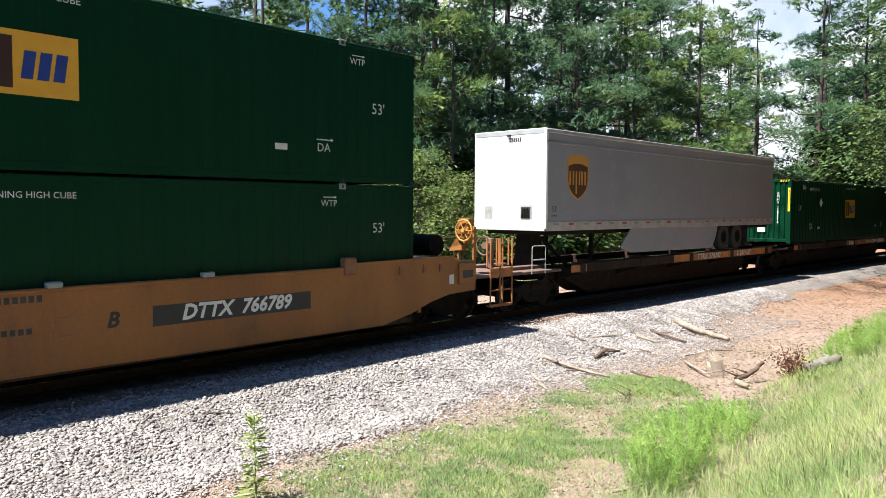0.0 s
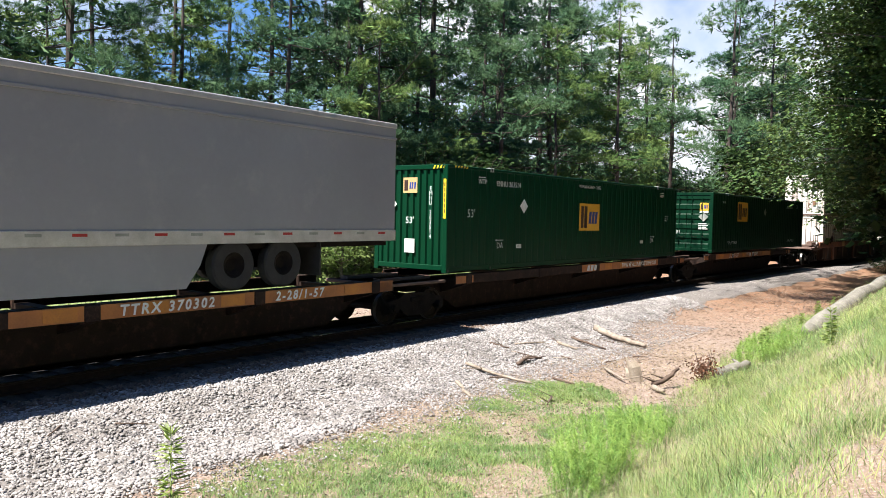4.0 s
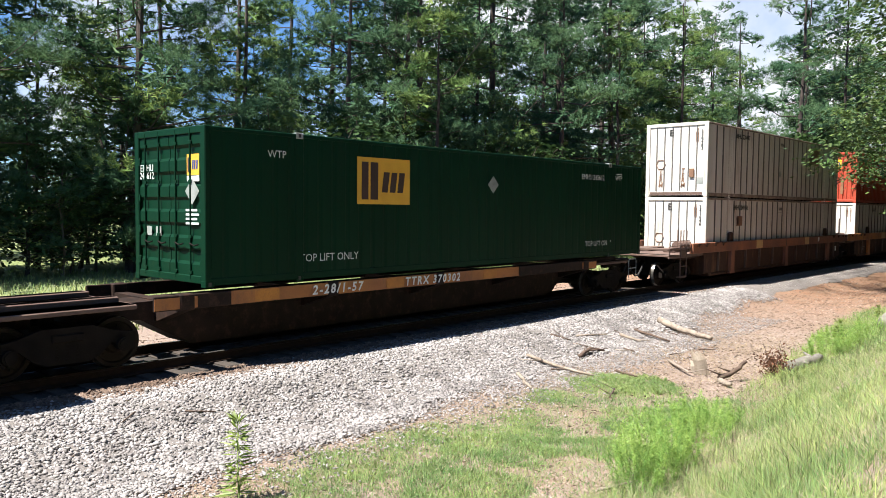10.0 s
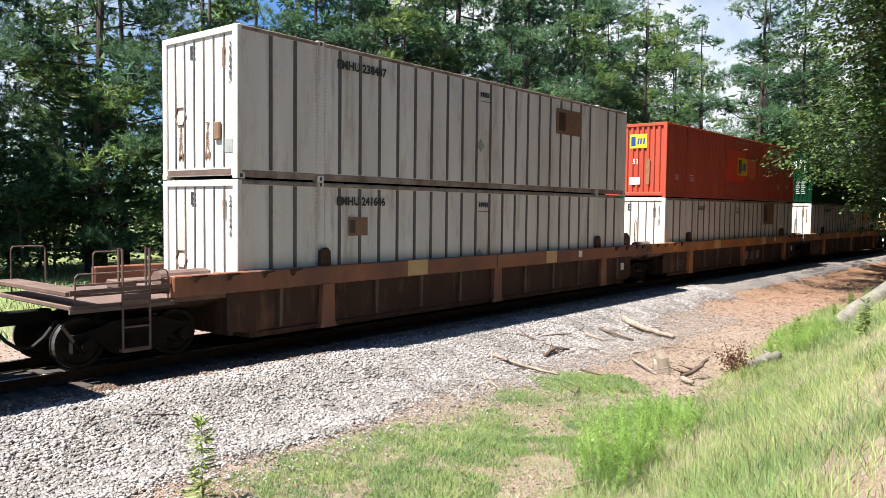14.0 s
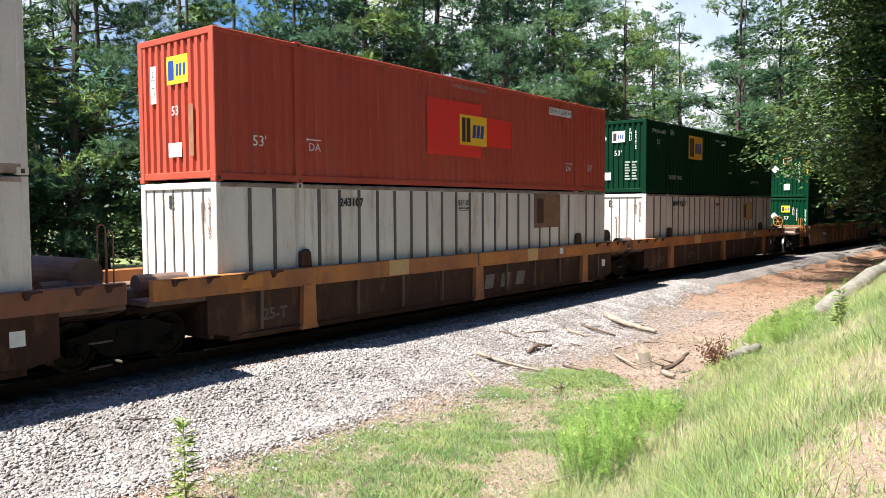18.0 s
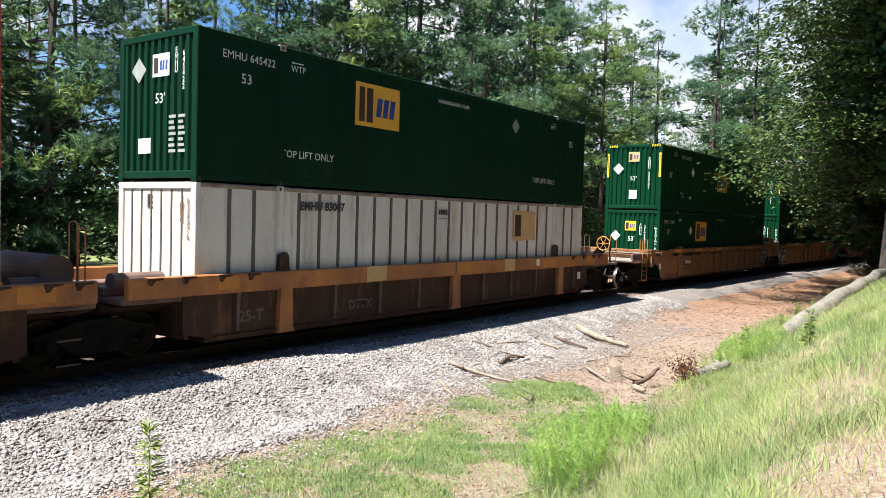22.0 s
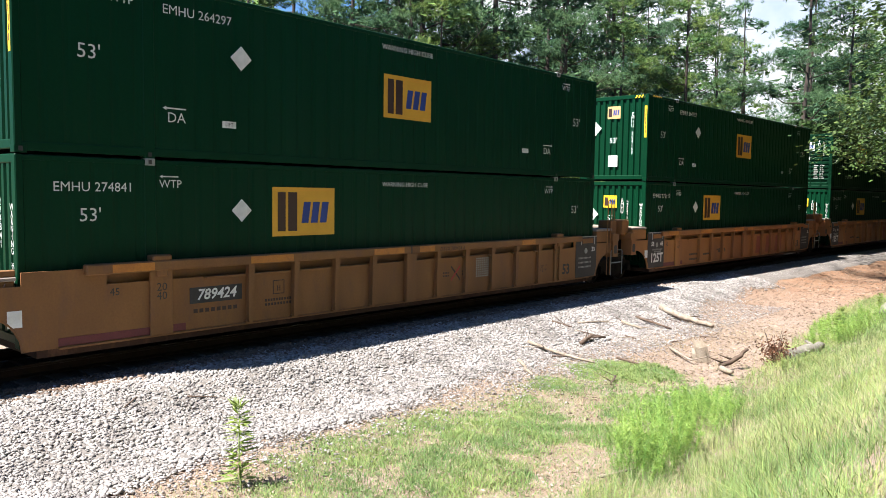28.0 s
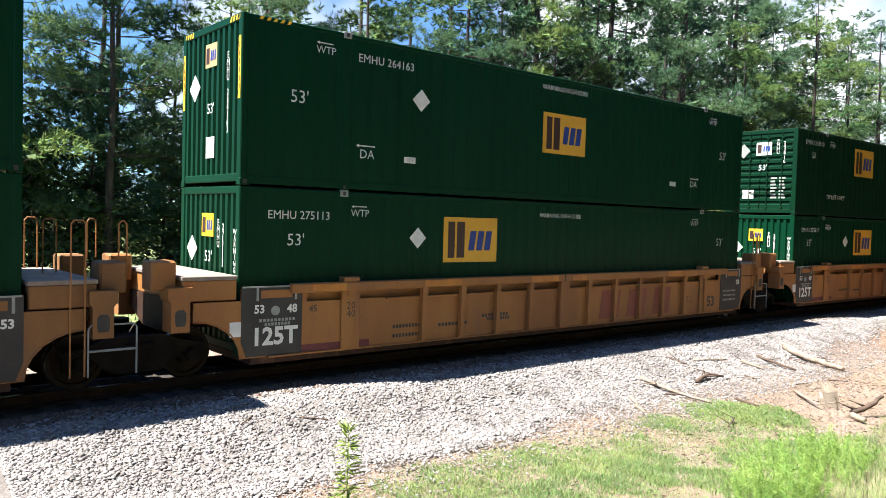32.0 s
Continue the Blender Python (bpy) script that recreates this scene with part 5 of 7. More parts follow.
    if front_end == "platform":
        part("end_platform", Shape().box(-1.4, 1.4, o(-3.0), o(-1.45), 1.1, 1.18, 0.015), DECK_PALE, car, "pale worn end platform")
        part("platform_side", Shape().box(1.3, 1.4, o(-2.9), o(-1.3), 1.18, 1.42, 0.015), DECK, car)
        part("platform_side", Shape().box(-1.4, -1.3, o(-2.9), o(-1.3), 1.18, 1.6, 0.015), DECK, car)
        end_ladder(car, o(-1.75), -1, TAN)
        grab_iron(car, -1.35, o(-2.6), o(-2.1), 1.2, 2.1, TAN)
        grab_iron(car, 0.4, o(-2.9), o(-2.3), 1.15, 2.15, TAN)
        truck(car, o(-1.9))
        coupler(car, o(-2.9), o(-3.7))
    if rear_end == "joint":
        truck(car, o(17.87))
        for x in (-1.3, -0.1, 1.46):
            grab_iron(car, x, o(16.75), o(16.95), 1.7 if x < 1 else 0.3, 2.6, TAN)
        grab_iron(car, 1.46, o(17.0), o(17.7), 0.28, 1.05, FADED, 1)
        grab_iron(car, -1.25, o(17.75), o(17.9), 1.9, 2.6, TAN)
        grab_iron(car, 1.2, o(17.5), o(17.62), 1.7, 2.6, TAN)
    if rear_end == "brake":
        part("air_tank", Shape().rod((-0.6, o(17.3), 2.0), (0.5, o(17.3), 2.0), 0.24, n=16), STEEL, car)
        brake_wheel(car, o(18.25), TAN, 0.9)
        part("end_platform", Shape().box(-1.35, 1.35, o(17.4), o(18.7), 1.05, 1.13, 0.015), DECK_PALE, car)
        end_ladder(car, o(18.75), 1, TAN)
        truck(car, o(17.6))
        coupler(car, o(18.3), o(19.3))
    return car


def well_smooth(label):
    """The tan end unit with a smooth side, a black number board and a sloping end."""
    car = thing("well_car", label, "rail car", "cars of the train")
    hx = 1.4
    for sg in (1, -1):
        a, b = sorted((sg * hx, sg * (hx + 0.04)))
        part("side_sheet", Shape().prism([(o(-1.2), 0.3), (o(15.1), 0.24), (o(15.9), 0.4), (o(16.6), 0.62), (o(17.2), 0.74), (o(18.15), 0.78), (o(18.15), 1.5), (o(-1.2), 1.5)], "x", a, b), TAN_OLD, car)
        a, b = sorted((sg * (hx - 0.03), sg * (hx + 0.07)))
        part("top_chord", Shape().box(a, b, o(-1.2), o(14.0), 1.48, 1.55, 0.02), TAN_OLD, car)
        part("end_chord", Shape().prism([(o(14.0), 1.48), (o(17.6), 1.48), (o(17.3), 1.64), (o(14.3), 1.62)], "x", a, b), TAN_OLD, car)
        for y in (8.4, 10.95):
            a, b = sorted((sg * 1.33, sg * 1.46))
            part("lock_lug", Shape().box(a, b, o(y) - 0.12, o(y) + 0.12, 1.5, 1.63, 0.02), FADED, car)
        a, b = sorted((sg * 1.3, sg * 1.5))
        part("container_guide", Shape().box(a, b, o(14.15) - 0.16, o(14.15) + 0.16, 1.38, 1.74, 0.03), RUST, car, "rusty container guide")
        a, b = sorted((sg * (hx + 0.04), sg * (hx + 0.1)))
        part("end_step", Shape().box(a, b, o(17.5), o(18.1), 0.95, 1.45, 0.015), TAN_OLD, car)
        part("step_slot", Shape().box(sg * (hx + 0.1) - 0.003, sg * (hx + 0.1) + 0.003, o(17.62), o(17.98), 1.1, 1.28), INK, car)
        for y in (15.6, 16.35, 16.9):
            a, b = sorted((sg * (hx + 0.04), sg * (hx + 0.07)))
            part("tie_down", Shape().prism([(o(y) - 0.06, 1.3), (o(y) + 0.06, 1.3), (o(y) + 0.04, 1.48), (o(y) - 0.04, 1.48)], "x", a, b), RUST, car)
    f = hx + 0.042
    part("number_board", Shape().box(f - 0.003, f, o(9.92), o(13.15), 0.79, 1.13), BLACKP, car, "black number board")
    side_words(car, "DTTX  766789", o(11.55), 0.965, f + 0.003, 0.36, bold=0.012, shear=0.25)
    side_words(car, "B", o(9.25), 0.96, f, 0.34, BLACKP, bold=0.012, shear=0.25)
    fr = Shape()
    for y0, y1, z0, z1 in ((8.35, 8.72, 1.08, 1.1), (8.35, 8.72, 0.8, 0.82), (8.35, 8.37, 0.8, 1.1), (8.7, 8.72, 0.8, 1.1)):
        fr.box(f - 0.002, f, o(y0), o(y1), z0, z1)
    part("painted_square", fr, RUST, car)
    s = Shape()
    side_bars(s, o(7.6), 0.93, f, 1.0, 0.09, 9)
    side_bars(s, o(7.7), 1.4, f, 1.1, 0.1, 10)
    part("plain_bars", s, BLACKP, car, "rows of stencilled bars")
    part("notice", Shape().box(f - 0.002, f + 0.002, o(17.2), o(17.36), 0.98, 1.2), PALE, car)
    part("well_floor", Shape().box(-hx, hx, o(0.2), o(16.0), 0.22, 0.34), BROWN, car)
    part("bulkhead", Shape().box(-hx, hx, o(16.2), o(16.3), 0.4, 1.5), TAN_OLD, car)
    part("end_deck", Shape().box(-1.38, 1.38, o(16.2), o(18.2), 1.42, 1.5, 0.02), DECK, car)
    part("air_tank", Shape().rod((-0.9, o(17.5), 1.86), (0.75, o(17.5), 1.86), 0.26, n=18), STEEL, car, "dark air reservoir")
    part("end_platform", Shape().box(-1.35, 1.35, o(18.1), o(18.9), 1.02, 1.1, 0.015), DECK, car)
    brake_wheel(car, o(18.5), TAN_OLD, 0.75)
    end_ladder(car, o(19.0), 1, ORANGE)
    truck(car, o(17.6))
    coupler(car, o(18.3), o(19.4))
    return car


def spine_car(label, front, rear, band, number, second, first=False, last=False):
    """A spine platform: a deep centre beam, narrow side sills and cross arms; front and rear: its trucks, from the load's front end."""
    car = thing("spine_car", label, "rail car", "cars of the train")
    a, b = o(front), o(rear)
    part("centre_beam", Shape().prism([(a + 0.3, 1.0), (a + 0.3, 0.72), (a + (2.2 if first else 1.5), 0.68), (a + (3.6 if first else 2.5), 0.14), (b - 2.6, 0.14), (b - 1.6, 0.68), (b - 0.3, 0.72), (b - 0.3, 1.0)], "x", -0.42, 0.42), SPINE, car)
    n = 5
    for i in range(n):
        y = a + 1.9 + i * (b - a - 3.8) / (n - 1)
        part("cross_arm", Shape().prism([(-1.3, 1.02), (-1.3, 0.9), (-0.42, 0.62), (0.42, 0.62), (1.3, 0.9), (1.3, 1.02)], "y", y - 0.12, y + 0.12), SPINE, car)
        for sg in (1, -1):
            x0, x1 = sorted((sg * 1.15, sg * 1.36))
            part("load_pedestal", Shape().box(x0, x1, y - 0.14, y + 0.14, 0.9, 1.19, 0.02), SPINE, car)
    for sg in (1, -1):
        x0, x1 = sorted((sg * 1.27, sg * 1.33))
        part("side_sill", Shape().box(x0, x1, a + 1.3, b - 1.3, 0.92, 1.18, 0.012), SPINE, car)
        x0, x1 = sorted((sg * 1.331, sg * 1.338))
        part("orange_band", Shape().box(x0, x1, o(band[0]), o(band[1]), 0.93, 1.18), ORANGE, car, "faded orange stripe")
        part("orange_band", Shape().box(x0, x1, a + 1.3, a + 2.1, 0.94, 1.14), ORANGE, car, "faded orange stripe")
        part("orange_band", Shape().box(x0, x1, b - 2.1, b - 1.3, 0.94, 1.14), ORANGE, car, "faded orange stripe")
    for y in (a, b):
        part("end_deck", Shape().box(-1.15, 1.15, y - 1.1, y + 1.1, 0.98, 1.06, 0.015), DECK, car, "pale worn end deck")
        for x in (-0.7, 0.45):
            part("deck_beam", Shape().box(x, x + 0.25, y - 1.0, y + 1.0, 1.06, 1.16, 0.015), DECK, car)
    if number:
        side_words(car, number, o(5.9 if last else 10.1), 1.05, 1.366, 0.26, PALE, spacing=1.3, bold=0.008, shear=0.15)
        side_words(car, second, o(3.0 if last else 13.2), 1.05, 1.366, 0.26, PALE, spacing=1.3, bold=0.008, shear=0.15)
    else:
        side_words(car, second, o(12.3), 1.05, 1.366, 0.21, PALE, bold=0.006, shear=0.15)
        mark = Shape()
        for k in (0.0, 0.26, 0.52):
            mark.prism([(o(7.9 + k), 0.96), (o(8.08 + k), 0.96), (o(8.14 + k), 1.15), (o(7.96 + k), 1.15)], "x", 1.362, 1.366)
        part("painted_mark", mark, PALE, car, "pale company mark of plain bars")
    for k in range(5):
        y = band[0] + 0.5 + k * (band[1] - band[0]) / 5.3
        part("orange_patch", Shape().box(1.3385, 1.344, o(y), o(y + 0.55), 0.95, 1.16), CHORD_BRIGHT, car, "brighter orange patch")
    if first:
        part("end_platform", Shape().box(-1.2, 1.3, a - 1.9, a - 0.9, 1.02, 1.1, 0.012), DECK, car)
        end_ladder(car, a - 1.75, -1, ORANGE, z1=2.0)
        grab_iron(car, 1.3, a - 0.5, a + 0.1, 1.0, 1.75, FADED, 1)
        grab_iron(car, -0.9, a - 1.8, a - 1.2, 1.1, 1.95, DECK, 2)
        bw = Shape().path([(0.2 + 0.26 * math.cos(i * 0.5236), a - 1.2, 1.75 + 0.26 * math.sin(i * 0.5236)) for i in range(13)], 0.022)
        bw.rod((0.2, a - 1.2, 1.75), (0.2, a - 0.95, 1.75), 0.1, n=10).box(0.12, 0.28, a - 0.98, a - 0.86, 1.1, 1.95, 0.02)
        part("brake_wheel", bw, DECK, car, "rusty hand brake wheel")
        coupler(car, a - 1.6, a - 2.4)
    truck(car, a)
    if last:
        truck(car, b)
        coupler(car, b + 1.4, b + 2.6)
        grab_iron(car, 1.25, b + 0.9, b + 1.4, 0.5, 1.1, FADED, 1)
    return car


def trailer():
    """A dry van trailer standing on the spine car, its front end on a hitch."""
    t = thing("truck_trailer", "light grey van trailer with brown gold shield on spine car", "trailer")
    hx, z0, z1 = 1.295, 2.14, 4.97
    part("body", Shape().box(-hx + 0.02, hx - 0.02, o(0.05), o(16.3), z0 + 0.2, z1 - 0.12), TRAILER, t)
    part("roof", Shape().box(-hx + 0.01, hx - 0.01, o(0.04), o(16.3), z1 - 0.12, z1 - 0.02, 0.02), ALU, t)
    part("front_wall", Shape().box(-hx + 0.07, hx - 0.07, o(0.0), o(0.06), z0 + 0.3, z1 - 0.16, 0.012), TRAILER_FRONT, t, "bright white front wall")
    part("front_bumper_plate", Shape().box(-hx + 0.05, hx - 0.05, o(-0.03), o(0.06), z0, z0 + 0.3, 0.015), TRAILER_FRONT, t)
    part("front_cap", Shape().box(-hx + 0.02, hx - 0.02, o(-0.01), o(0.08), z1 - 0.16, z1 - 0.01, 0.015), ALU, t)
    for sg in (1, -1):
        a, b = sorted((sg * (hx - 0.09), sg * hx))
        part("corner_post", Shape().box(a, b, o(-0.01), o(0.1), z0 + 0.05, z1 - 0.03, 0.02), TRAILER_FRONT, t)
        a, b = sorted((sg * (hx - 0.03), sg * (hx + 0.012)))
        part("bottom_rail", Shape().box(a, b, o(0.03), o(16.32), z0, z0 + 0.26, 0.01), ALU, t)
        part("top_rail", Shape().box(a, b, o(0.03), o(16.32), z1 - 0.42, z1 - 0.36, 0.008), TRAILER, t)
        part("roof_rail", Shape().box(a, b, o(0.03), o(16.32), z1 - 0.14, z1 - 0.03, 0.012), ALU, t)
        a, b = sorted((sg * (hx + 0.012), sg * (hx + 0.016)))
        for i in range(22):
            part("reflector", Shape().box(a, b, o(0.35 + i * 0.73), o(0.6 + i * 0.73), z0 + 0.16, z0 + 0.21), REDREF if i % 2 else FADED, t)
        a, b = sorted((sg * (hx - 0.05), sg * (hx - 0.02)))
        if sg > 0:
            part("side_skirt", Shape().prism([(o(4.6), z0), (o(3.95), 1.55), (o(4.6), 1.38), (o(10.5), 1.33), (o(10.8), 1.75), (o(10.95), z0)], "x", a, b), TRAILER, t, "pale side skirt")
        for y in (11.6, 12.85):
            s = Shape().lathe([(-0.13, 0.25), (-0.13, 0.46), (-0.1, 0.5), (0.1, 0.5), (0.13, 0.46), (0.13, 0.25)], sg * 1.1, o(y), 1.72, 26)
            w = part("wheel", s, RUBBER, t)
            part("rim", Shape().lathe([(0.02 * sg, 0.0), (0.02 * sg, 0.12), (0.09 * sg, 0.2), (0.12 * sg, 0.27), (0.0, 0.27)], sg * 1.1, o(y), 1.72, 20), STEEL, w)
        s = Shape().box(sg * 0.85 - 0.06, sg * 0.85 + 0.06, o(2.9), o(3.02), 1.25, z0, 0.01)
        s.path([(sg * 0.85, o(3.0), 1.5), (sg * 0.85, o(3.9), z0)], 0.03)
        s.box(sg * 0.85 - 0.12, sg * 0.85 + 0.12, o(2.85), o(3.07), 1.2, 1.26)
        part("landing_leg", s, STEEL, t)
    part("underframe", Shape().box(-1.1, 1.1, o(0.4), o(16.2), z0 - 0.12, z0 + 0.1), STEEL, t)
    part("suspension", Shape().box(-0.6, 0.6, o(11.0), o(13.6), 1.6, z0, 0.03), STEEL, t)
    part("rear_doors", Shape().box(-hx + 0.05, hx - 0.05, o(16.28), o(16.34), z0 + 0.1, z1 - 0.1), TRAILER, t)
    part("mud_guard", Shape().box(-1.2, 1.2, o(13.9), o(13.94), 1.4, z0), RUBBER, t)
    # shield
    sy, sz = o(1.56), 3.66
    out = [(-0.54, 0.52), (-0.3, 0.62), (0.0, 0.655), (0.3, 0.62), (0.54, 0.52), (0.54, -0.1), (0.46, -0.35), (0.27, -0.52), (0.0, -0.66), (-0.27, -0.52), (-0.46, -0.35), (-0.54, -0.1)]
    f = hx - 0.02
    sh = part("shield", Shape().prism([(sy + u, sz + v) for u, v in out], "x", f, f + 0.005), GOLD, t, "brown shield with gold border and plain gold shapes")
    part("shield_field", Shape().prism([(sy + u * 0.9, sz - 0.02 + v * (0.9 if v < 0 else 0.62)) for u, v in out], "x", f + 0.005, f + 0.009), SHIELD, sh)
    for k in (-0.33, -0.02, 0.27):
        part("shield_mark", Shape().box(f + 0.009, f + 0.013, sy + k - 0.11, sy + k - 0.04, sz - (0.48 if k == -0.02 else 0.22), sz + 0.17), GOLD, sh)
        part("shield_mark", Shape().box(f + 0.009, f + 0.013, sy + k + 0.05, sy + k + 0.12, sz - 0.22, sz + 0.17), GOLD, sh)
    side_words(t, "53'", o(0.42), 2.74, f + 0.004, 0.22, INK)
    bars = Shape()
    side_bars(bars, o(0.42), 2.56, f + 0.004, 0.26, 0.04, 5)
    part("plain_bars", bars, BLUE, t)
    n = Shape()
    for i in range(6):
        n.box(0.0 + i * 0.075, 0.055 + i * 0.075, o(-0.008), o(0.002), 4.62, 4.74)
    part("plain_bars", n, INK, t)
    # front wall fittings
    for x, w in ((-0.75, 0.3), (0.62, 0.42)):
        fr = part("hatch_frame", Shape().box(x - w / 2, x + w / 2, o(-0.015), o(0.01), 2.42, 2.86, 0.008), ALU, t)
        part("hatch", Shape().box(x - w / 2 + 0.05, x + w / 2 - 0.05, o(-0.02), o(-0.012), 2.48, 2.8), INK if x > 0 else FADED, fr)
    gl = Shape()
    for i in range(4):
        gl.rod((0.5 + i * 0.07, o(-0.04), 2.5), (0.54 + i * 0.05, o(-0.045), 2.76), 0.028, n=8)
    part("air_hose_fittings", gl, STEEL, t)
    part("marker_lamp", Shape().box(-0.06, 0.06, o(-0.05), o(0.0), 4.78, 4.84, 0.01), DARK, t)
    return t


def hitch():
    """The upright trestle that holds the trailer's front end."""
    h = thing("trailer_hitch", "dark steel folding hitch under the trailer's front", "hitch")
    part("stand", Shape().prism([(-0.35, 1.04), (0.5, 1.04), (0.16, 2.02), (-0.16, 2.02)], "x", -0.3, 0.3), STEEL, h)
    part("brace", Shape().path([(0.25, 0.3, 1.9), (0.25, 1.6, 1.04)], 0.06).path([(-0.25, 0.3, 1.9), (-0.25, 1.6, 1.04)], 0.06), STEEL, h)
    return h


PLACE = [-3.87, 17.38, 35.78, 56.49, 77.85, 97.40, 117.02, 140.56, 160.00, 179.64]


def put(ob, place, z=0.0):
    MOVING.append((ob, place, z))


def load_of(k, ob, z):
    put(ob, PLACE[k] + HALF, z)


# ---- the ground ----
def centre_line(y):
    y = np.clip(y, -80.0, 190.0)
    return NEAR - WIDE / 2 + BEND * y * y


def smooth(t):
    t = np.clip(t, 0.0, 1.0)
    return t * t * (3 - 2 * t)


def bank_foot(y):
    return np.where(y < 26, -3.3 - 0.1 * y, -5.9 + 0.0 * y) + np.where(y > 26, BEND * (y * y - 676) * 0.8, 0.0) * (y < 150)


def wave(x, y):
    return (np.sin(x * 1.3 + y * 0.7) + np.sin(x * 0.6 - y * 1.1 + 1.0) + np.sin(x * 2.9 + 2.0) * np.sin(y * 2.3) * 0.7) / 3


def ground_z(x, y):
    x, y = np.asarray(x, float), np.asarray(y, float)
    u = x - centre_line(y)
    near = -0.26 - 0.46 * smooth((u - 2.0) / 2.4)
    far = -0.26 - 0.3 * smooth((-u - 2.0) / 2.5)
    z = np.where(u > 0, near, far)
    rise = smooth((x - bank_foot(y)) / 3.7)
    z = z + 1.85 * rise + 0.02 * np.clip(x - 1, 0, 60)
    z = z + 0.035 * wave(x, y) * smooth((np.abs(u) - 3.0) / 2.0)
    return z


def grid(xs, ys, zf):
    gx, gy = np.meshgrid(xs, ys, indexing="ij")
    v = np.stack([gx, gy, zf(gx, gy)], -1).reshape(-1, 3)
    n, m = len(xs), len(ys)
    i, j = np.meshgrid(np.arange(n - 1), np.arange(m - 1), indexing="ij")
    a = (i * m + j).ravel()
    return v, np.stack([a, a + m, a + m + 1, a + 1], 1)


gxs = np.concatenate([[-900, -400, -200, -120, -80, -60, -45], np.arange(-36, -16, 1.0), np.arange(-16, 6, 0.25), np.arange(6, 30, 2.0), [40, 70, 120, 250, 500, 900]])
gys = np.concatenate([[-900, -300, -120, -60, -40, -30, -20, -12, -8, -5], np.arange(-3, 36, 0.25), np.arange(36, 110, 1.5), [120, 140, 170, 210, 300, 500, 900]])
v, f = grid(gxs, gys, ground_z)
ground = tagged(new("ground", raw("ground", v, f, EARTH, True)), "red clay ground with needle litter rising to a bank", "ground", kind="structure")

# ballast under and beside the rails
us = np.concatenate([np.arange(-1.9, 1.2, 0.45), np.arange(1.2, 5.3, 0.12)])
bys = np.concatenate([np.arange(-60, 0, 2.0), np.arange(0, 34, 0.12), np.arange(34, 200, 1.0)])
gu, gy = np.meshgrid(us, bys, indexing="ij")
edge = 4.25 + 0.5 * smooth((13 - gy) / 5) + 0.3 * wave(gy * 0.9, gy * 0.4 + 3) - 1.1 * smooth((gy - 15) / 14)
gu = np.where(gu > 0, np.minimum(gu, edge), gu)
gx = centre_line(gy) + gu
rngs = np.random.RandomState(3)
gz = ground_z(gx, gy) + 0.035 + rngs.uniform(-0.02, 0.022, gx.shape) * (gu > 1.2) - 0.05 * (np.abs(gu) > np.where(gu > 0, edge - 0.03, 1.85))
v = np.stack([gx, gy, gz], -1).reshape(-1, 3)
n, m = gu.shape
i, j = np.meshgrid(np.arange(n - 1), np.arange(m - 1), indexing="ij")
a = (i * m + j).ravel()
# Faces inside u = 1.45 get the bed colour darkened as train shade.
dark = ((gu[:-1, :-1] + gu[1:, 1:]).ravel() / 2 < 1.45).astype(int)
tagged(new("ballast", raw("ballast", v, np.stack([a, a + m, a + m + 1, a + 1], 1), [BALLAST, BED_SHADE], False, dark)), "grey crushed stone ballast bed of the track", "ballast", kind="structure")


def chunk():
    """A block of crushed stone: eight corners, twelve faces."""
    v = np.array([(x, y, z) for x in (-1, 1) for y in (-1, 1) for z in (-1, 1)]) * 0.72
    q = ((0, 1, 3, 2), (4, 6, 7, 5), (0, 4, 5, 1), (2, 3, 7, 6), (0, 2, 6, 4), (1, 5, 7, 3))
    return v, np.array([t for a, b, c, d in q for t in ((a, b, c), (a, c, d))])


def stones(name, x, y, size, seed, lift=0.3, material=None):
    """Flattish angular stones, each its own jittered shape, most of them lying on their broad side."""
    r = np.random.RandomState(seed)
    v, f = chunk()
    n = len(x)
    turn, lean, way = r.uniform(0, 6.283, n), np.abs(r.normal(0, 0.42, n)), r.uniform(0, 6.283, n)
    ct, sn, zero, one = np.cos(turn), np.sin(turn), np.zeros(n), np.ones(n)
    spin = np.stack([ct, -sn, zero, sn, ct, zero, zero, zero, one], 1).reshape(n, 3, 3)
    a, b, c, d = np.cos(way), np.sin(way), np.cos(lean), np.sin(lean)
    tip = np.stack([c + a * a * (1 - c), a * b * (1 - c), b * d, a * b * (1 - c), c + b * b * (1 - c), -a * d, -b * d, a * d, c], 1).reshape(n, 3, 3)
    rot = tip @ spin
    sc = size[:, None, None] * np.array([1.25, 0.95, 0.62]) * r.uniform(0.6, 1.25, (n, 1, 3)) * r.uniform(0.5, 1.25, (n, 8, 3))
    p = np.einsum("nij,nkj->nki", rot, v[None] * sc)
    z = ground_z(x, y) + 0.035 + size * lift * r.uniform(-0.6, 1.6, n)
    p = p + np.stack([x, y, z], 1)[:, None, :]
    faces = (f[None] + 8 * np.arange(n)[:, None, None]).reshape(-1, 3)
    return raw(name, p.reshape(-1, 3), faces, material or STONE)


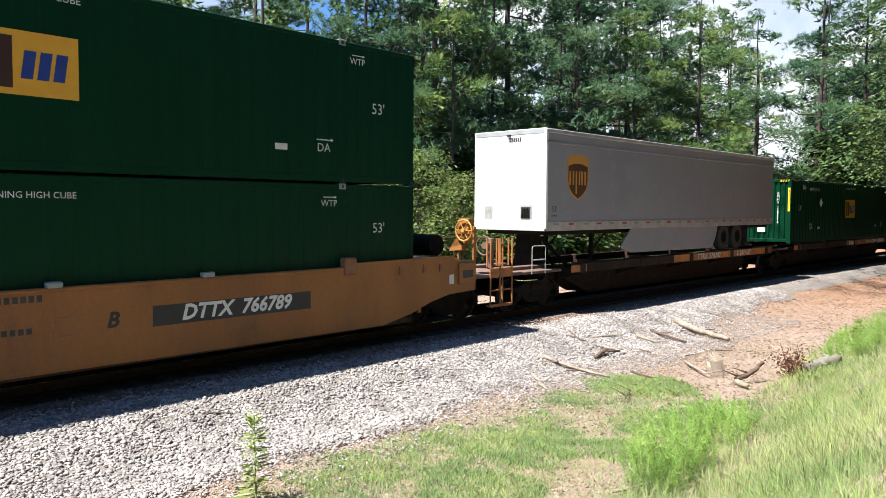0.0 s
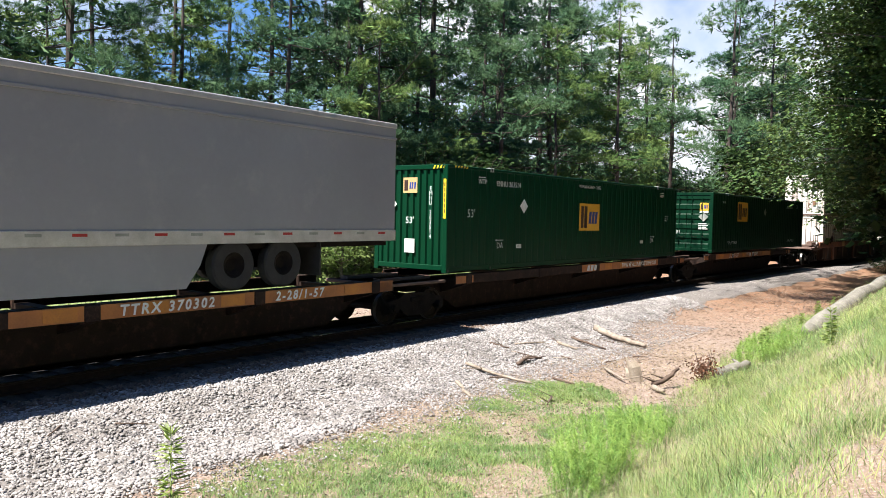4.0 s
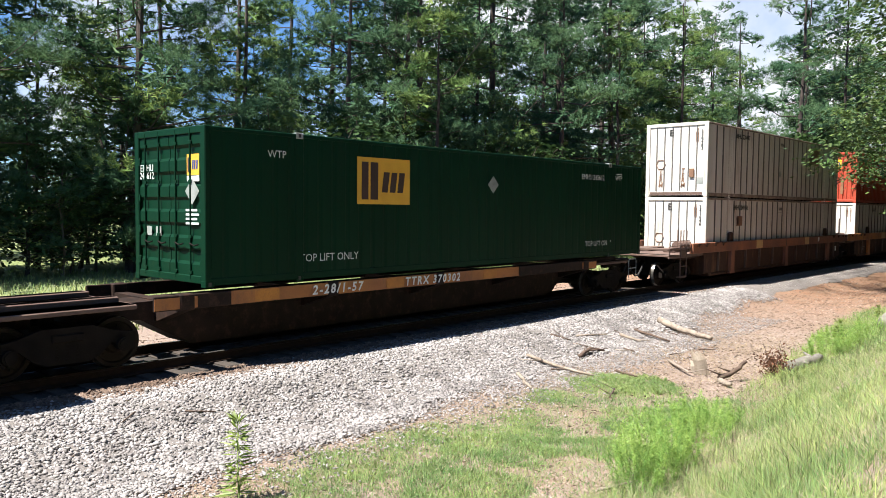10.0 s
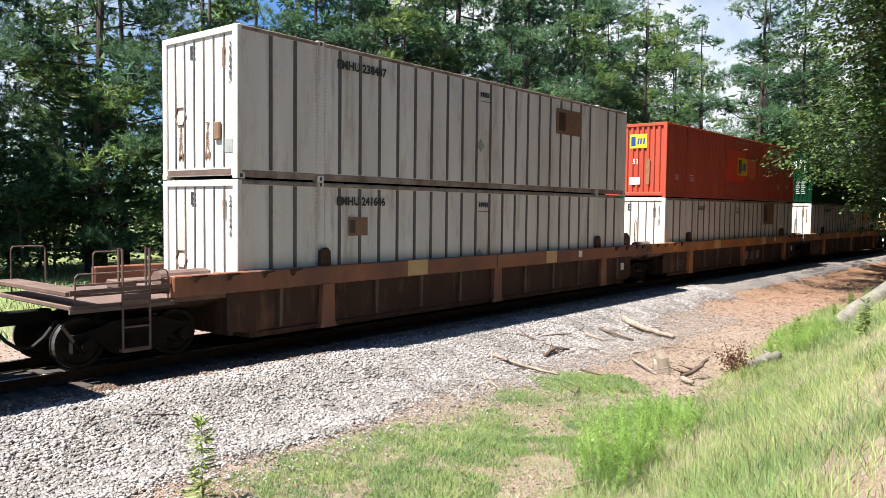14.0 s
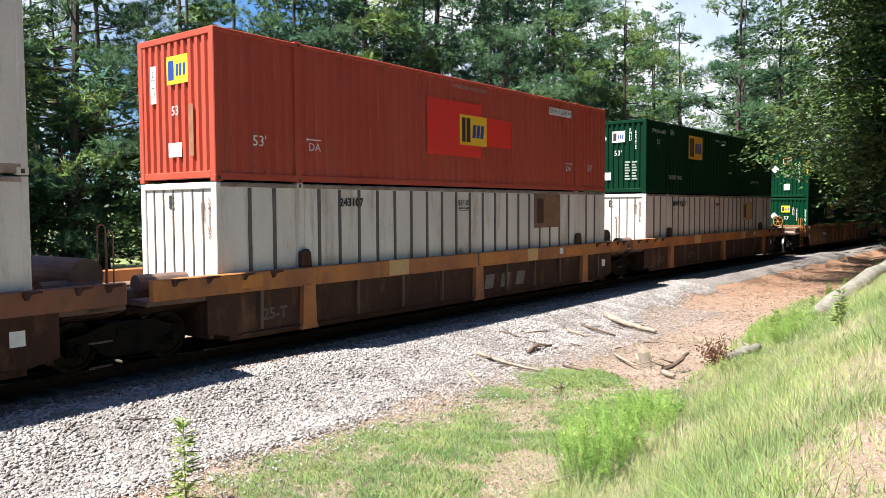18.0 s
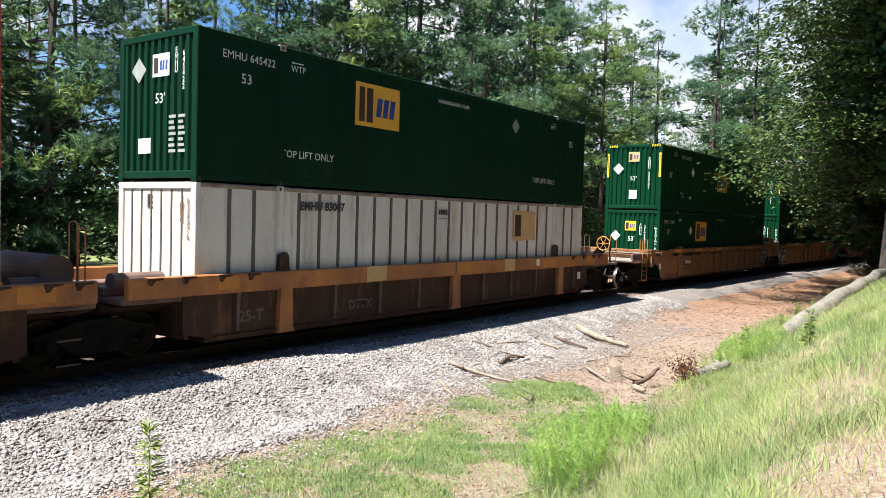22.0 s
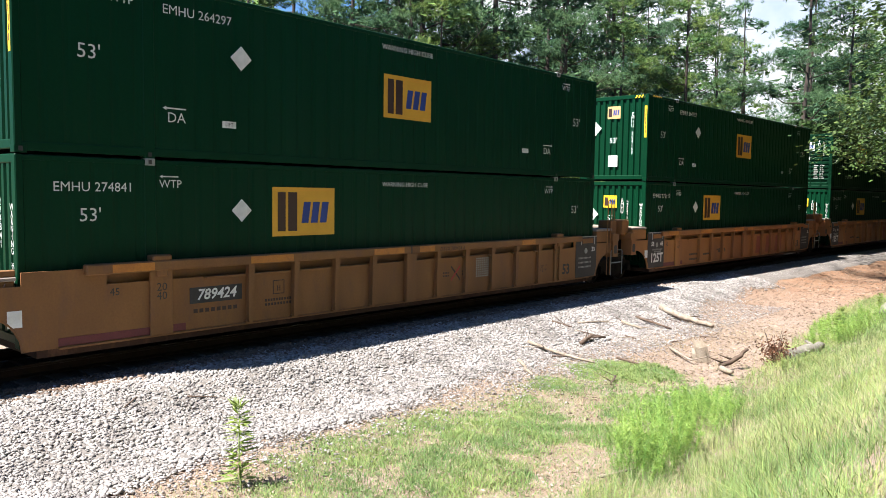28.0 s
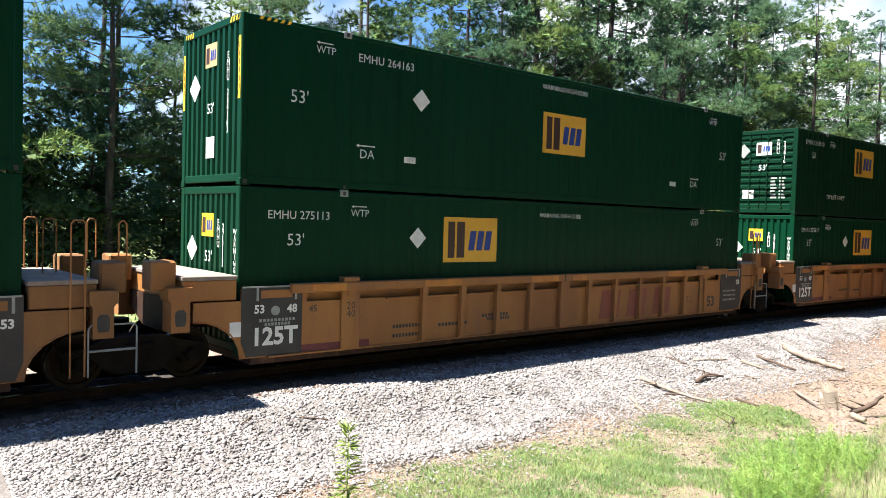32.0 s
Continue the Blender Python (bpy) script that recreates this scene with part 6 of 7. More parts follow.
r = np.random.RandomState(11)
N1 = 92000
sy = 2.0 + 28.0 * r.uniform(0, 1, N1) ** 1.35
su = 1.25 + 3.9 * r.uniform(0, 1, N1)
keep = su < 4.35 + 0.55 * smooth((13 - sy) / 5) + 0.5 * wave(sy * 0.9, sy * 0.4 + 3) - 1.1 * smooth((sy - 15) / 14) + r.normal(0, 0.18, N1)
sy, su = sy[keep], su[keep]
sx = centre_line(sy) + su
sz = r.uniform(0.018, 0.034, len(sx)) * (1 + 0.35 * (r.uniform(0, 1, len(sx)) < 0.12))
rusty = su + r.normal(0, 0.16, len(su)) < 1.85
tagged(new("ballast_stones", stones("ballast_stones", sx[~rusty], sy[~rusty], sz[~rusty], 5)), "pale grey and pinkish crushed stones beside the track", "gravel", kind="stuff")
tagged(new("rusty_stones", stones("rusty_stones", sx[rusty], sy[rusty], sz[rusty], 8, 0.3, STONE_RUST)), "rust-stained crushed stones against the ties", "gravel", kind="stuff")
N2 = 4200
sy = 30 + 35 * r.uniform(0, 1, N2)
su = 1.3 + 1.7 * r.uniform(0, 1, N2)
N3 = 9500
sy = np.concatenate([sy, r.uniform(3, 20, N3)])
su = np.concatenate([su, 4.0 + np.abs(r.normal(0, 0.85, N3))])
N4 = 6500
sy = np.concatenate([sy, r.uniform(11, 25, N4)])
su = np.concatenate([su, r.uniform(2.9, 5.6, N4)])
sx = centre_line(sy) + su
tagged(new("scattered_stones", stones("scattered_stones", sx, sy, r.uniform(0.011, 0.026, len(sx)), 6, 0.1)), "loose stones spilled over the red clay", "gravel", kind="stuff")

# ---- the track ----
track = thing("railway_track", "single railway track on timber ties, curving gently away", "track", kind="structure")
tie = Shape().box(-1.3, 1.3, -0.11, 0.11, -0.36, -0.19, 0.012).mesh("tie", [TIE])
for k in range(150):
    y = -8 + k * 0.5
    ob = part("tie", tie, None, track)
    ob.matrix_basis = on_track(y)
far_ties = Shape()
for k in range(160):
    y = 67 + k * 0.5
    c = float(centre_line(y))
    far_ties.box(c - 1.3, c + 1.3, y - 0.11, y + 0.11, -0.36, -0.19)
ft = part("far_ties", far_ties, TIE, track)
ft["kind"] = "stuff"
for sg in (-1, 1):
    prof = [(-0.075, -0.185), (0.075, -0.185), (0.075, -0.17), (0.012, -0.14), (0.01, -0.045), (0.037, -0.035), (0.037, -0.004), (0.03, 0.0), (-0.03, 0.0), (-0.037, -0.004), (-0.037, -0.035), (-0.01, -0.045), (-0.012, -0.14), (-0.075, -0.17)]
    ys = np.arange(-40, 190, 2.0)
    v, f, mi, k = [], [], [], len(prof)
    for y in ys:
        c = float(centre_line(y)) + sg * 0.755
        v += [(c + a, y, b) for a, b in prof]
    for i in range(len(ys) - 1):
        for j in range(k):
            f.append((i * k + j, i * k + (j + 1) % k, (i + 1) * k + (j + 1) % k, (i + 1) * k + j))
            mi.append(1 if j in (6, 7, 8) else 0)
    s = Shape()
    s.v, s.f, s.m = v, f, mi
    part("rail", s, [RAIL, RAILTOP], track, "rusty rail with a polished head")


# ---- grass and weeds ----
def blades(name, x, y, h, w, material, seed, lean=0.35, base=None):
    r = np.random.RandomState(seed)
    n = len(x)
    z = ground_z(x, y) - 0.01 if base is None else base
    a = r.uniform(0, 6.283, n)
    d = r.uniform(0, 6.283, n)
    l = np.abs(r.normal(0, lean, n)) * h
    side = np.stack([np.cos(a), np.sin(a), np.zeros(n)], 1) * (w / 2)[:, None]
    p = np.stack([x, y, z], 1)
    lean_v = np.stack([np.cos(d) * l, np.sin(d) * l, np.zeros(n)], 1)
    up = np.stack([np.zeros(n), np.zeros(n), h], 1)
    mid = p + up * 0.58 + lean_v * 0.35
    tip = p + up * 0.96 + lean_v
    v = np.stack([p - side, p + side, mid - side * 0.75, mid + side * 0.75, tip], 1).reshape(-1, 3)
    f = (np.array([(0, 1, 3), (0, 3, 2), (2, 3, 4)])[None] + 5 * np.arange(n)[:, None, None]).reshape(-1, 3)
    return raw(name, v, f, material)


def lumps(x, y, seed, scale=1.0):
    """Uneven patchiness between 0 and 1."""
    r = np.random.RandomState(seed)
    t = np.zeros_like(x)
    for k in range(7):
        a, fq, ph = r.uniform(0, 6.28), scale * r.uniform(0.5, 2.6), r.uniform(0, 6.28)
        t += np.sin((x * np.cos(a) + y * np.sin(a)) * fq + ph)
    return smooth(t / 4.5 + 0.5)


r = np.random.RandomState(21)
# low green mats on the flat between ballast and bank: x, y, half-widths, how full
MATS = ((-7.1, 13.5, 0.95, 0.8, 1.0), (-7.45, 11.7, 0.6, 0.45, 0.75), (-6.5, 8.9, 0.75, 1.0, 1.0), (-7.1, 10.2, 0.45, 0.55, 0.7), (-5.4, 9.7, 0.65, 0.4, 0.95), (-5.75, 11.4, 0.5, 0.75, 0.8),
        (-6.0, 7.2, 0.9, 0.8, 0.9), (-5.0, 12.6, 0.7, 0.9, 0.9), (-7.3, 6.6, 0.7, 1.0, 0.75), (-6.2, 5.2, 1.0, 1.0, 0.8), (-7.4, 8.4, 0.6, 0.9, 0.7), (-6.6, 12.2, 0.5, 0.4, 0.5))
n = 430000
x, y = r.uniform(-8.6, -3.2, n), r.uniform(3.0, 15.5, n)
full = np.zeros(n)
for cx, cy, ax, ay, k in MATS:
    full = np.maximum(full, k * smooth(1.85 - 1.2 * np.hypot((x - cx) / ax, (y - cy) / ay) + 0.5 * (lumps(x, y, 17, 4.5) - 0.5)))
thin = 0.24 * smooth((x + 8.3) / 0.8) * smooth((14.5 - y) / 2.0)
k = r.uniform(0, 1, n) < np.maximum(full * (0.45 + 0.55 * lumps(x, y, 29, 7.0)), thin)
x, y, full = x[k], y[k], full[k]
tagged(new("grass_patches", blades("grass_patches", x, y, r.uniform(0.025, 0.1, len(x)) * (0.6 + 0.6 * full), r.uniform(0.005, 0.011, len(x)), GRASS_G, 1, 0.9)), "short green grass growing through clay and gravel", "grass", kind="stuff")
n = 60000
x, y = r.uniform(-8.9, -3.0, n), r.uniform(2.5, 22, n)
k = (r.uniform(0, 1, n) < smooth((x + 8.9) / 0.8) * (0.25 + 0.6 * lumps(x, y, 23, 2.0))) & (x < bank_foot(y) + 0.5)
x, y = x[k], y[k]
ys, xs = r.uniform(3.5, 12, 14000), r.uniform(-3.6, 0.4, 14000)
x, y = np.concatenate([x, xs]), np.concatenate([y, ys])
tagged(new("straw_litter", blades("straw_litter", x, y, r.uniform(0.02, 0.09, len(x)), r.uniform(0.004, 0.01, len(x)), STRAW, 7, 1.8)), "dry straw and needle litter lying on the clay", "grass", kind="stuff")
# the bank
n = 300000
y = 1.2 + 30 * r.uniform(0, 1, n) ** 1.7
x = bank_foot(y) + r.uniform(-0.35, 6.0, n)
bare = smooth(1.6 - np.hypot((x + 0.62) / 0.42, (y - 6.2) / 1.35) + 0.5 * (lumps(x, y, 41, 3.0) - 0.5))
worn = smooth(1.5 - np.hypot((x + 3.2) / 0.8, (y - 10.2) / 0.5) + 0.7 * (lumps(x, y, 43, 3.0) - 0.5)) * 0.6
k = (x < 1.0 + 0.05 * y) & (r.uniform(0, 1, n) < (0.3 + 0.7 * lumps(x, y, 8, 1.9)) * (1 - 0.82 * bare) * (1 - worn)) & ((x ** 2 + y ** 2) > 1.5)
x, y = x[k], y[k]
clump = lumps(x, y, 45, 3.2)
tagged(new("bank_grass", blades("bank_grass", x, y, r.uniform(0.05, 0.2, len(x)) * (0.65 + 1.0 * clump), r.uniform(0.003, 0.0065, len(x)) * (1 + y / 22), GRASS, 2, 1.15)), "long sunlit yellow-green grass covering the bank", "grass", kind="stuff")
n = 26000
x, y = r.uniform(-9, 12, n), r.uniform(-14, 1.6, n)
k = (x > bank_foot(y) - 1.5) & ((x ** 2 + y ** 2) > 1.5)
x, y = x[k], y[k]
tagged(new("back_grass", blades("back_grass", x, y, r.uniform(0.08, 0.3, len(x)), r.uniform(0.02, 0.04, len(x)), GRASS, 12, 1.1)), "yellow-green grass on top of the bank", "grass", kind="stuff")
n = 38000
y = 1.2 + 26 * r.uniform(0, 1, n) ** 1.6
x = bank_foot(y) + r.uniform(-0.2, 5.5, n)
k = lumps(x, y, 13, 1.1) > 0.3
x, y = x[k], y[k]
tagged(new("dry_grass", blades("dry_grass", x, y, r.uniform(0.06, 0.36, len(x)), r.uniform(0.0025, 0.005, len(x)), STRAW_G, 3, 1.3)), "dry straw among the bank grass", "grass", kind="stuff")
# darker seed stalks standing out of the bank grass
n = 900
y = r.uniform(4.5, 20, n)
x = bank_foot(y) + r.uniform(0.4, 2.4, n)
k = lumps(x, y, 51, 1.6) > 0.55
x, y = x[k], y[k]
tagged(new("seed_stalks", blades("seed_stalks", x, y, r.uniform(0.2, 0.5, len(x)), r.uniform(0.004, 0.008, len(x)), STALK, 14, 0.3)), "dark upright seed stalks in the bank grass", "grass", kind="stuff")


def tussock(cx, cy, rad, n, h, seed, material, label):
    """Many thin stems from one patch, each feathered with hair-fine leaves."""
    r = np.random.RandomState(seed)
    a, d = r.uniform(0, 6.283, n), rad * r.uniform(0, 1, n) ** 0.55
    x, y = cx + d * np.cos(a), cy + d * np.sin(a)
    z = ground_z(x, y) - 0.02
    tall = h * r.uniform(0.5, 1.1, n) * (1.08 - 0.45 * d / rad)
    out = 0.28 * d / rad * r.uniform(0.3, 1.3, n) + 0.04
    way = np.stack([np.cos(a) * out + r.normal(0, 0.1, n), np.sin(a) * out + r.normal(0, 0.1, n), np.ones(n)], 1)
    per = 85
    f = r.uniform(0.08, 1.0, (n, per)) ** 0.75
    base = np.stack([x, y, z], 1)
    c = (base[:, None] + way[:, None] * (f * tall[:, None])[..., None]).reshape(-1, 3)
    m = len(c)
    q = r.normal(size=(m, 3)) * np.array([1, 1, 0.45]) + np.array([0, 0, 0.75])
    q /= np.linalg.norm(q, axis=1)[:, None]
    side = np.cross(q, r.normal(size=(m, 3)))
    side /= np.linalg.norm(side, axis=1)[:, None]
    w, ln = r.uniform(0.0022, 0.0042, m)[:, None], (r.uniform(0.05, 0.13, m) * (1.15 - 0.5 * f.ravel()))[:, None]
    leaf = np.stack([c - side * w, c + side * w, c + q * ln], 1).reshape(-1, 3)
    stem_side = np.stack([np.cos(a + 1.2), np.sin(a + 1.2), 0 * a], 1) * 0.004
    stem = np.stack([base - stem_side, base + stem_side, base + way * tall[:, None]], 1).reshape(-1, 3)
    v = np.concatenate([leaf, stem])
    tagged(new("grass_tussock", raw("grass_tussock", v, np.arange(len(v)).reshape(-1, 3), material)), label, "weed", "tussocks at the foot of the bank")


tussock(-4.2, 8.6, 0.36, 80, 0.98, 31, TUFT, "tall feathery bright green weed clump at the foot of the bank")
tussock(-4.4, 9.5, 0.5, 100, 0.95, 36, TUFT, "thick feathery green weed clump beside bare clay")
tussock(-4.6, 10.9, 0.62, 100, 0.72, 32, TUFT, "bushy feathery green weed clump beside bare clay")
tussock(-4.75, 12.0, 0.5, 60, 0.5, 37, TUFT, "low feathery green weed clump below the bank")
tussock(-6.9, 13.6, 0.8, 60, 0.15, 34, GRASS_G, "flat green weed mat near dead branches")
tussock(-4.5, 16.0, 0.45, 40, 0.42, 35, GRASS, "pale feathery weed clump beside the stump")
tussock(-4.75, 19.4, 0.6, 80, 0.6, 39, TUFT, "green weed clump beside the fallen pole")
tussock(-4.05, 18.9, 0.5, 80, 0.7, 41, TUFT, "leafy green weed clump at the pole's end")
tussock(-5.2, 21.5, 0.6, 70, 0.55, 40, TUFT, "green weed clump beside the fallen pole")

# behind the track: a mown strip
n = 24000
x, y = r.uniform(-37, -18.5, n), r.uniform(2, 60, n)
x = np.where((y > 24) & (x < -28), x + 9, x)
tagged(new("far_grass", blades("far_grass", x, y, r.uniform(0.1, 0.3, n), r.uniform(0.025, 0.05, n), GRASS, 9, 0.5)), "sunlit grass strip behind the track", "grass", kind="stuff")


def leaf_quads(c, d, length, width, r, droop=0.0):
    """One folded leaf at each point c along each direction d: two triangles a side."""
    n = len(c)
    side = np.cross(d, r.normal(size=(n, 3)))
    side /= np.linalg.norm(side, axis=1)[:, None] + 1e-9
    tip = c + d * length[:, None]
    tip[:, 2] -= droop * length
    mid = (c + tip) / 2 + np.cross(d, side) * (width * 0.15)[:, None]
    v = np.stack([c, mid - side * (width / 2)[:, None], tip, mid + side * (width / 2)[:, None]], 1).reshape(-1, 3)
    f = (np.array([(0, 1, 2), (0, 2, 3)])[None] + 4 * np.arange(n)[:, None, None]).reshape(-1, 3)
    return v, f


r = np.random.RandomState(77)
n = 46000
y = 4 + 38 * r.uniform(0, 1, n) ** 1.3
x = centre_line(y) + r.uniform(3.2, 9.6, n)
k = (x < bank_foot(y) + 0.8) & (r.uniform(0, 1, n) < 0.3 + 0.7 * smooth((y - 8) / 8))
x, y = x[k], y[k]
xf, yf = r.uniform(-19, -15.0, 9000), r.uniform(0, 45, 9000)
x, y = np.concatenate([x, xf]), np.concatenate([y, yf])
a = r.uniform(0, 6.283, len(x))
v, f = leaf_quads(np.stack([x, y, ground_z(x, y) + r.uniform(0.012, 0.04, len(x))], 1), np.stack([np.cos(a), np.sin(a), r.uniform(-0.15, 0.25, len(x))], 1), r.uniform(0.03, 0.11, len(x)), r.uniform(0.008, 0.028, len(x)), r)
tagged(new("bark_litter", raw("bark_litter", v, f, CHIP)), "brown bark chips and pine litter over the clay", "litter", kind="stuff")


def weed(x, y, h, seed, label):
    """An upright weed: a stem with narrow leaves all round it."""
    r = np.random.RandomState(seed)
    z = float(ground_z(x, y))
    t = thing("tall_weed", label, "weed", "weeds by the track")
    st = Shape()
    pts = [(0.02 * math.sin(k * 0.9), 0.015 * math.cos(k * 1.3), h * k / 6) for k in range(7)]
    st.tube(pts, [0.014 * (1 - k * 0.12) for k in range(7)], 6)
    part("stem", st, WEED, t)
    n = 150
    f = r.uniform(0.05, 1.0, n) ** 0.8
    a = r.uniform(0, 6.283, n)
    up = 0.25 + 0.9 * (f > 0.85)
    d = np.stack([np.cos(a), np.sin(a), up + r.uniform(-0.2, 0.3, n)], 1)
    d /= np.linalg.norm(d, axis=1)[:, None]
    c = np.stack([0 * f, 0 * f, h * f], 1)
    v, q = leaf_quads(c, d, (0.27 - 0.08 * f) * min(1.0, h) * r.uniform(0.7, 1.25, n), 0.03 - 0.01 * f, r, 0.25)
    ob = new("leaves", raw("leaves", v, q, WEED))
    ob.parent = t
    t.matrix_basis = pose(x, y, z)
    return t


weed(-7.5, 5.05, 1.02, 1, "tall green weed with narrow leaves rising before the gravel")
weed(-2.4, 14.5, 0.7, 2, "small weed standing in the bank grass")
weed(-4.6, 19.3, 0.8, 3, "slim dry weed beside the stump")
for k in range(7):
    weed(-5.1 + 0.2 * (k % 4), 23.5 + 1.3 * k, 0.42 + 0.08 * (k % 3), 10 + k, "leafy weed beside the fallen pole")


# ---- dead wood ----
def stick(pts, rad, material, label, name="dead_branch", twigs=0, seed=0):
    r = random.Random(seed)
    s = Shape()
    k = len(pts) - 1
    pv = [Vector((x, y, float(ground_z(x, y)) + 0.035 + z)) for x, y, z in pts]
    fine = []
    for i in range(k):
        for j in range(4):
            q = pv[i].lerp(pv[i + 1], j / 4)
            fine.append(q + Vector((r.uniform(-1, 1), r.uniform(-1, 1), r.uniform(-0.4, 0.6))) * rad * 0.35)
    fine.append(pv[-1])
    s.tube(fine, [rad * (1 - 0.5 * i / len(fine)) for i in range(len(fine))], 8)
    for i in range(twigs):
        b = fine[r.randrange(len(fine))]
        s.rod(b, b + Vector((r.uniform(-0.5, 0.5), r.uniform(-0.5, 0.5), r.uniform(0.0, 0.2))), rad * 0.4, rad * 0.15, 5)
    tagged(new(name, s.mesh(name, [material], True)), label, "branch", "dead wood beside the track")


stick([(-9.63, 20.67, 0.08), (-8.7, 20.2, 0.1), (-7.75, 19.72, 0.08)], 0.1, WOOD, "bleached barkless log lying on the clay", "dead_log", seed=1)
stick([(-9.65, 13.98, 0.04), (-8.7, 13.9, 0.05), (-7.82, 13.75, 0.03)], 0.042, WOOD, "bare grey branch lying on the gravel", twigs=3, seed=2)
stick([(-10.34, 6.05, 0.03), (-10.15, 6.45, 0.03)], 0.014, WOOD_DK, "thin dark twig on the gravel", "twig", seed=3)
stick([(-10.6, 5.4, 0.03), (-10.4, 5.1, 0.03)], 0.013, WOOD_DK, "thin dark twig on the gravel", "twig", seed=4)
stick([(-9.05, 15.23, 0.03), (-9.1, 15.8, 0.12), (-9.0, 16.3, 0.03)], 0.05, WOOD_DK, "crooked dark branch on the clay", twigs=4, seed=5)
stick([(-9.53, 18.09, 0.03), (-8.91, 18.01, 0.03)], 0.05, WOOD, "short bleached branch on the clay", twigs=1, seed=6)
stick([(-10.24, 15.88, 0.03), (-9.82, 16.12, 0.03)], 0.03, WOOD_DK, "dark stick on the gravel edge", twigs=1, seed=7)
stick([(-9.59, 19.03, 0.03), (-8.39, 18.6, 0.03)], 0.04, WOOD_DK, "dark branch on the clay", twigs=2, seed=8)
stick([(-9.93, 16.6, 0.03), (-9.7, 17.7, 0.03)], 0.03, WOOD, "pale thin branch on the clay", twigs=1, seed=9)
stick([(-9.0, 12.75, 0.03), (-8.55, 12.35, 0.03)], 0.045, WOOD, "pale split stick on the gravel", seed=10)
stick([(-8.5, 12.25, 0.03), (-8.1, 11.92, 0.03)], 0.04, WOOD, "pale split stick on the gravel", seed=12)
stick([(-7.29, 16.17, 0.03), (-6.44, 15.28, 0.05)], 0.035, WOOD, "pale branch beside green grass", twigs=2, seed=11)
stick([(-7.7, 14.5, 0.03), (-7.1, 14.25, 0.02)], 0.03, WOOD_DK, "dark stick beside green grass", seed=13)
stick([(-4.5, 8.1, 0.03), (-4.3, 8.7, 0.02)], 0.022, WOOD, "pale stick on bare clay", seed=14)
stick([(-6.9, 12.9, 0.03), (-6.6, 12.2, 0.06)], 0.02, WOOD_DK, "dark twig in the thin grass", "twig", twigs=2, seed=20)
stick([(-5.75, 15.1, 0.05), (-5.55, 15.5, 0.2), (-5.45, 15.75, 0.36)], 0.06, WOOD_DK, "dark broken branch leaning up", twigs=2, seed=17)
stick([(-5.7, 15.0, 0.03), (-5.4, 14.8, 0.05)], 0.07, WOOD, "pale broken wood chunk", seed=16)
stick([(-4.95, 16.9, 0.12), (-4.8, 17.5, 0.16), (-4.7, 18.2, 0.12)], 0.15, WOOD_GREY, "grey rotten log at the foot of the bank", "dead_log", twigs=2, seed=18)
stick([(-3.65, 19.3, 0.16), (-3.0, 22.8, 0.2), (-2.6, 27.0, 0.2), (-2.3, 33.0, 0.2)], 0.23, WOOD_GREY, "long bleached fallen pole lying along the bank", "fallen_pole", seed=19)
rl = random.Random(61)
for k in range(16):
    x, y, a, ln = rl.uniform(-10.0, -6.6), rl.uniform(13.2, 21.0), rl.uniform(0, 3.14), rl.uniform(0.15, 0.5)
    stick([(x, y, 0.02), (x + ln * math.cos(a), y + ln * math.sin(a), 0.03)], rl.uniform(0.01, 0.022), WOOD_DK if k % 3 else WOOD, "thin dark twig on the clay" if k % 3 else "thin pale twig on the clay", "twig", seed=70 + k)
# a split stump: splinters of different height round one foot
st = Shape()
sr = random.Random(4)
for k in range(9):
    a = k * 0.7
    x, y, hh = 0.14 * math.cos(a), 0.14 * math.sin(a), sr.uniform(0.18, 0.62)
    st.prism([(x - 0.07, y - 0.05), (x + 0.07, y - 0.04), (x + 0.05, y + 0.06), (x - 0.06, y + 0.05)], "z", -0.1, hh * 0.6)
    st.add([(x - 0.07, y - 0.05, hh * 0.6), (x + 0.07, y - 0.04, hh * 0.6), (x + 0.05, y + 0.06, hh * 0.6), (x - 0.06, y + 0.05, hh * 0.6), (x - 0.05, y + 0.01, hh)], [(0, 1, 4), (1, 2, 4), (2, 3, 4), (3, 0, 4)])
ob = tagged(new("broken_stump", st.mesh("broken_stump", [WOOD_PALE])), "pale jagged stump splintered in the clay", "stump")
ob.matrix_basis = pose(-6.4, 15.75, float(ground_z(-6.4, 15.75)), 0, -14, 40) @ Matrix.Diagonal((0.85, 0.85, 1.02, 1))
rb = thing("dead_bush", "rust-brown dead leaves on a broken bush", "bush")
rr = np.random.RandomState(5)
c = np.stack([rr.normal(0, 0.25, 420), rr.normal(0, 0.25, 420), np.abs(rr.normal(0.3, 0.2, 420))], 1)
d = rr.normal(size=(420, 3))
d /= np.linalg.norm(d, axis=1)[:, None]
v, f = leaf_quads(c, d, rr.uniform(0.08, 0.16, 420), np.full(420, 0.06), rr)
ob = new("leaves", raw("leaves", v, f, RUSTLEAF))
ob.parent = rb
for k in range(9):
    a = k * 0.7
    st = Shape()
    st.rod((0, 0, 0), (0.4 * math.cos(a), 0.4 * math.sin(a), 0.35 + 0.3 * (k % 3)), 0.02, 0.008, 5)
    part("stem", st, WOOD_DK, rb)
rb.matrix_basis = pose(-5.2, 16.7, float(ground_z(-5.2, 16.7))) @ Matrix.Diagonal((0.6, 0.6, 0.75, 1))


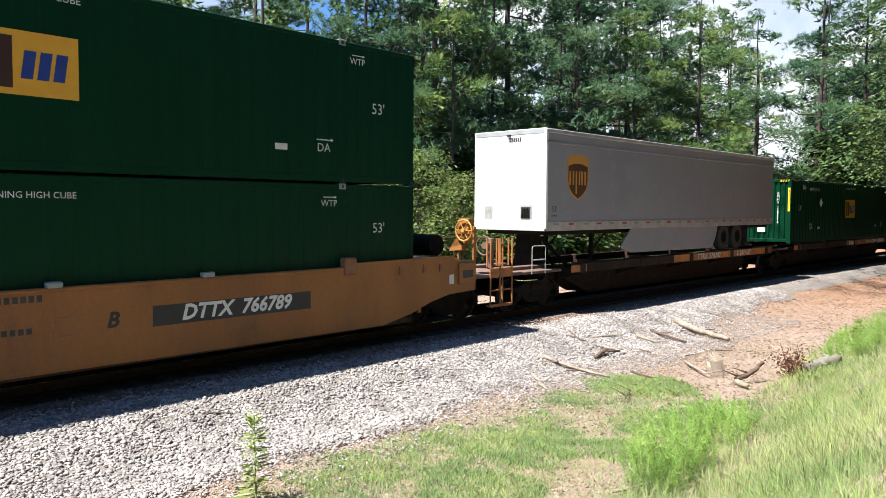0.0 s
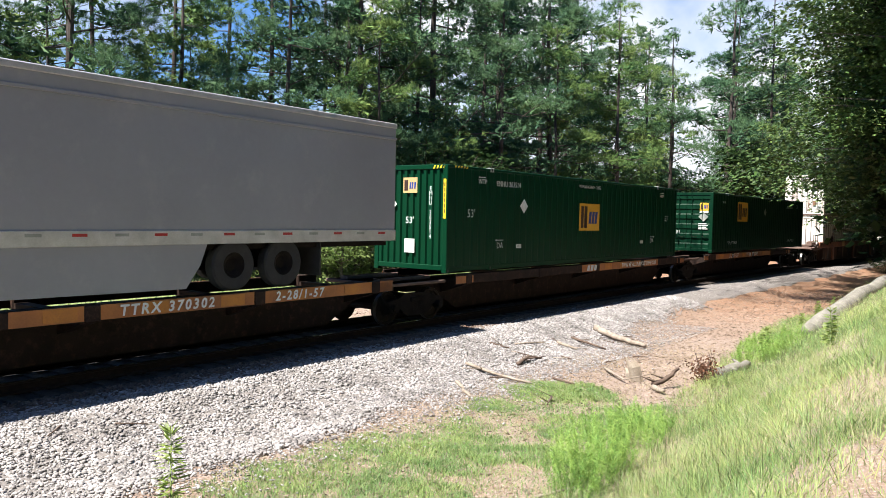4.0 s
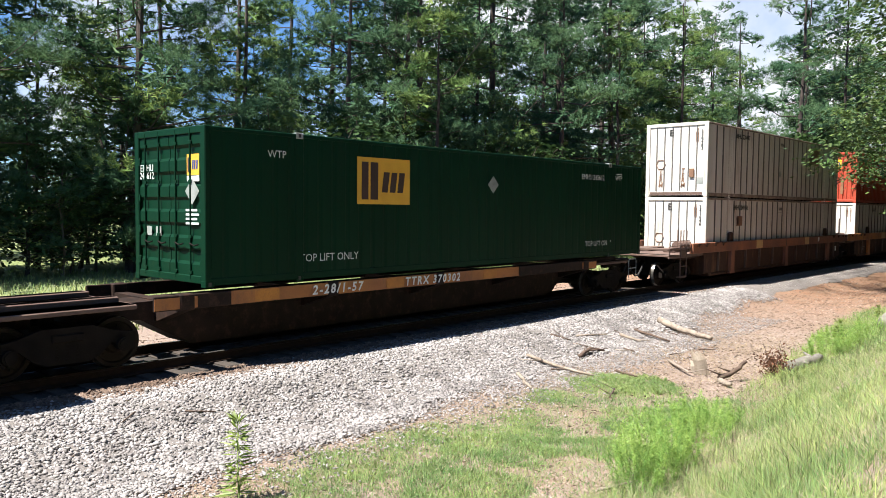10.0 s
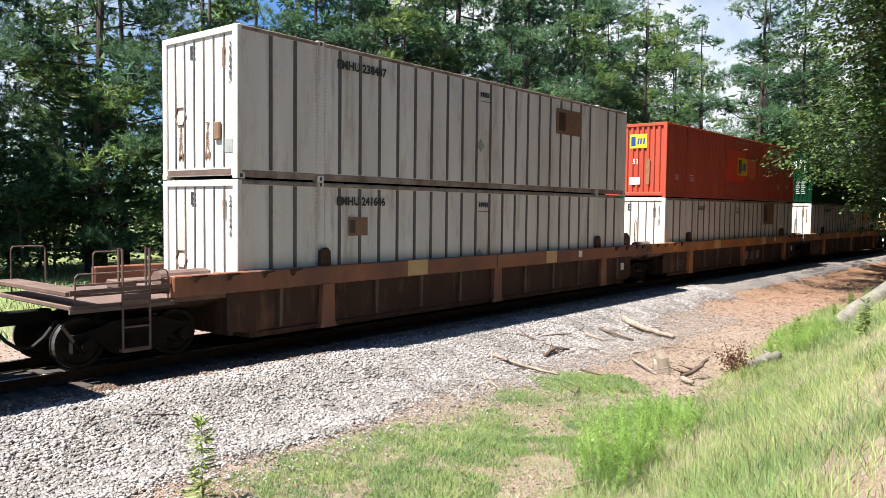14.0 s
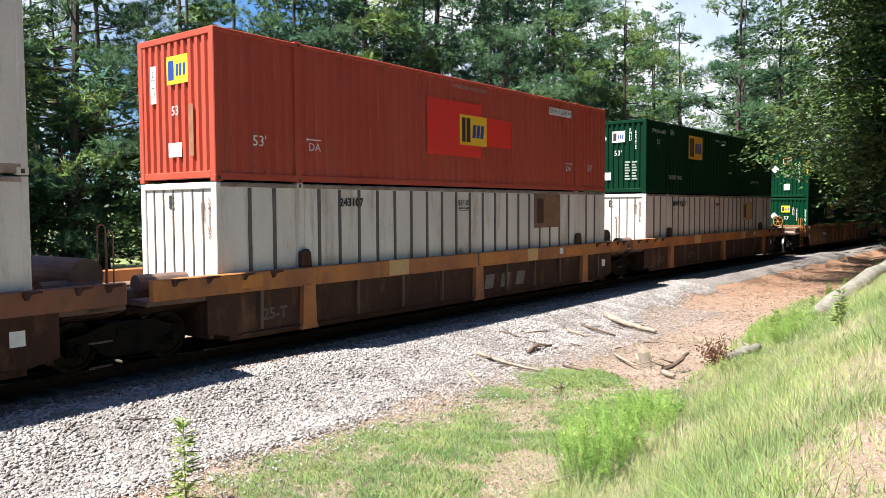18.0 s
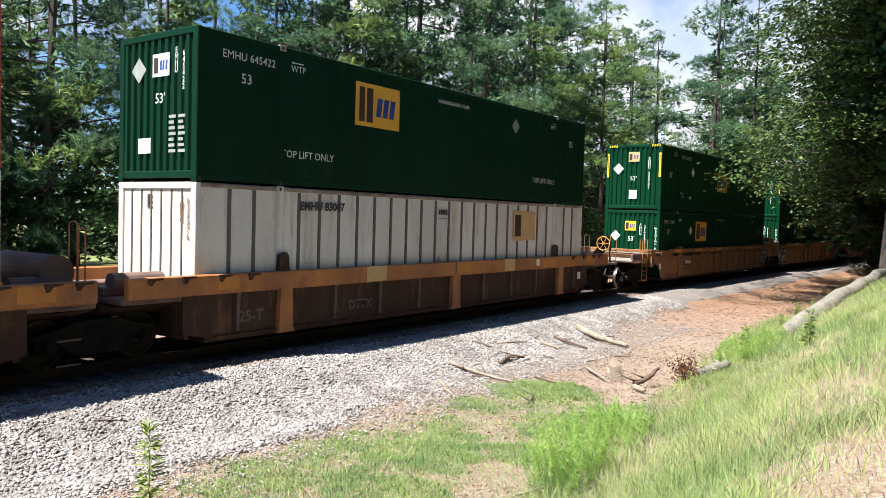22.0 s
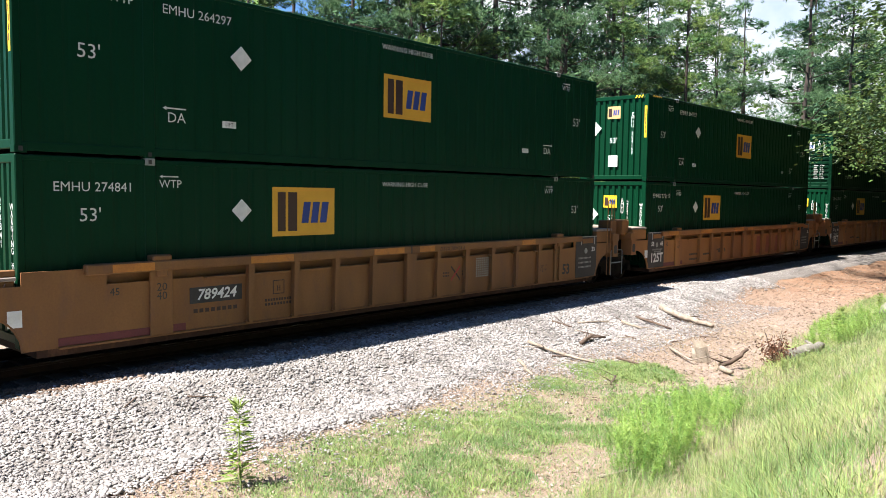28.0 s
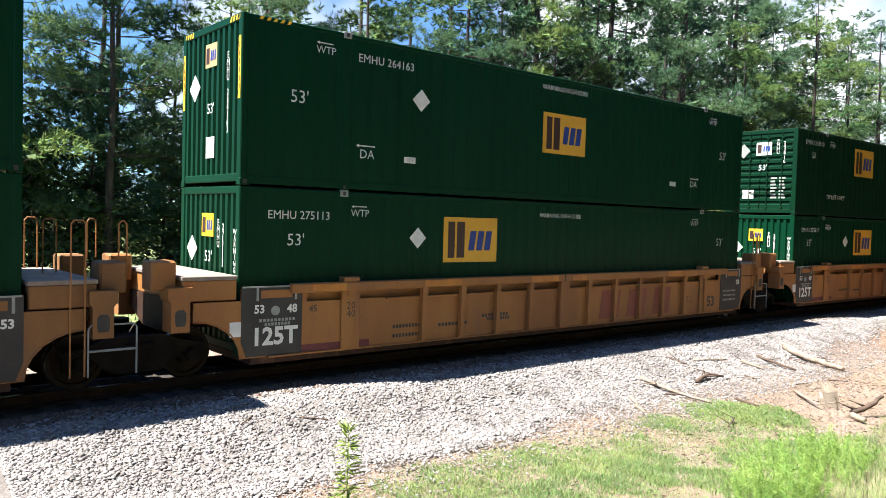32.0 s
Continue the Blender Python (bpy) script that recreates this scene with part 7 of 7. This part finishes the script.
# ---- trees ----
def limb_paths(r, h, lo, count, reach, rise):
    """Limbs leaving an upright trunk: a list of (start, end)."""
    out = []
    for i in range(count):
        f = lo + (1 - lo) * (i + r.uniform(0, 1)) / count
        z = h * f
        a = r.uniform(0, 6.283)
        ln = reach * (1.05 - 0.75 * ((f - lo) / (1 - lo)) ** 1.4) * r.uniform(0.55, 1.15)
        out.append((np.array([0, 0, z]), np.array([math.cos(a) * ln, math.sin(a) * ln, z + ln * rise * r.uniform(-0.3, 1.4)])))
    return out


def trunk_shape(r, h, rad, lean=0.2):
    s = Shape()
    pts, x, y = [], 0.0, 0.0
    for i in range(9):
        pts.append((x, y, h * i / 8 - 0.15))
        x += r.uniform(-lean, lean) * 0.5
        y += r.uniform(-lean, lean) * 0.5
    s.tube(pts, [rad * (1.25 if i == 0 else 1 - 0.105 * i) for i in range(9)], 9)
    return s, pts


def pine(seed, h, rad, lo, count, reach, tufts, needles, w):
    """A pine: bare trunk, crooked limbs, and soft pads of needle tufts at their ends."""
    r = random.Random(seed)
    q = np.random.RandomState(seed)
    t = thing("pine_tree", "tall pine with a bare dark trunk and open tufted crown", "tree", "pines behind the track")
    s, pts = trunk_shape(r, h, rad)
    for k in range(7):
        z = h * r.uniform(0.1, lo + 0.1)
        a, ln = r.uniform(0, 6.28), r.uniform(0.4, 1.6)
        e = (math.cos(a) * ln * 0.55, math.sin(a) * ln * 0.55, z + r.uniform(-0.15, 0.1))
        s.rod((0, 0, z), e, 0.028, 0.018, 4)
        s.rod(e, (math.cos(a + 0.4) * ln, math.sin(a + 0.4) * ln, e[2] + r.uniform(-0.3, 0.3)), 0.018, 0.007, 4)
    cs, ax = [], []
    for a, b in limb_paths(r, h, lo, count, reach, 0.32):
        i = min(7, int(a[2] / h * 8))
        off = np.array([pts[i][0], pts[i][1], 0])
        a, b = a + off, b + off
        m = (a + b) / 2 + np.array([r.uniform(-0.3, 0.3), r.uniform(-0.3, 0.3), r.uniform(-0.45, 0.05)])
        fat = 0.06 * (1.25 - a[2] / h) * (0.5 + 0.5 * rad / 0.2)
        s.rod(tuple(a), tuple(m), fat, fat * 0.65, 5)
        s.rod(tuple(m), tuple(b), fat * 0.65, fat * 0.22, 5)
        ln = np.linalg.norm(b - a)
        # pads of tufts: one at the tip, others on side twigs
        for k in range(2 + int(ln > 1.7) + int(ln > 3.0)):
            f = 1.0 if k == 0 else r.uniform(0.5, 0.95)
            p = m * (2 - f * 2) + b * (f * 2 - 1)
            e = p if k == 0 else p + np.array([r.uniform(-1, 1), r.uniform(-1, 1), r.uniform(0.0, 0.5)]) * (0.35 + 0.22 * ln)
            if k:
                s.rod(tuple(p), tuple(e), fat * 0.3, 0.01, 4)
            wide = r.uniform(0.5, 1.05) * (0.75 + 0.07 * ln)
            g = q.normal(0, 1, (tufts, 3)) * np.array([0.55, 0.55, 0.22]) * wide
            cs.append(e + g + np.array([0, 0, 0.12]))
            ax.append(g * 0.6 + np.array([0, 0, 0.35]))
    part("trunk", s, BARK, t, "dark scaly trunk with bare limbs")
    cs, ax = np.concatenate(cs), np.concatenate(ax)
    deep = cs[q.randint(0, len(cs), len(cs) // 4)] * np.array([0.72, 0.72, 1.0]) + q.normal(0, 0.22, (len(cs) // 4, 3)) - np.array([0, 0, 0.15])
    c = np.repeat(cs, needles, 0) + q.normal(0, 0.05, (len(cs) * needles, 3))
    d = np.repeat(ax, needles, 0) + q.normal(0, 0.55, (len(c), 3))
    d /= np.linalg.norm(d, axis=1)[:, None]
    ln = q.uniform(0.16, 0.34, len(c))
    side = np.cross(d, q.normal(size=d.shape))
    side /= np.linalg.norm(side, axis=1)[:, None]
    v = np.stack([c - side * w, c + side * w, c + d * ln[:, None]], 1).reshape(-1, 3)
    # thick shaded shoots near the limbs
    di = q.normal(0, 1, (len(deep) * 3, 3)) * np.array([1, 1, 0.5])
    di /= np.linalg.norm(di, axis=1)[:, None]
    si = np.cross(di, q.normal(size=di.shape))
    si /= np.linalg.norm(si, axis=1)[:, None]
    ci = np.repeat(deep, 3, 0)
    v = np.concatenate([v, np.stack([ci - si * 0.09, ci + si * 0.09, ci + di * 0.5], 1).reshape(-1, 3)])
    ob = new("crown", raw("crown", v, np.arange(len(v)).reshape(-1, 3), NEEDLE if seed % 2 else NEEDLE_B))
    ob.parent = t
    return t


def flat_leaves(c, d, length, width, q, tilt):
    """Leaves lying about level, each a folded pair of triangles."""
    n = len(c)
    up = q.normal(size=(n, 3)) * tilt + np.array([0, 0, 1.0])
    side = np.cross(d, up)
    side /= np.linalg.norm(side, axis=1)[:, None] + 1e-9
    tip = c + d * length[:, None]
    tip[:, 2] -= 0.25 * length
    mid = c * 0.55 + tip * 0.45
    mid[:, 2] += 0.06 * length
    v = np.stack([c, mid - side * (width / 2)[:, None], tip, mid + side * (width / 2)[:, None]], 1).reshape(-1, 3)
    f = (np.array([(0, 1, 2), (0, 2, 3)])[None] + 4 * np.arange(n)[:, None, None]).reshape(-1, 3)
    return v, f


def broad(seed, h, rad, lo, count, reach, leaves, size, material, label, name="broadleaf_tree", group="broadleaf trees", sprays=6, core=0, rise=0.3, flat=0.28):
    """A broadleaf tree or bush: forked limbs that end in level sprays of leaves; core: large leaves deep inside."""
    r = random.Random(seed)
    q = np.random.RandomState(seed)
    t = thing(name, label, "tree" if name.endswith("tree") else "bush", group)
    s, pts = trunk_shape(r, h * 0.9, rad, 0.35)
    cs, inner = [], []
    for a, b in limb_paths(r, h, lo, count, reach, rise):
        a[2] *= 0.85
        m = (a + b) / 2 + np.array([0, 0, 0.25])
        s.rod(tuple(a), tuple(m), rad * 0.28, rad * 0.16, 4)
        s.rod(tuple(m), tuple(b), rad * 0.16, rad * 0.05, 4)
        for k in range(sprays):
            f = 0.35 + 0.75 * r.uniform(0, 1) ** 0.7
            tip = a * (1 - f) + b * f + q.normal(0, 0.13 * reach, 3) * np.array([1, 1, 0.6])
            cs.append(tip)
            inner.append(a * (1 - f * 0.7) + b * f * 0.7)
    part("trunk", s, BARK_GREY, t, "grey trunk with forked limbs")
    cs, inner = np.array(cs), np.array(inner)
    per = max(3, leaves // len(cs))
    wide = np.repeat((0.06 * reach + 0.16) * q.uniform(0.6, 1.4, len(cs)), per)[:, None]
    g = q.normal(0, 1, (len(cs) * per, 3)) * np.array([1.0, 1.0, flat]) * wide
    c = np.repeat(cs, per, 0) + g
    c[:, 2] -= 0.25 * np.linalg.norm(g[:, :2], axis=1)
    d = g * np.array([1, 1, 0]) / wide + q.normal(size=c.shape) * np.array([0.6, 0.6, 0.25])
    d /= np.linalg.norm(d, axis=1)[:, None]
    v, f = flat_leaves(c, d, size * q.uniform(0.7, 1.35, len(c)), size * 0.68 * q.uniform(0.7, 1.2, len(c)), q, 0.55)
    if core:
        k = q.randint(0, len(inner), core)
        ci = inner[k] * np.array([0.75, 0.75, 1.0]) + q.normal(0, 0.04 * reach, (core, 3))
        di = q.normal(size=(core, 3))
        di /= np.linalg.norm(di, axis=1)[:, None]
        v2, f2 = leaf_quads(ci, di, q.uniform(0.35, 0.6, core) * min(1.0, reach / 4), q.uniform(0.25, 0.45, core) * min(1.0, reach / 4), q)
        f = np.concatenate([f, f2 + len(v)])
        v = np.concatenate([v, v2])
    ob = new("crown", raw("crown", v, f, material))
    ob.parent = t
    return t


def planted(src, spots, seed, keep_first=True):
    """Stand the tree and its copies at (x, y, scale)."""
    r = random.Random(seed)
    for k, (x, y, sc) in enumerate(spots):
        m = pose(x, y, float(ground_z(x, y)) - 0.1, 0, 0, r.uniform(0, 360)) @ Matrix.Diagonal((sc, sc, sc, 1))
        if k == 0:
            src.matrix_basis = m
        else:
            copy_thing(src, m)


FRONT = [pine(51, 19, 0.2, 0.2, 24, 4.2, 16, 25, 0.011), pine(52, 21, 0.24, 0.24, 24, 4.6, 16, 25, 0.011), pine(53, 17, 0.17, 0.16, 24, 3.6, 16, 25, 0.011), pine(54, 20, 0.21, 0.27, 23, 4.6, 16, 25, 0.011)]
PINES = [pine(41, 20, 0.2, 0.16, 24, 4.6, 11, 14, 0.028), pine(42, 22, 0.23, 0.2, 24, 5.0, 11, 14, 0.028), pine(43, 18, 0.17, 0.12, 24, 4.2, 11, 14, 0.028), pine(45, 15, 0.13, 0.08, 26, 3.8, 11, 14, 0.028),
         pine(46, 27, 0.25, 0.12, 38, 5.6, 11, 12, 0.034), pine(48, 24, 0.22, 0.1, 36, 5.2, 11, 12, 0.034)]
YOUNG = pine(56, 8.5, 0.1, 0.08, 30, 2.6, 14, 26, 0.012)
planted(YOUNG, [(-36.0, 1.0, 1.0), (-36.5, 6.0, 1.1), (-37, 10.8, 1.2), (-36.5, 13.6, 0.95), (-36, 18.0, 1.15), (-32, 23.6, 1.05), (-32, 29.5, 1.1), (-31, 37, 1.0), (-31.5, 43, 1.1), (-31, 48, 1.0)], 12)
rt = random.Random(9)
spots = [[(-41.0, 3.0, 1.0)], [(-40.0, 12.5, 1.0)], [(-42.0, 21.0, 1.0)], [(-40.5, 29.0, 1.0)], [], []]
# the front row, then ranks behind
FRONT_AT = [(-30, 2.5), (-29.5, 9.0), (-33.5, 12.9), (-29.8, 15.2), (-33, 18.3), (-29.5, 20.3), (-28.6, 25.7), (-33.5, 25.5), (-29.5, 33.2), (-34, 35.0), (-32, 40.3), (-29, 45.5),
            (-33, 50), (-29, 54), (-32, 59), (-27.5, 62), (-30, 68), (-26.5, 72), (-28.5, 78), (-24.5, 83), (-26, 90), (-22, 97)]
fs = [[] for _ in FRONT]
for k, (x, y) in enumerate(FRONT_AT):
    if y < 30:
        x, y = x * 1.2, y * 1.2
    fs[(k * 3 + k // 4) % 4].append((x, y, rt.uniform(0.88, 1.12) * (1.2 if y > 38 else 1.0)))
for src, sp in zip(FRONT, fs):
    planted(src, sp, 8)
for row, (x0, step, y0, y1) in enumerate(((-34.5, 9.0, 36, 62), (-38, 7.2, 0, 120), (-45, 9.5, 45, 150), (-55, 15.0, 10, 170), (-69, 12.0, 70, 200))):
    y = y0
    while y < y1:
        yy = y + rt.uniform(-1.6, 1.6)
        x = x0 + rt.uniform(-2.2, 2.2) + BEND * yy * yy * 0.75
        lane = math.degrees(math.atan2(-x, yy))
        if yy > 55 and 16.0 < lane < 21.5:
            y += step * 0.8
            continue
        spots[rt.choice((0, 1, 2, 3)) if yy < 30 else rt.choice((4, 5, 5))].append((x, yy, rt.uniform(0.85, 1.15)))
        y += step * (0.9 if yy > 40 else 1.0) * rt.uniform(0.7, 1.35)
for y in np.arange(82, 190, 5.5):
    for back in (10.5, 17.0):
        yy = float(y) + rt.uniform(-2, 2)
        x = float(centre_line(yy)) - back - rt.uniform(0, 4)
        if not 16.0 < math.degrees(math.atan2(-x, yy)) < 21.5:
            spots[rt.choice((3, 4, 5))].append((x, yy, rt.uniform(0.7, 0.95)))
for src, sp in zip(PINES, spots):
    planted(src, sp, 3)
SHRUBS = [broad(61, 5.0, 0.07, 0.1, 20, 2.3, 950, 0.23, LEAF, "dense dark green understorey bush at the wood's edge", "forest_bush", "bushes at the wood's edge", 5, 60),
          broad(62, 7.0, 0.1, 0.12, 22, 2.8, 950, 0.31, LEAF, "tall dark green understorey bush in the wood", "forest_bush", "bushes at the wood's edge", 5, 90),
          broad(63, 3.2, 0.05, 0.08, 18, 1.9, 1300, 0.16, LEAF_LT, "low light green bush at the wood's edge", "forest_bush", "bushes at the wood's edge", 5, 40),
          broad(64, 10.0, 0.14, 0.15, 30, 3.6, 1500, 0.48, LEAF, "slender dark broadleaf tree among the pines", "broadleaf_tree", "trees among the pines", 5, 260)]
sp = [[] for _ in SHRUBS]
for x0, step, y0, y1, kinds in ((-28.4, 2.8, 4, 62, (0, 0, 2)), (-30.0, 3.2, 4, 95, (0, 2, 0, 2)), (-34, 3.2, 2, 110, (0, 1, 0)), (-41, 4.6, 0, 130, (1, 0, 1)), (-50, 4.5, -5, 45, (1, 0)), (-58, 4.5, -10, 45, (1, 1, 3)), (-50, 4.5, 45, 160, (1, 3, 3)), (-62, 5, 40, 200, (3, 3, 1)), (-24, 3.5, 78, 190, (1, 3, 0))):
    y = y0
    while y < y1:
        yy = y + rt.uniform(-1, 1)
        back = 7.5 * float(smooth((23.0 - yy) / 5)) if x0 > -36 else 0.0
        sp[rt.choice(kinds)].append((x0 - back + rt.uniform(-1.4, 1.4) + BEND * yy * yy * 0.75, yy, rt.uniform(0.75, 1.25)))
        y += step * rt.uniform(0.7, 1.3)
for src, s in zip(SHRUBS, sp):
    planted(src, s, 4)
# the trees and bushes of the bank, with unseen rows added behind the camera
BIG = broad(71, 20, 0.34, 0.16, 130, 6.8, 110000, 0.19, LEAF_BIG, "large broadleaf tree overhanging the track", "broadleaf_tree", "trees on the bank", 5, 36000, rise=-0.04, flat=0.34)
planted(BIG, [(-1.0, 35.2, 1.0), (-1.8, 40.5, 1.15), (-2.6, 48.0, 1.1)], 5)
TALL = broad(76, 23, 0.4, 0.56, 34, 13.5, 70000, 0.14, LEAF, "tall broadleaf tree on the bank shading the clay", "broadleaf_tree", "trees on the bank", 5, 600, rise=0.08, flat=0.2)
planted(TALL, [(-2.3, 28.5, 1.0)], 2)
FARBIG = broad(73, 20, 0.32, 0.06, 90, 7.0, 4200, 0.6, LEAF, "large dark broadleaf tree of the bank and of unseen sky-blocking rows", "broadleaf_tree", "trees on the bank", 5, 1500, rise=0.15)
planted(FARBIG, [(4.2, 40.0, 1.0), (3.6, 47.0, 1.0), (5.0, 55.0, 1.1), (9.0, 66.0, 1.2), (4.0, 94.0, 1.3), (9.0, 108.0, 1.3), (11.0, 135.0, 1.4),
                 # x 15 and beyond: unseen trees added to keep skylight off the shaded sides
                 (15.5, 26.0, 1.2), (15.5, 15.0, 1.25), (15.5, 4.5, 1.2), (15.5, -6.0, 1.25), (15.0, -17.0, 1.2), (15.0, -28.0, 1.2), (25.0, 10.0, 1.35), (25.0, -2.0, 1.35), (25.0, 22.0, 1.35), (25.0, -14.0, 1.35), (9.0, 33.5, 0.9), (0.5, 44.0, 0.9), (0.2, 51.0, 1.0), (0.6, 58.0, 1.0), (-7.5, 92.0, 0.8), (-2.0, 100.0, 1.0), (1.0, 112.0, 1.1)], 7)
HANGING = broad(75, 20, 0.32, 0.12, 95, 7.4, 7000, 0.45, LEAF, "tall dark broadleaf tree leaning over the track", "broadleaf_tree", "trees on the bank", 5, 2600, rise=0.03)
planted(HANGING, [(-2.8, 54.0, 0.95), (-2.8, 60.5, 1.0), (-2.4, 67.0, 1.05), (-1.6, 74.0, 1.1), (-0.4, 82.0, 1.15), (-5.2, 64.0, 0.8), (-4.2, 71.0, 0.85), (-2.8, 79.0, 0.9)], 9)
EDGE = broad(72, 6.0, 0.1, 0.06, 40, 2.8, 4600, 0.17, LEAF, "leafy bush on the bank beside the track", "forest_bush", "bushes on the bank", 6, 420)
planted(EDGE, [(-2.4, 38.0, 0.5), (-3.2, 43.0, 0.7), (-3.8, 48.5, 0.8), (-4.6, 54.0, 0.9), (-5.6, 59.0, 1.0), (-6.2, 63.5, 1.1), (-6.0, 68.0, 1.2), (-5.4, 73.0, 1.2), (-4.4, 79.0, 1.3), (-0.8, 84.0, 1.3), (2.5, 100.0, 1.5), (6.0, 120.0, 1.8),
               (-0.6, 33.5, 0.6), (-1.4, 40.0, 0.9), (0.5, 37.5, 0.9)], 6)
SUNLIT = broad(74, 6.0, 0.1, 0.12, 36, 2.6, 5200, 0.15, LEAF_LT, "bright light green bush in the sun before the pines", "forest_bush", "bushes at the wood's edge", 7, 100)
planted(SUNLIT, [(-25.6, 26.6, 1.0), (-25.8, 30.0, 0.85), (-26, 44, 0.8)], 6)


# ---- the train's make-up ----
load_of(0, green_container("263381", "bottom", "dark green ribbed container low in a tan well car"), 0.35)
load_of(0, green_container("264020", "top", "dark green container stacked on another, above a tan car"), 3.252)
load_of(1, trailer(), 0.0)
put(hitch(), PLACE[1] + 0.9)
load_of(2, green_container("263514", "top", "green container with yellow strips riding on a spine car"), 1.24)
load_of(3, top_lift_container("245612", "doors", "green container with its double doors facing forward", 4.36, 3), 1.257)
load_of(4, white_container("EMHU 241646", "rust-streaked white container low in a brown well car", 3.15, 1.96, 0.58, 0.4, BROWN_FILM, 3.25, "EMHU 241646", True), 0.35)
load_of(4, white_container("EMHU 238487", "white container with brown rust marks, stacked on another white one", 12.2, 2.16, 1.52, 0.76, BROWN_FILM, 3.25, "EMHU 238487", True), 3.252)
load_of(5, white_container("243107", "clean white container with grey seams below a red one", 12.16, 2.27, 1.54, 1.04, BROWN_FILM, 3.56, "EMHU 243107"), 0.35)
load_of(5, red_container(), 3.252)
load_of(6, white_container("EMHU 83007", "white container with grey seams below a green one", 12.1, 2.15, 1.35, 0.92, TANFILM, 3.29, "EMHU 830076"), 0.35)
load_of(6, top_lift_container("645422", "ribs", "green container with a yellow panel, stacked on a white one", 5.07, 6), 3.252)
load_of(7, green_container("274841", "bottom", "green container low in a brown ribbed well car"), 0.35)
load_of(7, green_container("264297", "top", "green container with yellow strips, stacked on a green one"), 3.252)
load_of(8, green_container("275113", "bottom", "green container low in a tan well car"), 0.35)
load_of(8, green_container("264163", "top", "green container with a white placard, stacked on a green one"), 3.252)
load_of(9, green_container("275310", "bottom", "green container low in the last tan well car"), 0.35)
load_of(9, top_lift_container("243910", "slats", "green container with slatted doors, stacked on a green one", 5.07, 6), 3.252)
load_of(0, well_smooth("smooth tan well car with a black number board"), 0.0)
load_of(1, spine_car("dark spine car under the grey trailer, orange stripe", -0.1, 17.5, (7.4, 16.2), "TTRX 370302", "2-28/1-57", first=True), 0.0)
load_of(2, spine_car("dark spine car with faded orange stripe under a green container", -0.9, 18.4, (7.6, 14.2), "", "TWIN 48' ALL PURPOSE SPINE CAR"), 0.0)
load_of(3, spine_car("dark spine car, orange stripe with pale numbers", -2.28, 14.6, (0.5, 9.5), "TTRX 370302", "2-28/1-57", last=True), 0.0)
load_of(4, well_posts("dark", "brown well car with an end platform and handrails", "", "platform", "joint"), 0.0)
load_of(5, well_posts("", "brown well car with faded orange chord and broad posts", "", "", "joint"), 0.0)
load_of(6, well_posts("", "brown well car with a yellow brake wheel at its end", "DTTX", "", "brake"), 0.0)
load_of(7, well_ribs("brown ribbed well car with an end platform", mat("oxide brown ribbed paint", (0.235, 0.106, 0.03), (0.165, 0.073, 0.023), 1.2, 0.65, bump=0.12, bscale=28, fine=0.18, streak=0.3, stain=(0.12, 0.06, 0.045), stain_amount=0.6), "789424", "rear", "platform", "joint", []), 0.0)
load_of(8, well_ribs("tan ribbed well car with black end panels", TAN, "", True, "", "joint", [(3.5, 0.66, 0.7), (3.5, 0.48, 0.7), (4.7, 0.62, 0.8), (5.9, 0.74, 0.8), (6.0, 0.66, 0.7), (8.3, 1.46, 1.0)]), 0.0)
load_of(9, well_ribs("tan ribbed well car with black end panels", TAN, "", True, "", "", [(3.5, 0.66, 0.7), (4.7, 0.62, 0.8)]), 0.0)


# ---- what moves ----
def run_at(t):
    for (a, p), (b, q) in zip(RUN, RUN[1:]):
        if t <= b:
            return p + (q - p) * (t - a) / (b - a)
    return RUN[-1][1]


def motions():
    for ob, place, z in MOVING:
        walk(ob, [(t, on_track(place + run, 0.0, z)) for t, run in RUN])
    # each wheelset turns as it rolls; a step is well under a quarter turn
    for w, y in WHEELSETS:
        walk(w, [(k / 8, pose(0, y, WHEEL_R) @ Matrix.Rotation(-run_at(k / 8) / WHEEL_R, 4, "X").inverted()) for k in range(257)])


motions()
